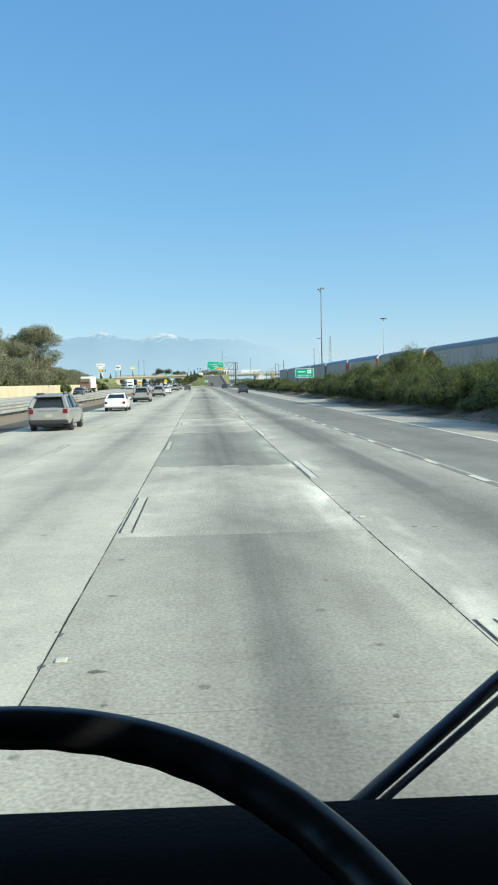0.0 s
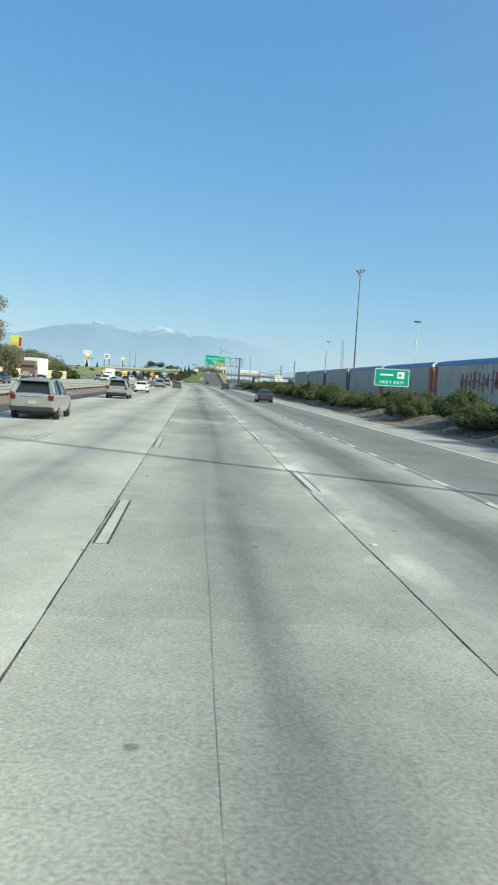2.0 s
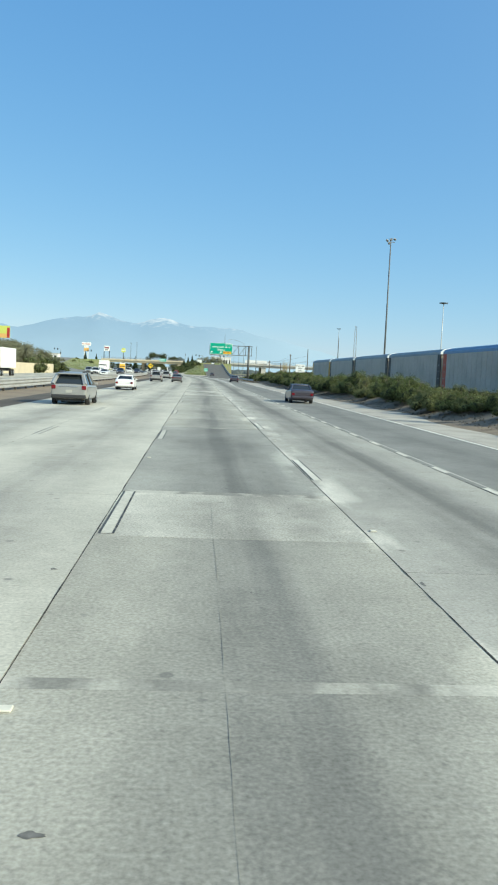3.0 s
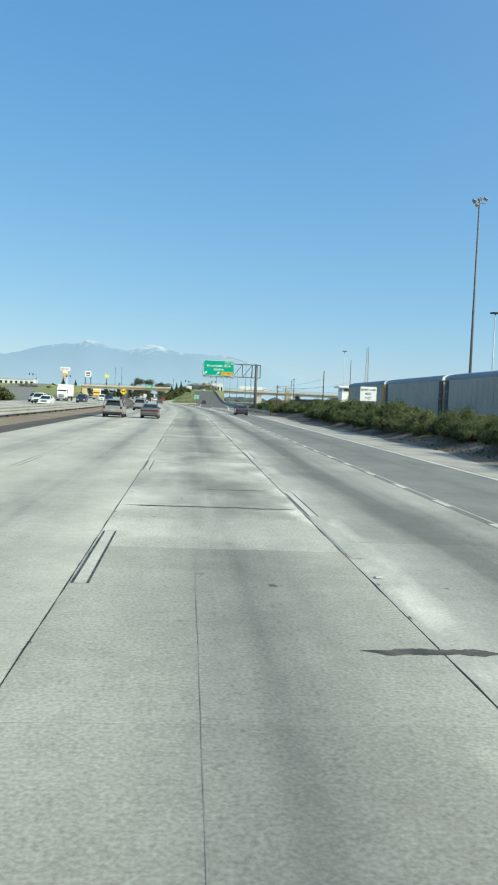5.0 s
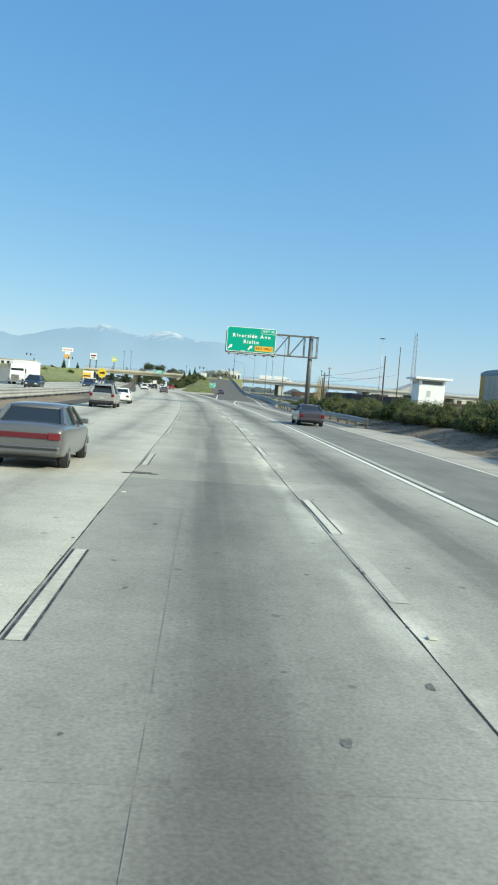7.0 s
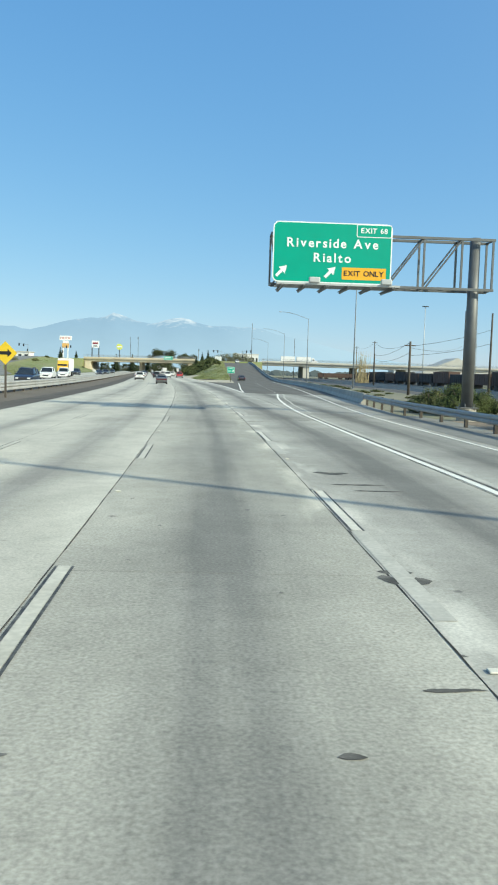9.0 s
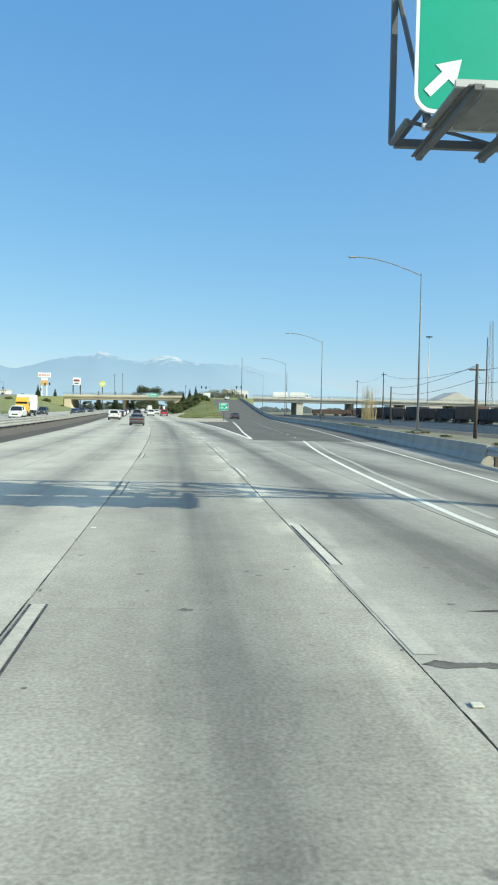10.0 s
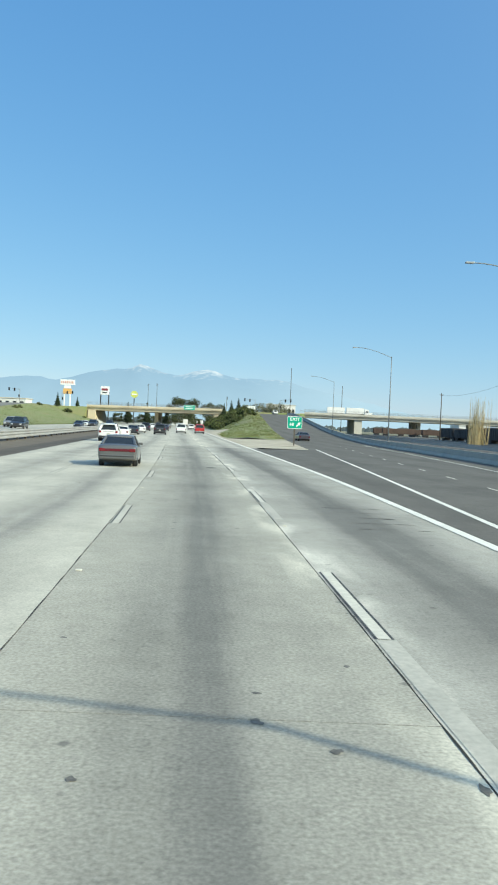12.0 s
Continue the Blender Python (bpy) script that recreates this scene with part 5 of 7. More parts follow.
# reeds, dry and golden, by the yard fence
for x, y in ((45.6, 515), (47.4, 516), (46.4, 518)):
    o = tagged(empty("reed_clump", pose(x, y, -0.1)), "tall clump of dry golden reeds", "reeds", "reed clumps")
    bm = bmesh.new()
    for i in range(42):
        a, q = rnd.random() * 6.28, rnd.random() * 1.6
        p = Vector((math.cos(a) * q, math.sin(a) * q, 0))
        tube(bm, p, p + Vector((rnd.uniform(-0.9, 0.9), rnd.uniform(-0.9, 0.9), rnd.uniform(3.6, 10.5))), 0.055, 0.015, 4)
    part("reed", bm, M_DRYREED, o)

euca = tree(5, 18.0, 8.5, M_LEAFS[2], "tall eucalyptus tree with drooping grey-green crown", 30000, 0.2, 0.18)
euca.matrix_world = pose(-45, 203, 0)
small = tree(8, 9.0, 6.5, M_LEAFS[2], "broad leafy tree behind the tan wall", 15000, 0.2, 0.14)
small.matrix_world = pose(-47, 180, 0)
for i, (x, y, s, k) in enumerate(((-52, 168, 1.25, 1), (-47, 152, 1.1, 1), (-56, 190, 1.0, 0), (-44, 222, 0.85, 1), (-50, 232, 0.95, 1), (-58, 215, 0.8, 0), (-45, 246, 0.75, 1), (-52, 258, 0.8, 1), (-49, 275, 0.7, 1), (-60, 290, 0.9, 1), (-54, 306, 0.7, 1), (-66, 325, 0.9, 1),
                                   (-52, 140, 1.1, 1), (-60, 330, 0.6, 1), (-50, 197, 0.8, 0), (-43, 193, 0.75, 1), (-48, 212, 1.0, 1), (-54, 224, 1.05, 1), (-45, 236, 0.9, 1), (-58, 242, 0.6, 0), (-48, 252, 0.9, 1), (-47, 266, 0.85, 1), (-56, 272, 0.95, 1), (-47, 286, 0.85, 1), (-52, 297, 0.95, 1), (-47, 308, 0.75, 1), (-46.5, 222, 0.62, 0), (-62, 258, 1.1, 1), (-66, 280, 1.1, 1))):
    q = copy_thing((euca, small)[k], pose(0, 0, 0))
    q.matrix_basis = pose(x, y, -0.1, 0, 0, i * 67) @ Matrix.Diagonal((s, s, s, 1))
for i in range(34):
    q = copy_thing(protos[(0, 2)[i % 2]], pose(0, 0, 0))
    k = rnd.uniform(1.4, 2.6)
    q.matrix_basis = pose(rnd.uniform(-52, -41), rnd.uniform(120, 330), -0.1, 0, 0, i * 50) @ Matrix.Diagonal((k, k, k, 1))
# far trees around and beyond the overpass
dark = tree(9, 17.0, 11.0, M_LEAFS[4], "broad dark green tree beyond the overpass", 9000, 0.45, 0.2, 0.2)
dark.matrix_world = pose(-40, 840, 0)
# copies below half size are added to darken the view under the deck
for i, (x, y, s) in enumerate(((-23, 850, 0.85), (-50, 856, 0.6), (-12, 870, 0.6), (-62, 872, 0.33), (-70, 880, 0.38), (-79, 876, 0.35), (-88, 884, 0.4), (-98, 880, 0.36), (-34, 880, 0.3), (-106, 886, 0.4), (-56, 885, 0.35))):
    q = copy_thing(dark, pose(0, 0, 0))
    q.matrix_basis = pose(x, y, 0, 0, 0, i * 77 + 30) @ Matrix.Diagonal((s, s, s, 1))
for i, (x, y, s) in enumerate(((8, 800, 1.7), (14, 806, 1.45), (-120, 800, 1.0), (-150, 830, 1.1), (-175, 800, 1.0), (-95, 620, 0.8), (-210, 900, 1.2), (-260, 850, 1.2), (-78, 352, 0.75), (-84, 372, 0.85), (-92, 395, 0.8), (-80, 405, 0.6), (-100, 430, 0.8), (-88, 440, 0.6), (-112, 470, 0.9), (-104, 500, 0.6), (-124, 520, 0.8), (-118, 560, 0.6), (-135, 590, 0.9), (-128, 640, 0.7), (-150, 660, 0.9), (-140, 700, 0.6), (-172, 720, 0.8))):
    q = copy_thing(small, pose(0, 0, 0))
    q.matrix_basis = pose(x, y, 0, 0, 0, i * 41) @ Matrix.Diagonal((s, s, s, 1))
con = conifer(31, 7, 1.5)
con.matrix_world = pose(BX - 55, 722, 7)
for i, (x, y, z, s) in enumerate(((BX - 47, 728, 7.5, 0.7), (BX - 30, 778, 0, 1.75), (BX - 20, 780, 0, 1.8), (-9, 700, 6, 1.0), (-6, 712, 6.5, 1.15), (-12, 690, 5, 0.9))):
    q = copy_thing(con, pose(0, 0, 0))
    q.matrix_basis = pose(x, y, z) @ Matrix.Diagonal((s, s, s, 1))


# ---- roadside business signs and buildings beyond the overpass ----
def pylon_sign(name, x, y, z0, w, h, gap, panels, label):
    o = tagged(empty(name, pose(x, y, 0)), label, "pylon sign")
    for s in (-1, 1):
        part("post", boxed(s * gap - 0.3, -0.3, 0, s * gap + 0.3, 0.3, z0 + h * 0.3), M_SIGNW if w > 8 else M_TRIM, o)
    for nm, a, b, wd, m in panels:
        part(nm, boxed(-wd / 2, -0.5, z0 + a, wd / 2, 0.3, z0 + b, 0.08), m, o)
    return o


M_MAROON = mat("maroon_panel", (0.25, 0.04, 0.06), 0.5, vary=0.1, bump=0)
M_PALERED = mat("faded_red_letters", (0.6, 0.3, 0.27), 0.6, vary=0.1, bump=0)
M_ORANGE = mat("orange_panel", (0.72, 0.42, 0.14), 0.6, vary=0.15, bump=0)
M_LIME = mat("lime_panel", (0.6, 0.64, 0.14), 0.6, vary=0.1, bump=0)
first_sign = pylon_sign("station_sign", -96.3, 768, 12.5, 9, 10, 1.5, (("top_panel", 6.8, 9.6, 7.6, M_SIGNW), ("middle_panel", 5.0, 6.6, 3.6, M_SIGNW), ("emblem", 2.2, 4.9, 4.4, M_ORANGE)), "tall pylon sign with white and orange panels")
s = pylon_sign("station_sign", -83.6, 808, 16.2, 7, 5, 2.3, (("panel", 0, 4.8, 5.0, M_SIGNW), ("mark", 2.4, 3.6, 3.6, M_MAROON), ("mark", 0.9, 1.5, 2.6, M_TRIM)), "square white pylon sign with maroon mark")
for k in range(7):
    part("writing_bar", boxed(-3.3 + k * 0.96, -0.54, 20.1, -2.72 + k * 0.96, -0.49, 21.3), M_PALERED, first_sign)
for q in s.children:
    if q.name.startswith("mark"):
        q.location.y = -0.15
o = tagged(empty("station_sign", pose(-73, 854, 0)), "round lime-yellow sign on a pole", "pylon sign")
part("post", tubed((0, 0, 0), (0, 0, 17), 0.3, None, 8), M_TRIM, o)
part("disc", tubed((0, -0.4, 18.6), (0, 0.4, 18.6), 2.2, None, 24), M_LIME, o)
part("band", boxed(-1.7, -0.5, 18.2, 1.7, -0.42, 19.0), M_SIGNW, o)
bb = tagged(empty("billboard", pose(-81.5, 414, 0)), "yellow and red billboard on a steel post above trees", "billboard")
part("post", tubed((0, 0.3, -0.2), (0, 0.3, 12.6), 0.3, None, 10), M_STEEL, bb)
part("panel", boxed(-2.6, -0.15, 12.2, 2.6, 0.15, 17.2, 0.03), M_LIME, bb)
part("red_field", boxed(1.4, -0.17, 12.3, 2.55, -0.14, 16.4), M_RED, bb)
part("orange_field", boxed(-2.5, -0.17, 12.3, 1.4, -0.14, 14.0), M_ORANGE, bb)

M_STUCCO = mat("pale_stucco", (0.55, 0.5, 0.42), 0.85, vary=0.2, scale=0.2, fine=2)
M_WHITEWALL = mat("white_metal_wall", (0.7, 0.7, 0.68), 0.7, vary=0.15, scale=0.2, fine=2)


def house(x, y, z, w, d, h, m, label, roof=M_TRIM, n=5):
    o = tagged(empty("building", pose(x, y, z)), label, "building", "buildings beyond the overpass")
    part("wall", boxed(-w / 2, 0, -z - 0.2, w / 2, d, h), m, o)
    part("roof", boxed(-w / 2 - 0.4, -0.4, h, w / 2 + 0.4, d + 0.4, h + 0.5, 0.06), roof, o)
    for i in range(n):
        a = -w / 2 + w * (i + 0.25) / n
        part("window", boxed(a, -0.06, h * 0.35, a + w / n * 0.5, 0.05, h * 0.75), M_GLASS, o)
    return o


house(22, 900, 6, 20, 12, 11, M_WHITEWALL, "low white building on the rise beyond the overpass", M_WHITEWALL, 7)
house(-140, 790, 6, 32, 14, 5.5, M_WHITEWALL, "low white shop building with dark windows", M_STUCCO, 8)
house(-190, 840, 6, 40, 14, 6, M_STUCCO, "pale stucco shop building", M_TRIM, 9)
house(-45, 940, 0, 22, 12, 4.5, M_WHITEWALL, "white building seen below the overpass", M_TRIM, 5)
for i in range(9):
    house(150 + i * 62 + (i % 2) * 14, 820 + (i % 3) * 60, 0, 52, 20, 7 + (i % 3) * 2, (M_WHITEWALL, M_STUCCO)[i % 2], "long pale warehouse across the rail yard", M_WHITEWALL, 6)
# white sheet roof beyond the yard
o = tagged(empty("storage_dome", pose(163, 800, 0)), "pale peaked storage roof across the yard", "building")
part("roof", prism(bmesh.new(), [(-29, 4), (0, 16.5), (29, 4), (27, -0.2), (-27, -0.2)], 0, 30, "Y"), M_GREYBRIDGE, o)


def traffic_signal(x, y, z, turn=0):
    o = tagged(empty("traffic_signal", pose(x, y, z, 0, 0, turn)), "dark traffic signal on a curved mast", "traffic signal", "signals at the ramp tops")
    part("pole", tubed((0, 0, -1), (0, 0, 7.2), 0.14, 0.1, 8), M_STEEL, o)
    part("mast_arm", tubed((0, 0, 6.9), (5.5, 0, 7.4), 0.08, 0.05, 6), M_STEEL, o)
    for x2, z2 in ((5.2, 7.2), (2.6, 7.0), (0.3, 4.0)):
        h = part("signal_head", boxed(x2 - 0.35, -0.25, z2 - 1.0, x2 + 0.35, 0.1, z2 + 0.5, 0.05), M_BLACK, o)
    return o


for x, y, z, t in ((14, 738, 8, 0), (2, 752, 8, 180), (-112, 735, 8, 180), (-95, 750, 8, 0), (-12, 736, 8, 90)):
    traffic_signal(x, y, z, t)


# ---- mountains and haze at the horizon ----
def ridge_height(x):
    pts = ((-4400, 120), (-2600, 150), (-1500, 190), (-1290, 205), (-1110, 228), (-988, 205), (-776, 268), (-640, 282), (-585, 292), (-544, 320), (-500, 288), (-430, 266), (-344, 252), (-300, 270), (-250, 286), (-190, 292), (-140, 284), (-90, 262), (0, 255), (188, 254), (330, 225), (478, 190), (673, 146), (800, 120), (1100, 80), (1800, 60), (4400, 50))
    for (a, ha), (b, hb) in zip(pts, pts[1:]):
        if a <= x <= b:
            t = (x - a) / (b - a)
            return ha + (hb - ha) * t
    return 50


bm = bmesh.new()
rows = []
for j in range(15):
    t = j / 14
    row = []
    for i in range(221):
        x = -4400 + i * 40
        h = ridge_height(x)
        n1 = noise.fractal(Vector((x * 0.006, t * 2.2, 1.7)), 1.0, 2.1, 5)
        z = h * (t ** 0.85) + n1 * 26 * t * (1.0 - 0.75 * t) + (noise.fractal(Vector((x * 0.02, 5, 0)), 1.0, 2.0, 3) * 6 if j > 12 else 0)
        row.append(bm.verts.new((x, 4050 + 550 * t + n1 * 40 * (1 - t), z - 8)))
    rows.append(row)
for a, b in zip(rows, rows[1:]):
    for i in range(220):
        bm.faces.new((a[i], a[i + 1], b[i + 1], b[i]))
SNOW_LINE = 319.0
# haze over the range is emission colour, paler towards the foot
M_MOUNT = glow_backdrop("mountain_haze_glow", (0.035, 0.05, 0.07), (0.37, 0.525, 0.685), 0.85, (0.485, 0.635, 0.755), 230.0)
tagged(part("backdrop", bm, M_MOUNT, smooth=True), "blue mountain range on the horizon with painted haze", "mountains", kind="structure")
# snow lies on the highest ground, above a ragged line
n, l = M_MOUNT.node_tree.nodes, M_MOUNT.node_tree.links
geo, sep, rag, rng, mx = n.new("ShaderNodeNewGeometry"), n.new("ShaderNodeSeparateXYZ"), n.new("ShaderNodeTexNoise"), n.new("ShaderNodeMapRange"), n.new("ShaderNodeMix")
rag.inputs["Scale"].default_value, rag.inputs["Detail"].default_value = 0.03, 6
lift = n.new("ShaderNodeMath")
lift.operation = "MULTIPLY_ADD"
lift.inputs[1].default_value = 150.0
west, snow_sum = n.new("ShaderNodeMapRange"), n.new("ShaderNodeMath")
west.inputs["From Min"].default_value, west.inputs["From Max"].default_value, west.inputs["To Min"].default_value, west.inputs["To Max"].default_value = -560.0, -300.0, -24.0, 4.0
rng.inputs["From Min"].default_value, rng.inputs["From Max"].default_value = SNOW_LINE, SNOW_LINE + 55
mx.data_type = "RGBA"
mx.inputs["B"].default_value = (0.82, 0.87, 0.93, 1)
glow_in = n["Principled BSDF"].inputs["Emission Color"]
# towards the valley the glow is mixed into a painted haze tone
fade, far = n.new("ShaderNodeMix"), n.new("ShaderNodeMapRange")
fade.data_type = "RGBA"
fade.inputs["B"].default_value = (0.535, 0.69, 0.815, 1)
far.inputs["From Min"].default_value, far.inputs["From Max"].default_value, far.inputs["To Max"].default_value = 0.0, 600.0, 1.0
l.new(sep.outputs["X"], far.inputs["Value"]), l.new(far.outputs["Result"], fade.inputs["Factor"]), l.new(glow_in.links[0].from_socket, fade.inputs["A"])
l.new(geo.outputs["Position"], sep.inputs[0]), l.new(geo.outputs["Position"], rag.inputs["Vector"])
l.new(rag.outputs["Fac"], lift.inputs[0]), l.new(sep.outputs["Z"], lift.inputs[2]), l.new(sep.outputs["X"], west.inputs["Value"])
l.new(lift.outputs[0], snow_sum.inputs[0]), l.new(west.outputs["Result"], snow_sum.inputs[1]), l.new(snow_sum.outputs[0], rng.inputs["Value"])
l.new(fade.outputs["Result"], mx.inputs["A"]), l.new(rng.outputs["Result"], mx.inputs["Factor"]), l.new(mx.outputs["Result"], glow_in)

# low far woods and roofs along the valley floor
# distance haze on the woods is mixed in as blue-grey emission
M_FARWOOD = glow_backdrop("far_woods_haze_glow", (0.05, 0.055, 0.045), (0.3, 0.38, 0.45), 0.24)
bm = bmesh.new()
g = random.Random(21)
for i in range(1500):
    x, y = g.uniform(-1500, 1700), g.uniform(1250, 1900)
    r = g.uniform(3.5, 8)
    m = Matrix.Translation((x, y, r * 0.35)) @ Matrix.Diagonal((r * g.uniform(0.8, 1.6), r, r * g.uniform(0.5, 0.9), 1))
    bmesh.ops.create_icosphere(bm, subdivisions=1, radius=1.0, matrix=m)
for v in bm.verts:
    v.co += Vector((noise.noise(v.co * 0.31), noise.noise(v.co * 0.27 + Vector((9, 0, 0))), noise.noise(v.co * 0.33 + Vector((0, 9, 0))))) * 2.2
tagged(part("far_woods", bm, M_FARWOOD), "far trees along the valley floor with painted haze", "trees", kind="stuff")


# ---- vehicles ----
PAINTS = {}


def paint(name, c, metal=0.3, rough=0.32):
    if name not in PAINTS:
        PAINTS[name] = mat("paint_" + name, c, rough, metal, vary=0.08, scale=0.6, fine=2, bump=0, coat=0.7)
    return PAINTS[name]


def ring(y, w, zb, zt, wt=None, crown=0.04):
    """Rounded cross-section of a body at station y, half width w at the sill and wt at the top."""
    wt = w if wt is None else wt
    h = zt - zb
    half = [(w * 0.86, zb), (w * 0.97, zb + h * 0.07), (w, zb + h * 0.3), (w * 0.6 + wt * 0.4, zb + h * 0.72), (wt, zb + h * 0.93), (wt * 0.88, zt), (wt * 0.45, zt + crown)]
    return [(a, y, z) for a, z in half] + [(-a, y, z) for a, z in reversed(half)]


def wheel(parent, x, y, r, s, w=0.22):
    t = part("tyre", tubed((x - s * w / 2, y, r), (x + s * w / 2, y, r), r, None, 28), M_TYRE, parent)
    b = bmesh.new()
    tube(b, (x + s * (w / 2 - 0.02), y, r), (x + s * (w / 2 + 0.012), y, r), r * 0.66, r * 0.6, 24)
    part("rim", b, M_TRIM, t)
    b = bmesh.new()
    star = []
    for i in range(10):
        a, q = i * math.pi / 5 + 0.3, (0.58 if i % 2 == 0 else 0.2) * r
        star += [(y + q * math.cos(a - 0.12), r + q * math.sin(a - 0.12)), (y + q * math.cos(a + 0.12), r + q * math.sin(a + 0.12))]
    prism(b, star, x + s * (w / 2 + 0.01), x + s * (w / 2 + 0.022))
    part("rim_star", b, M_RIM, t)


def arch(parent, x, y, r, s):
    b = bmesh.new()
    tube(b, (x - s * 0.12, y, r), (x + s * 0.012, y, r), r * 1.16, None, 26)
    part("wheel_arch", b, M_TRIM, parent)


SPEC = {
    # length, half width, wheel radius, axles; body stations (y, zb, zt, half width); cabin stations (y, z base, z top, base half width, top half width)
    "suv": dict(L=5.0, r=0.38, ax=(1.0, 3.9), body=((0.0, 0.45, 1.05, 0.88), (0.12, 0.36, 1.13, 0.97), (0.7, 0.28, 1.13, 1.0), (2.6, 0.27, 1.08, 1.0), (3.9, 0.27, 1.05, 0.99), (4.7, 0.3, 0.92, 0.95), (5.0, 0.42, 0.78, 0.82)),
                cabin=((0.1, 1.1, 1.16, 0.86, 0.8), (0.5, 1.08, 1.64, 0.92, 0.66), (0.95, 1.08, 1.73, 0.95, 0.71), (2.4, 1.08, 1.75, 0.95, 0.71), (2.9, 1.07, 1.67, 0.94, 0.69), (3.75, 1.05, 1.12, 0.9, 0.82)),
                roof=(0.1, 2.85), light=(0.7, 0.93, 0.96, 0.12), plate=0.82),
    "sedan": dict(L=4.75, r=0.32, ax=(0.98, 3.7), body=((0.0, 0.42, 0.9, 0.8), (0.1, 0.32, 1.0, 0.87), (0.5, 0.24, 1.03, 0.89), (2.3, 0.2, 0.97, 0.89), (3.7, 0.22, 0.92, 0.88), (4.45, 0.26, 0.76, 0.84), (4.75, 0.36, 0.62, 0.72)),
                  cabin=((0.75, 0.99, 1.02, 0.78, 0.74), (1.3, 0.99, 1.36, 0.8, 0.63), (1.6, 0.98, 1.41, 0.82, 0.63), (2.5, 0.97, 1.42, 0.82, 0.63), (2.8, 0.96, 1.37, 0.82, 0.62), (3.55, 0.93, 0.97, 0.78, 0.72)),
                  roof=(1.35, 2.75), light=(0.6, 0.83, 0.7, 0.1), plate=0.55),
    "pickup": dict(L=5.7, r=0.4, ax=(1.15, 4.6), body=((0.0, 0.55, 1.12, 0.9), (0.08, 0.48, 1.16, 0.96), (0.6, 0.42, 1.17, 0.98), (2.4, 0.4, 1.17, 0.98), (4.4, 0.4, 1.17, 0.98), (5.4, 0.45, 1.08, 0.96), (5.7, 0.55, 0.98, 0.88)),
                   cabin=((1.95, 1.16, 1.22, 0.92, 0.86), (2.1, 1.16, 1.8, 0.93, 0.76), (2.5, 1.16, 1.88, 0.93, 0.77), (3.4, 1.16, 1.88, 0.93, 0.77), (3.8, 1.16, 1.8, 0.93, 0.75), (4.5, 1.15, 1.22, 0.9, 0.84)),
                   roof=(2.1, 3.75), light=(0.83, 0.95, 0.8, 0.17), plate=0.62),
}


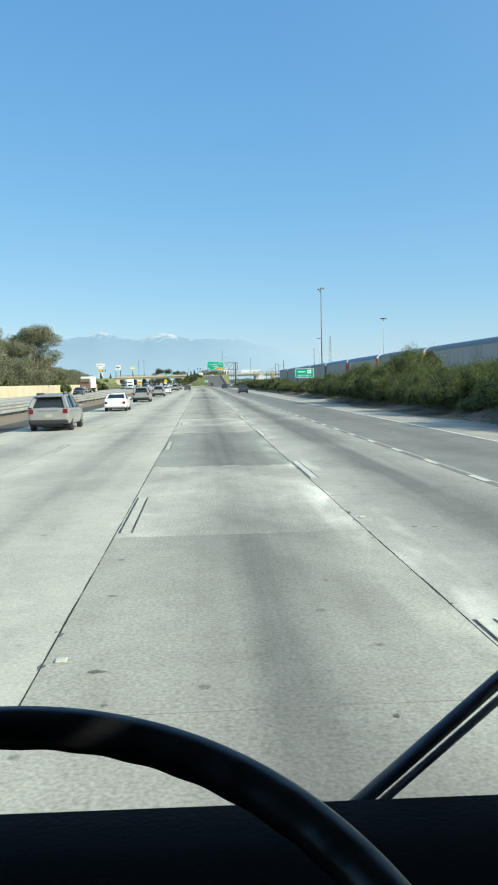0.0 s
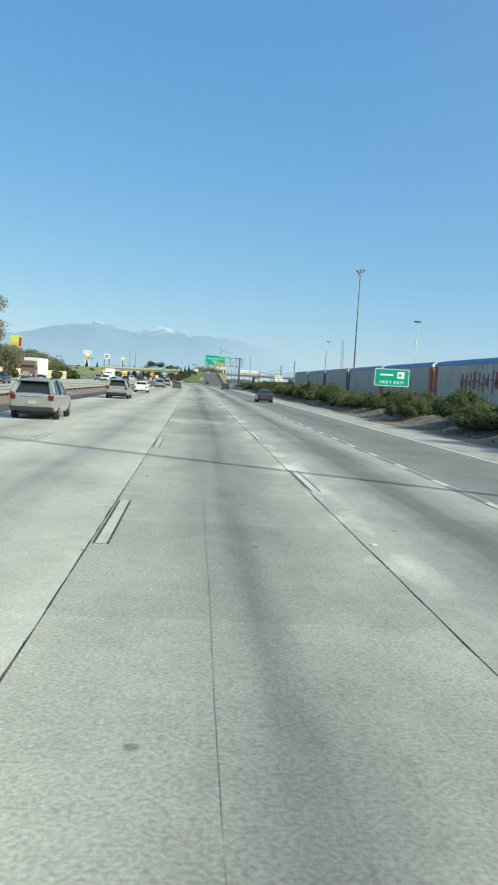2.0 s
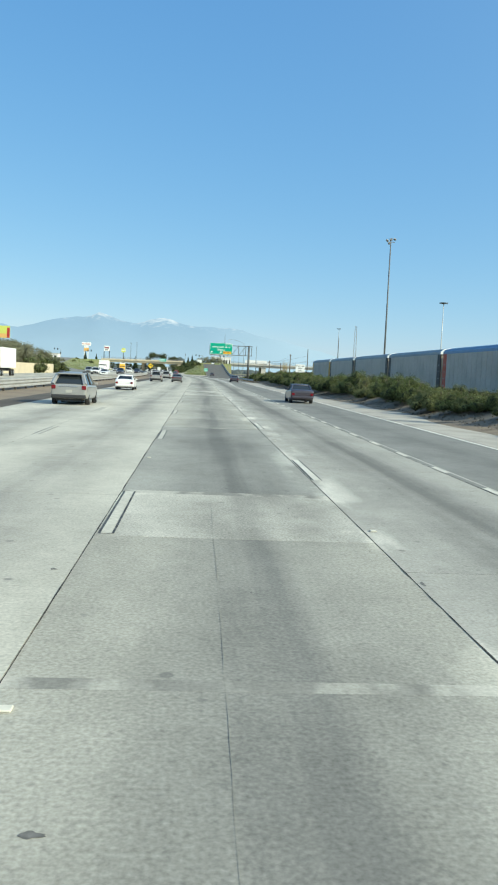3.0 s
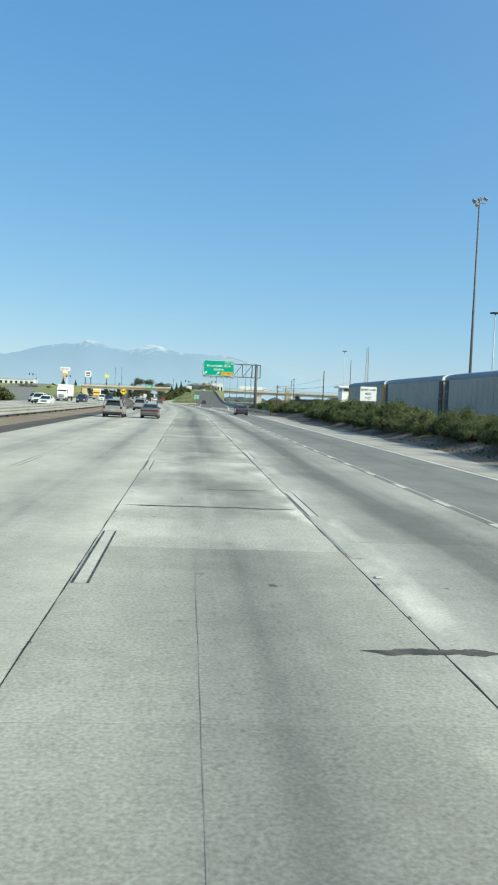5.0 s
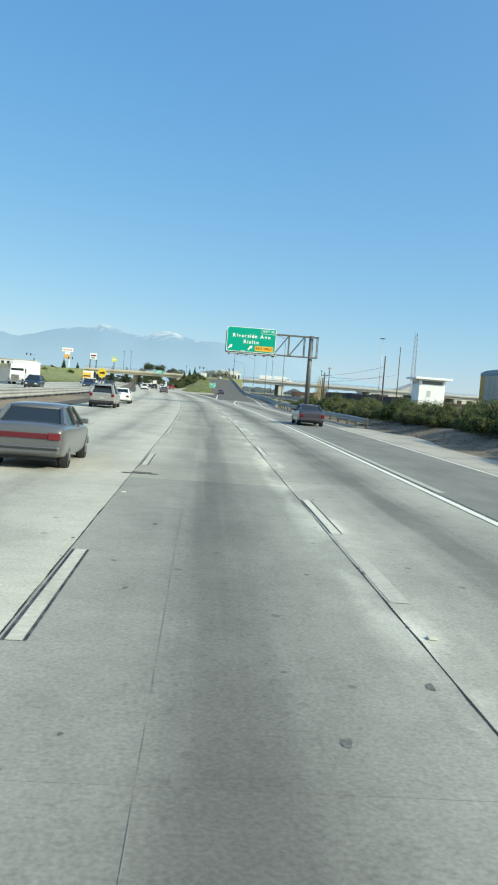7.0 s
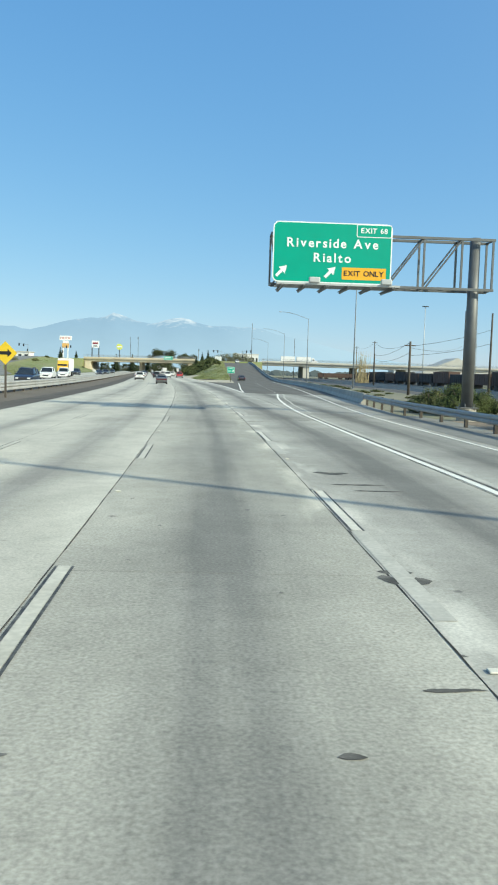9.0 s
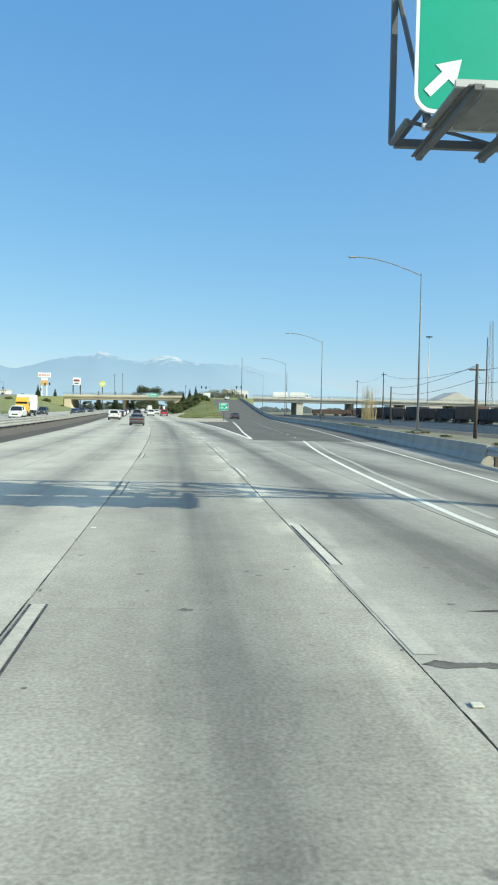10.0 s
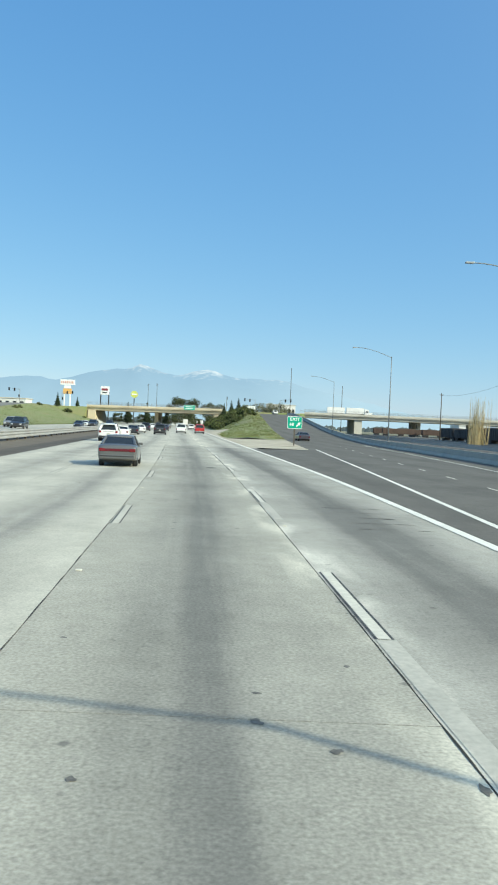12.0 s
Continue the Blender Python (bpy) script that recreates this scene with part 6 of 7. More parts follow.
def car(kind, m, label, colour, category="car", tail_bar=False):
    """A car facing +y with its rear bumper at the origin."""
    sp = SPEC[kind]
    o = tagged(empty(kind if kind != "suv" else "sport_utility_car", m), label, category)
    P_ = colour
    bm = bmesh.new()
    st = [(y, zb - 0.02, zt + 0.015, w + 0.03) for y, zb, zt, w in sp["body"]]
    st = [st[0], (st[0][0] + 0.03, *st[0][1:])] + st[1:-1] + [(st[-1][0] - 0.03, *st[-1][1:]), st[-1]]
    loft(bm, [ring(y, w, zb, zt) for y, zb, zt, w in st])
    body = part("body", bm, P_, o, smooth=True)
    soft_body = body.modifiers.new("round", "SUBSURF")
    soft_body.levels = soft_body.render_levels = 2
    bm = bmesh.new()
    cab = sp["cabin"]
    loft(bm, [[(wb, y, zb), (wb * 0.5 + wt * 0.5, y, (zb + zt) / 2), (wt, y, zt), (-wt, y, zt), (-(wb * 0.5 + wt * 0.5), y, (zb + zt) / 2), (-wb, y, zb)] for y, zb, zt, wb, wt in cab])
    part("window_glass", bm, M_GLASS, o, "dark tinted glass")
    # roof skin and pillars sit proud of the glass
    tops = [c for c in cab[1:-1]]
    bm = bmesh.new()
    loft(bm, [[(wt + 0.03, y, zt - 0.07), (wt + 0.01, y, zt + 0.02), (wt * 0.5, y, zt + 0.05), (-wt * 0.5, y, zt + 0.05), (-wt - 0.01, y, zt + 0.02), (-wt - 0.03, y, zt - 0.07)] for y, zb, zt, wb, wt in tops])
    part("roof", bm, P_, o, smooth=True)
    for s in (-1, 1):
        for i, j, r in ((0, 1, 0.12 if kind == "suv" else 0.065), (-1, -2, 0.04)):
            a, b = cab[i], cab[j]
            bm = bmesh.new()
            tube(bm, (s * a[3], a[0], a[1]), (s * (b[4] + 0.01), b[0], b[2]), r + 0.02, r, 6)
            part("pillar", bm, P_, o)
        mid = cab[3] if len(cab) > 3 else cab[1]
        bm = bmesh.new()
        tube(bm, (s * (mid[3] + 0.012), (cab[2][0] + cab[3][0]) / 2, mid[1]), (s * (mid[4] + 0.015), (cab[2][0] + cab[3][0]) / 2, mid[2]), 0.045, None, 6)
        part("pillar", bm, M_TRIM, o)
        part("mirror", boxed(min(s * (cab[-2][3] + 0.0), s * (cab[-2][3] + 0.2)), cab[-1][0] - 0.5, cab[-1][1] + 0.03, max(s * (cab[-2][3] + 0.0), s * (cab[-2][3] + 0.2)), cab[-1][0] - 0.38, cab[-1][1] + 0.16, 0.03), P_, o)
        w_at = sp["body"][3][3]
        for yy in sp["ax"]:
            arch(o, s * (w_at - 0.03), yy, sp["r"], s)
            wheel(o, s * (w_at - 0.1), yy, sp["r"], s)
        x0, z0, x1, hh = sp["light"][0], sp["light"][2], sp["light"][1], sp["light"][3]
        if tail_bar:
            part("tail_lamp", boxed(min(s * 0.56, s * 0.84), -0.03, 0.7, max(s * 0.56, s * 0.84), 0.14, 0.86, 0.025), M_LAMPRED, o, "bright red tail lamp")
        else:
            part("tail_lamp", boxed(min(s * x0, s * x1), -0.035, z0 - hh * 0.9, max(s * x0, s * x1), 0.14, z0 + hh * 0.9, 0.02), M_LAMPRED, o, "red tail lamp")
        fb = sp["body"][-1]
        part("headlamp", boxed(min(s * 0.45, s * 0.78), sp["L"] - 0.12, fb[2] - 0.2, max(s * 0.45, s * 0.78), sp["L"] + 0.03, fb[2] - 0.03, 0.03), M_LAMPW, o)
        part("door_handle", boxed(s * (w_at + 0.0) - 0.03, 2.2, 0.92, s * (w_at + 0.0) + 0.03, 2.4, 0.96, 0.01), M_CHROME if kind == "suv" else P_, o)
    if tail_bar:
        part("tail_bar", boxed(-0.56, -0.022, 0.715, 0.56, 0.06, 0.84, 0.012), M_LENS, o, "dark red lens strip across the boot")
        part("bumper_strip", boxed(-0.8, -0.085, 0.47, 0.8, 0.0, 0.52, 0.008), M_TRIM, o)
    part("plate", boxed(-0.16, -0.04, sp["plate"] - 0.16, 0.16, 0.0, sp["plate"], 0.005), M_PLATE, o)
    part("rear_bumper", boxed(-sp["body"][1][3] + 0.04, -0.07, 0.36, sp["body"][1][3] - 0.04, 0.22, 0.56, 0.05), M_TRIM if kind == "suv" else (M_CHROME if kind == "pickup" else P_), o)
    part("front_bumper", boxed(-0.85, sp["L"] - 0.2, 0.3, 0.85, sp["L"] + 0.06, 0.52, 0.05), M_TRIM if kind == "suv" else P_, o)
    part("grille", boxed(-0.42, sp["L"] - 0.02, 0.55, 0.42, sp["L"] + 0.04, 0.74, 0.02), M_TRIM, o)
    part("underside", boxed(-0.7, 0.3, 0.2, 0.7, sp["L"] - 0.3, 0.4), M_BLACK, o)
    if kind == "suv":
        part("spoiler", boxed(-0.66, 0.24, 1.65, 0.66, 0.56, 1.72, 0.03), P_, o)
        for s in (-1, 1):
            part("roof_rail", boxed(s * 0.64 - 0.025, 0.8, 1.76, s * 0.64 + 0.025, 2.5, 1.84, 0.01), M_TRIM, o)
        part("trim_bar", boxed(-0.5, -0.03, 0.98, 0.5, 0.02, 1.02, 0.01), M_CHROME, o)
    if kind == "pickup":
        part("bed_liner", boxed(-0.8, 0.15, 1.175, 0.8, 1.85, 1.19), M_BLACK, o)
        part("tailgate_handle", boxed(-0.14, -0.03, 0.98, 0.14, 0.02, 1.06, 0.01), M_TRIM, o)
    return o


M_LENS = mat("lens_strip", (0.1, 0.004, 0.01), 0.25, vary=0.05, bump=0, coat=0.4)
C_SILVER = paint("silver", (0.38, 0.37, 0.35), 0.45)
C_WHITE = paint("white", (0.75, 0.75, 0.74), 0.0)
C_DARK = paint("charcoal", (0.035, 0.037, 0.045), 0.4)
C_NAVY = paint("navy", (0.03, 0.035, 0.06), 0.4)
C_GREY = paint("warm_grey", (0.135, 0.137, 0.138), 0.35)
C_RED = paint("red", (0.42, 0.02, 0.018), 0.1)
C_PLUM = paint("dark_plum", (0.07, 0.06, 0.075), 0.5)
C_BLUE = paint("blue", (0.05, 0.09, 0.22), 0.4)

car("suv", on_road(-8.0, 23.6), "silver sport utility car with black lower bumper in the carpool lane", C_SILVER)
car("sedan", on_road(-7.6, 50), "white sedan with dark rear glass in the carpool lane", C_WHITE)
car("suv", on_road(-7.7, 80), "silver sport utility car with roof rails in the carpool lane", C_SILVER)
car("suv", on_road(-7.7, 118), "silver sport utility car with dark glass in the carpool lane", C_SILVER)
car("sedan", on_road(-7.8, 152), "white sedan with red tail lamps in the carpool lane", C_WHITE)
car("suv", on_road(-7.9, 212), "silver sport utility car with dark lower bumper in the carpool lane", C_SILVER)
car("sedan", on_road(-4.4, 213.0), "grey sedan with a dark red lens strip in the second lane", C_GREY, tail_bar=True)
car("sedan", on_road(-3.6, 382.5), "older grey sedan with a full-width red tail lens", C_GREY, tail_bar=True)
car("suv", on_road(-7.8, 256), "silver sport utility car in the carpool lane by the diamond sign", C_SILVER)
car("sedan", on_road(-7.7, 271), "white sedan in the carpool lane by the diamond sign", C_WHITE)
car("sedan", on_road(7.3, 135), "dark plum sedan with red tail lamps in the exit lane", C_PLUM)
car("sedan", on_road(7.3, 249.6), "dark plum sedan in the exit lane", C_PLUM)
car("pickup", on_road(0.0, 505), "white pickup truck driving ahead", C_WHITE, "pickup truck")
car("pickup", on_road(3.9, 512), "red pickup truck driving ahead", C_RED, "pickup truck")
car("suv", on_road(-7.7, 425), "white sport utility car ahead in the carpool lane", C_WHITE)
car("sedan", on_road(-7.8, 446), "white sedan far ahead in the carpool lane", C_WHITE)
car("suv", on_road(-3.7, 478), "black sport utility car far ahead", C_DARK)
car("sedan", on_road(-3.7, 540), "dark sedan far ahead", C_NAVY)
for u, y, kind, c, lab in ((-7.7, 469, "sedan", C_DARK, "black sedan far ahead in the carpool lane"), (-7.6, 493, "sedan", C_WHITE, "white sedan far ahead in the carpool lane"), (-7.7, 520, "suv", C_NAVY, "navy sport utility car far ahead in the carpool lane"),
                           (-3.8, 600, "sedan", C_SILVER, "silver sedan far ahead by the overpass"), (3.6, 590, "suv", C_WHITE, "white sport utility car far ahead by the overpass"), (-7.7, 640, "suv", C_DARK, "black sport utility car below the overpass")):
    car(kind, on_road(u, y), lab, c)
car("sedan", on_road(-7.6, 570), "white sedan far ahead near the overpass", C_WHITE)
car("suv", on_road(0.1, 620), "silver sport utility car near the overpass", C_SILVER)
car("sedan", on_road(-4.0, 650), "dark sedan near the overpass", C_DARK)
car("sedan", on_road(19, 470, 0.02), "dark sedan climbing the exit ramp", C_PLUM)
car("pickup", on_road((ramp_left(690) + ramp_wall(690)) / 2, 690, ramp_z(690)), "white pickup truck at the top of the ramp", C_WHITE, "pickup truck")
# oncoming traffic
for kind, u, y, c, lab in (("pickup", -21.2, 384, C_WHITE, "white pickup truck driving the other way"), ("pickup", -21.3, 408, C_WHITE, "white pickup truck driving the other way"),
                           ("suv", -17.9, 345, C_NAVY, "dark sport utility car driving the other way"), ("suv", -21.3, 305, C_NAVY, "dark blue sport utility car driving the other way"),
                           ("suv", -24.8, 470, C_DARK, "black sport utility car driving the other way"), ("suv", -28.4, 482, C_SILVER, "silver sport utility car far off, driving the other way"), ("sedan", -21.6, 518, C_NAVY, "dark blue sedan driving the other way"), ("suv", -20.9, 540, C_DARK, "black sport utility car driving the other way near the overpass"),
                           ("sedan", -25.0, 150, C_DARK, "black sedan driving the other way"), ("sedan", -21.1, 255, C_WHITE, "white sedan driving the other way"), ("suv", -24.9, 272, C_WHITE, "white sport utility car driving the other way"),
                           ("suv", -28.5, 290, C_SILVER, "silver sport utility car driving the other way"), ("sedan", -24.9, 560, C_WHITE, "white sedan driving the other way"), ("suv", -21.0, 590, C_DARK, "black sport utility car driving the other way"),
                           ("sedan", -28.4, 620, C_BLUE, "blue sedan driving the other way")):
    car(kind, on_road(u, y, 0.25, math.pi), lab, c, "pickup truck" if kind == "pickup" else "car")


def lorry(m, cab_m, box_m, label, box_len=7.0, trailers=1):
    """A truck facing +y: cab, wheels and one or two box bodies behind it."""
    o = tagged(empty("truck", m), label, "truck")
    part("cab", loft(bmesh.new(), [[(s * w, y, z) for s, w, z in ((1, 1.15, 0.7), (1, 1.2, 1.6), (1, 1.1, zt), (-1, 1.1, zt), (-1, 1.2, 1.6), (-1, 1.15, 0.7))] for y, zt in ((0, 3.5), (1.5, 3.4), (1.9, 2.6), (2.1, 1.75))]), cab_m, o)
    part("hood", boxed(-0.95, 2.0, 0.75, 0.95, 3.5, 1.75, 0.12), cab_m, o)
    part("windscreen", boxed(-1.0, 1.72, 1.85, 1.0, 1.98, 2.65, 0.04), M_GLASS, o)
    part("grille", boxed(-0.6, 3.45, 0.85, 0.6, 3.54, 1.6, 0.02), M_CHROME, o)
    part("bumper", boxed(-1.15, 3.3, 0.4, 1.15, 3.6, 0.75, 0.05), M_CHROME, o)
    for s in (-1, 1):
        part("headlamp", boxed(s * 0.8 - 0.15, 3.42, 0.9, s * 0.8 + 0.15, 3.53, 1.15, 0.03), M_LAMPW, o)
        part("side_window", boxed(s * 1.17 - 0.03, 0.5, 1.9, s * 1.17 + 0.03, 1.6, 2.6), M_GLASS, o)
    y = -0.5
    ax = [2.6, -0.6]
    for t in range(trailers):
        part("cargo_box", boxed(-1.27, y - box_len, 1.15, 1.27, y, 4.0, 0.05), box_m, o)
        part("chassis", boxed(-0.5, y - box_len, 0.7, 0.5, y, 1.15), M_TRIM, o)
        ax += [y - box_len + 1.0, y - box_len + 2.2, y - 1.2]
        y -= box_len + 0.9
    for a in ax:
        for s in (-1, 1):
            wheel(o, s * 1.0, a, 0.5, s, 0.3)
    return o


C_TRUCKY = paint("truck_yellow", (0.75, 0.42, 0.03), 0.0)
C_BOXW = mat("trailer_white", (0.72, 0.72, 0.71), 0.5, vary=0.1, scale=0.4, bump=0)
C_BROWNCAB = paint("brown_cab", (0.16, 0.09, 0.06), 0.1)
lorry(on_road(-29.0, 186, 0.25, math.pi), C_BROWNCAB, C_BOXW, "box truck with white cargo body driving the other way", 9.0)
lorry(on_road(-28.3, 330, 0.25, math.pi), C_WHITE, C_BOXW, "white semi-trailer truck driving the other way", 13.5)
lorry(on_road(-24.5, 434, 0.25, math.pi), C_TRUCKY, C_BOXW, "yellow truck with a white box trailer driving the other way", 10.0)
lorry(on_road(4.0, 800), C_WHITE, C_BOXW, "white box truck driving away beyond the overpass", 8.0)
lorry(Matrix.Translation((56, 741, 8.8)) @ Matrix.Rotation(-math.pi / 2, 4, "Z"), C_WHITE, C_BOXW, "white truck with two trailers on the bridge", 8.6, trailers=2)


# ---- the driver's place, where it stands at the start ----
CABM = look(PATH[0][1], PATH[0][2], PATH[0][3])
M_DASH = mat("black_vinyl", (0.006, 0.0065, 0.0065), 0.85, vary=0.2, scale=6, fine=120, bump=0.15, spec=0.1)
M_WHEEL = mat("worn_black_rim", (0.014, 0.015, 0.018), 0.38, vary=0.25, scale=8, fine=60, bump=0.05)
M_BLADE = mat("wiper_blade", (0.42, 0.4, 0.42), 0.45, 0.2, vary=0.2, scale=8, bump=0.02)
M_WIPER = mat("wiper_steel", (0.13, 0.14, 0.17), 0.45, 0.2, vary=0.2, scale=8, bump=0.02)


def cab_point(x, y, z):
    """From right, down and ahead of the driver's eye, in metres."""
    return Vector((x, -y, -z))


cab = tagged(empty("truck_cab", CABM), "dark box of the truck cab around the driver's place", "truck cab", kind="structure")
M_LINER = mat("grey_headliner", (0.2, 0.19, 0.17), 0.9, vary=0.2, scale=5, fine=60, bump=0.1)
M_ORANGEP = paint("cab_orange", (0.5, 0.16, 0.04), 0.0)


def cab_box(name, x0, x1, y0, y1, z0, z1, m, label=""):
    """A panel of the cab; y runs down from the eye and z ahead of it."""
    return part(name, boxed(x0, -y1, -z1, x1, -y0, -z0, 0.01), m, cab, label)


cab_box("roof", -1.1, 1.35, -0.82, -0.76, -0.9, 1.1, M_LINER, "grey headliner")
cab_box("header", -1.1, 1.35, -0.76, -0.7, 0.98, 1.1, M_BLACK, "black windscreen header")
cab_box("header_edge", -1.1, 1.35, -0.71, -0.69, 1.08, 1.14, M_ORANGEP, "orange painted edge")
# unseen back and sides, added with the roof to shade the dashboard
cab_box("back_shade_wall", -1.1, 1.35, -0.76, 2.15, -0.95, -0.9, M_DASH)
for x in (-1.14, 1.35):
    cab_box("side_shade_wall", x, x + 0.05, 0.35, 2.15, -0.9, 1.0, M_DASH)
    # panel added to block sun, carried further ahead on the right
    cab_box("side_sun_block", x, x + 0.05, -0.76, 0.35, -0.9, 0.1 if x < 0 else 0.8, M_DASH)
    cab_box("screen_pillar", x, x + 0.07, -0.76, 0.46, 0.95, 1.08, M_DASH)
dash = tagged(empty("dashboard", CABM), "black vinyl dashboard and sill under the windscreen", "dashboard")
bm = bmesh.new()
loft(bm, [[cab_point(x, a + (-0.002 - x * 0.04), b) for a, b in ((0.452, 1.0), (0.47, 1.04), (1.2, 1.04), (1.2, 0.62), (0.75, 0.6), (0.5, 0.78), (0.455, 0.9))] for x in (-1.08, -0.6, -0.2, 0.2, 0.6, 1.33)])
part("panel", bm, M_DASH, dash, smooth=True)
bm = bmesh.new()
loft(bm, [[cab_point(x, a, b) for a, b in ((1.15, 0.7), (2.2, 0.75), (2.2, 0.95), (1.15, 1.0))] for x in (-1.08, 1.33)])
part("front_wall", bm, M_DASH, dash)
sw = tagged(empty("steering_wheel", CABM), "large black steering wheel with a ribbed thin rim", "steering wheel")
WC, TILT, WR, RIM_R = Vector((-0.1458, 0.291, 0.2878)), 0.4263, 0.2566, 0.0138
bm = bmesh.new()
rings = []
for i in range(289):
    a = 2 * math.pi * i / 288
    ca, sa = math.cos(a), math.sin(a)
    c = WC + Vector((ca * WR, -math.sin(TILT) * sa * WR, math.cos(TILT) * sa * WR))
    rad = Vector((ca, -math.sin(TILT) * sa, math.cos(TILT) * sa))
    nor = Vector((0, math.cos(TILT), math.sin(TILT)))
    r = []
    for j in range(12):
        b = 2 * math.pi * j / 12
        grip = 1.0 + (0.03 * math.cos(a * 44) if math.cos(b) < 0.2 else 0.0)
        q = c + rad * (RIM_R * grip * math.cos(b)) + nor * (RIM_R * grip * math.sin(b))
        r.append(cab_point(*q))
    rings.append(r)
vs = [[bm.verts.new(p) for p in r] for r in rings[:-1]]
for i in range(288):
    a, b = vs[i], vs[(i + 1) % 288]
    for j in range(12):
        bm.faces.new((a[j], a[(j + 1) % 12], b[(j + 1) % 12], b[j]))
bmesh.ops.recalc_face_normals(bm, faces=bm.faces)
part("rim", bm, M_WHEEL, sw, smooth=True)
for a in (0.15, math.pi - 0.15):
    e = WC + Vector((math.cos(a) * WR, -math.sin(TILT) * math.sin(a) * WR, math.cos(TILT) * math.sin(a) * WR))
    part("spoke", tubed(cab_point(*e), cab_point(WC.x, WC.y + 0.05, WC.z + 0.02), 0.012, 0.02, 8), M_WHEEL, sw)
part("hub", tubed(cab_point(WC.x, WC.y + 0.03, WC.z + 0.02), cab_point(WC.x, WC.y + 0.75, WC.z + 0.36), 0.06, 0.04, 16), M_DASH, sw)
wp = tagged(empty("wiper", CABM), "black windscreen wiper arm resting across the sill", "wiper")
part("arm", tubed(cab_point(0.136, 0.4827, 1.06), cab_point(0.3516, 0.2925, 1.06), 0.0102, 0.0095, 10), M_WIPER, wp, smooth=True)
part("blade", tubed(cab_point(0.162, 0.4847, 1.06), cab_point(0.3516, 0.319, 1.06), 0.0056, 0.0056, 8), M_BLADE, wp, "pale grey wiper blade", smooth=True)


# ---- concrete slabs of the three middle lanes ----
SLAB = 4.88
M_SPALLED = pavement("spalled_joint", (0.46, 0.442, 0.38), (0.24, 0.232, 0.205), band=0.4, blotch=1.6, patch=5.0)
lanes_u = ((-5.70, -1.977), (-1.963, 1.683), (1.697, 5.14))
rnd = random.Random(3)
RECAST = ((5.6, 19.6), (88.0, 104.5), (194.0, 213.0))
STRIPS = (33.1, 46.9, 79.2, 161.5, 171.0, 229.0, 312.0)
PALE = ((-4.0, 5.6), (24.0, 33.5), (84.0, 88.0), (145.0, 166.0), (178.0, 181.0))


def slab_kind(lane, y):
    """The age of a slab's concrete: recast stretches are greyer, ground ones paler."""
    if lane == 0:
        return M_LANE
    if lane == 2:
        return M_SECOND
    if any(a < y < b for a, b in RECAST):
        return M_SLABNEW
    if any(a < y < b for a, b in PALE):
        return M_SLABPALE
    return M_SLAB


for li, (ua, ub) in enumerate(lanes_u):
    cuts, y = [-20.0], -20.0
    forced = sorted([e for r in RECAST + PALE for e in r] + [e - 0.32 for r in RECAST for e in r if e < 200] + [e for s in STRIPS for e in (s, s - 0.2)]) if li == 1 else []
    while y < 420:
        nxt = [f for f in forced if y + 0.1 < f < y + SLAB + 1.2]
        y = nxt[0] if nxt else y + SLAB
        cuts.append(y)
    for y, y_end in zip(cuts, cuts[1:]):
        bm = bmesh.new()
        uvl = bm.loops.layers.uv.new("UVMap")
        y2 = y_end - 0.002
        c = at_road((ua + ub) / 2, (y + y_end) / 2)
        g = 0.006
        top = [(ua, y, 0), (ub, y, 0), (ub, y2, 0), (ua, y2, 0)]
        low = [(ua - g / 2, y - g / 3, -0.02), (ub + g / 2, y - g / 3, -0.02), (ub + g / 2, y2 + g / 3, -0.02), (ua - g / 2, y2 + g / 3, -0.02)]
        dz = rnd.uniform(-0.0015, 0.0015)
        tv = [bm.verts.new(at_road(u, q, z + dz) - c) for u, q, z in top]
        lv = [bm.verts.new(at_road(u, q, z) - c) for u, q, z in low]
        f = bm.faces.new(tv)
        for lp, (u, q, _) in zip(f.loops, top):
            lp[uvl].uv = (u, q)
        for i in range(4):
            bm.faces.new((lv[i], lv[(i + 1) % 4], tv[(i + 1) % 4], tv[i]))
        s = part("slab", bm, M_SPALLED if y_end - y < 0.4 else slab_kind(li, (y + y_end) / 2), road)
        s.location = c


# ---- wear on the lanes: reflectors, cracks, spots and spalled edges ----
mk = None
for u, first in ((-1.83, 5.5), (1.83, 6.15 + 5.5)):
    y = first - 14.63
    while y < 520:
        if mk is None:
            mk = tagged(part("road_reflector", boxed(-0.045, -0.045, 0, 0.045, 0.045, 0.018, 0.008), M_WHITE), "small white raised road reflector", "road reflector", "lane reflectors")
            q = mk
        else:
            q = copy_thing(mk, pose(0, 0, 0))
        q.matrix_basis = Matrix.Translation(at_road(u, y, 0.003))
        y += 14.63


def crack(name, fn, y0, y1, width, seed, material=M_CRACK):
    g = random.Random(seed)
    bm = bmesh.new()
    rows = []
    off = 0.0
    for y in span(y0, y1, 0.35):
        off = off * 0.8 + g.uniform(-0.004, 0.004)
        w = width * g.choice((0.1, 0.4, 0.7, 1.0, 1.3))
        rows.append((bm.verts.new(at_road(fn(y) + off - w, y, 0.0035)), bm.verts.new(at_road(fn(y) + off + w, y, 0.0035))))
    for a, b in zip(rows, rows[1:]):
        bm.faces.new((a[0], a[1], b[1], b[0]))
    return tagged(part(name, bm, material), "thin dark crack running along the concrete lane", "road crack", kind="structure")


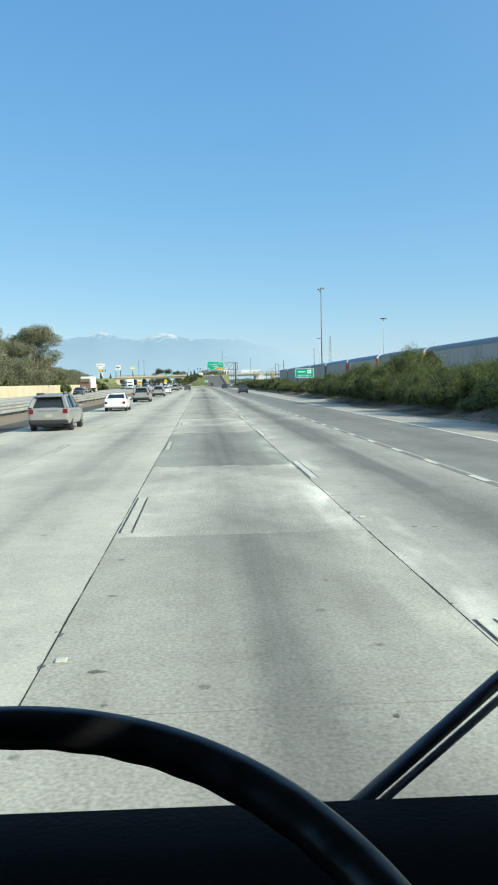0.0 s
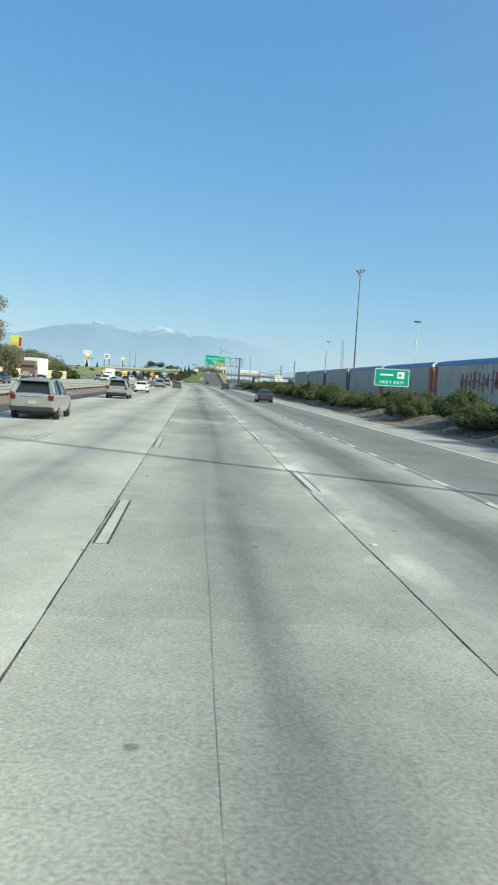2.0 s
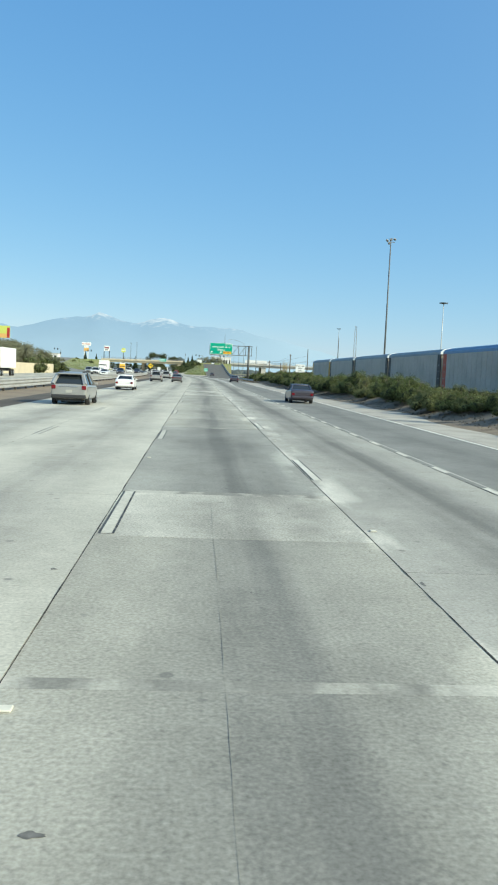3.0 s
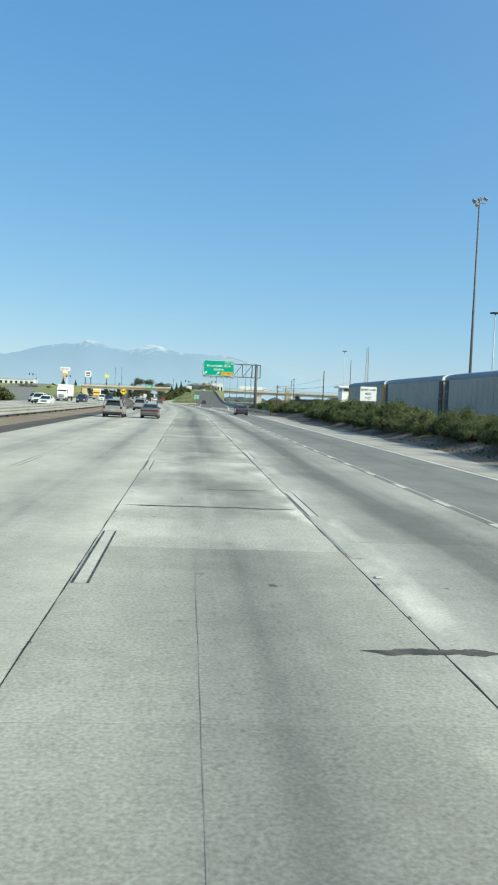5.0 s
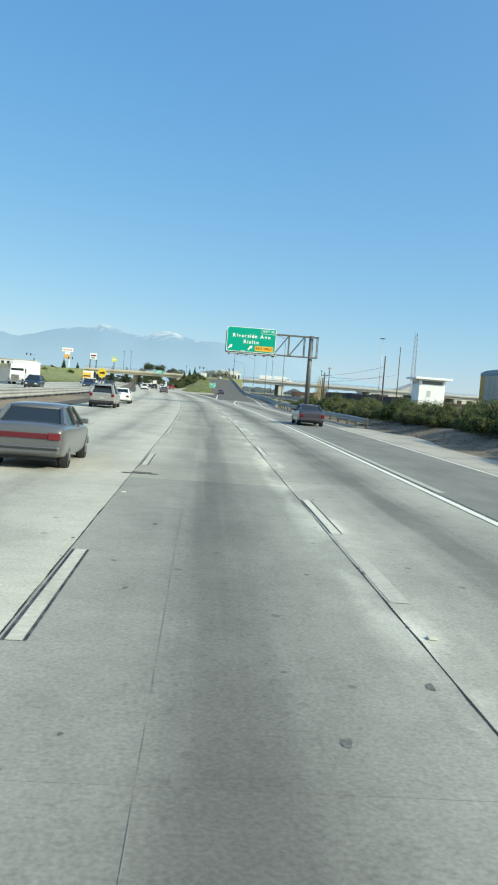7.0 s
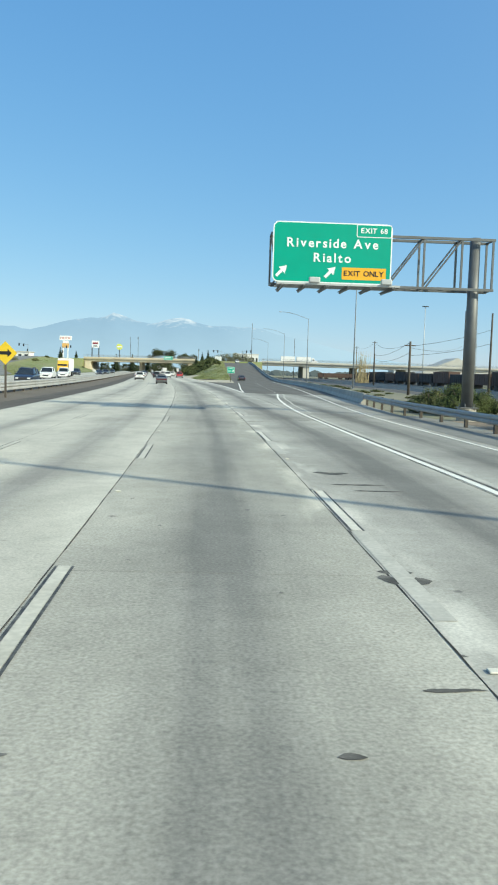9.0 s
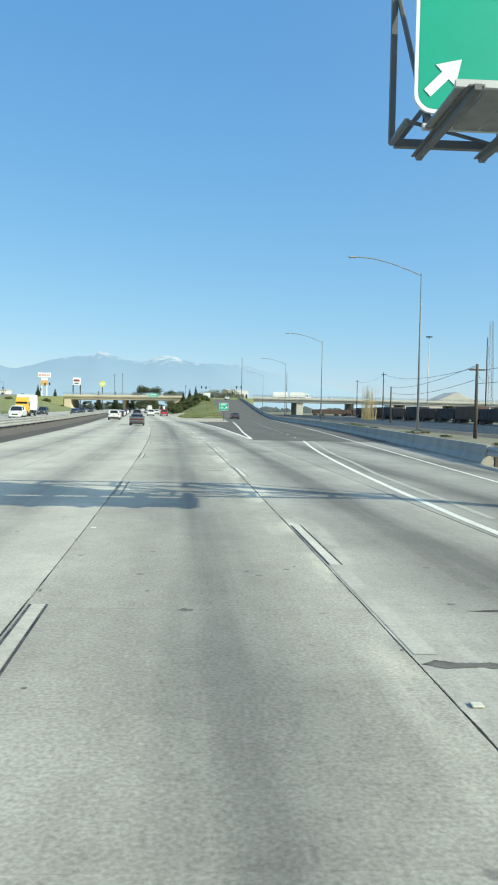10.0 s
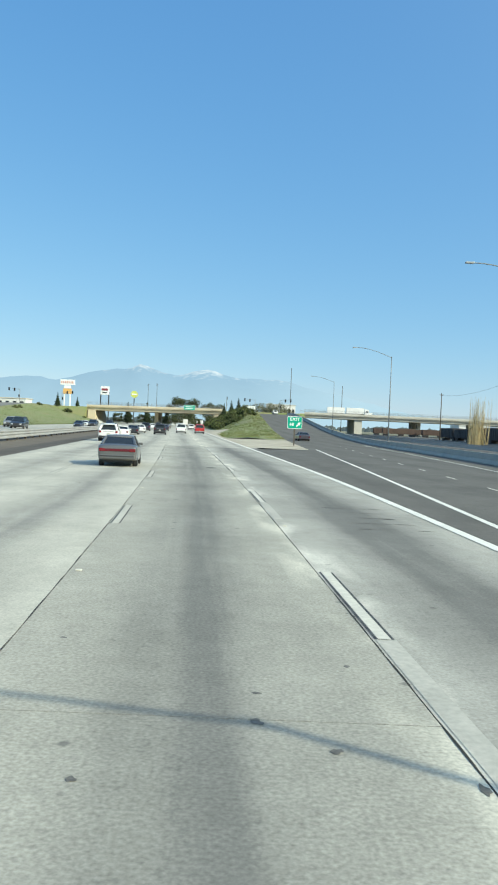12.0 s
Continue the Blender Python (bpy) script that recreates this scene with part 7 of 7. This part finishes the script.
crack("crack_1", lambda y: -0.52 + 0.002 * (y - 40), 12, 88, 0.0022, 1)
crack("crack_2", lambda y: -0.5, 128, 150, 0.0022, 2)
crack("crack_3", lambda y: -0.65, 196, 216, 0.0022, 3)
crack("joint_left", lambda y: -1.97, -20, 420, 0.008, 4, M_JOINT)
crack("joint_right", lambda y: 1.69, -20, 420, 0.009, 5, M_JOINT)
crack("joint_outer", lambda y: 5.15, -20, 341, 0.008, 6, M_JOINT)


def blotch(bm, u, y, r, g, stretch=1.0, z=0.003):
    k = 22
    ph = g.uniform(0, 6)
    c = [bm.verts.new(at_road(u + math.cos(6.283 * i / k) * r * (1 + 0.3 * math.sin(2 * 6.283 * i / k + ph) + g.uniform(-0.16, 0.16)), y + math.sin(6.283 * i / k) * r * stretch * (1 + 0.3 * math.sin(3 * 6.283 * i / k + ph)), z)) for i in range(k)]
    bm.faces.new(c)


M_SPOT = mat("oil_spot", (0.105, 0.1, 0.09), 0.8, vary=0.5, scale=14, tint=(0.19, 0.182, 0.165), bump=0.1)
g = random.Random(17)
bm = bmesh.new()
for i in range(420):
    lane = g.choice((-3.8, 0.0, 0.0, 0.0, 3.4))
    blotch(bm, lane + g.gauss(0, 0.9), g.uniform(-12, 400), abs(g.gauss(0.012, 0.018)) + 0.01, g, g.uniform(0.5, 1.6))
for y in (-9.4, 6.9, 20.3, 31.5, 62.0, 77.3, 98.5, 153, 168.2, 199, 222, 259, 266.4, 279.3, 290, 304, 332):
    blotch(bm, -1.6 + g.uniform(-0.1, 0.25), y, g.uniform(0.03, 0.065), g, 0.6)
for u in (-1.97, 1.69, 1.69):
    for i in range(90):
        blotch(bm, u + g.gauss(0, 0.03), g.uniform(-15, 400), g.uniform(0.008, 0.03), g, g.uniform(0.8, 3.5))
tagged(part("road_stain", bm, M_SPOT), "dark oil spots and tar drips on the lanes", "road stain", kind="stuff")
bm = bmesh.new()


def tar_strip(u0, u1, y0, half, seed):
    """A ragged smear of tar across a lane, thinning at its ends."""
    k = int((u1 - u0) / 0.035)
    edge = []
    for i in range(k + 1):
        u = u0 + (u1 - u0) * i / k
        swell = min(1.0, 6 * i / k + 0.05, 6 * (k - i) / k + 0.05)
        wob = half * 0.9 * noise.noise(Vector((u * 1.7, seed, 3)))
        a = half * swell * (1 + 0.9 * noise.noise(Vector((u * 4.1, seed, 0))) + 0.5 * noise.noise(Vector((u * 15, seed, 7))))
        b = half * swell * (1 + 0.9 * noise.noise(Vector((u * 3.7, seed, 11))) + 0.5 * noise.noise(Vector((u * 17, seed, 5))))
        edge.append((bm.verts.new(at_road(u, y0 + wob - max(a, 0.004), 0.0042)), bm.verts.new(at_road(u, y0 + wob + max(b, 0.004), 0.0042))))
    for p, q in zip(edge, edge[1:]):
        bm.faces.new((p[0], q[0], q[1], p[1]))


for i, (u0, u1, y0, half) in enumerate(((-1.9, 1.65, 149.5, 0.07), (-0.3, 1.3, 152.7, 0.06), (0.95, 2.25, 140.3, 0.075), (-0.4, 1.55, 181.7, 0.08), (2.75, 4.95, 292.4, 0.04), (1.72, 2.55, 290.6, 0.085),
                                        (1.55, 2.12, 263.05, 0.16), (1.6, 2.0, 263.35, 0.07), (2.1, 2.9, 272.3, 0.18), (2.2, 3.3, 270.4, 0.07), (2.5, 3.5, 269.6, 0.05), (1.2, 1.66, 260.0, 0.025), (0.45, 0.62, 259.0, 0.03))):
    tar_strip(u0, u1, y0, half, i * 3.3)
for i in range(12):
    blotch(bm, -2.15 + g.uniform(0, 0.75), 213.9 + g.uniform(-0.15, 0.15), g.uniform(0.06, 0.16), g, 0.7, 0.0064 + i * 0.0001)
    blotch(bm, 0.65 + g.uniform(0, 0.4), 385 + g.uniform(-0.3, 0.3), g.uniform(0.06, 0.16), g, 1.2, 0.0034 + i * 0.0001)
for k in range(5):
    for i in range(6):
        blotch(bm, 3.5 + g.uniform(0, 1.5), 362.8 + k * 1.1 + g.uniform(-0.08, 0.08), g.uniform(0.08, 0.25), g, 0.18, 0.0034 + i * 0.0001)
M_TARPATCH = mat("worn_tar", (0.07, 0.068, 0.062), 0.85, vary=0.5, scale=3, tint=(0.2, 0.19, 0.17), bump=0.1, spec=0.2)
tagged(part("tar_patch", bm, M_TARPATCH), "black tar patches at worn joints", "road wear", kind="stuff")
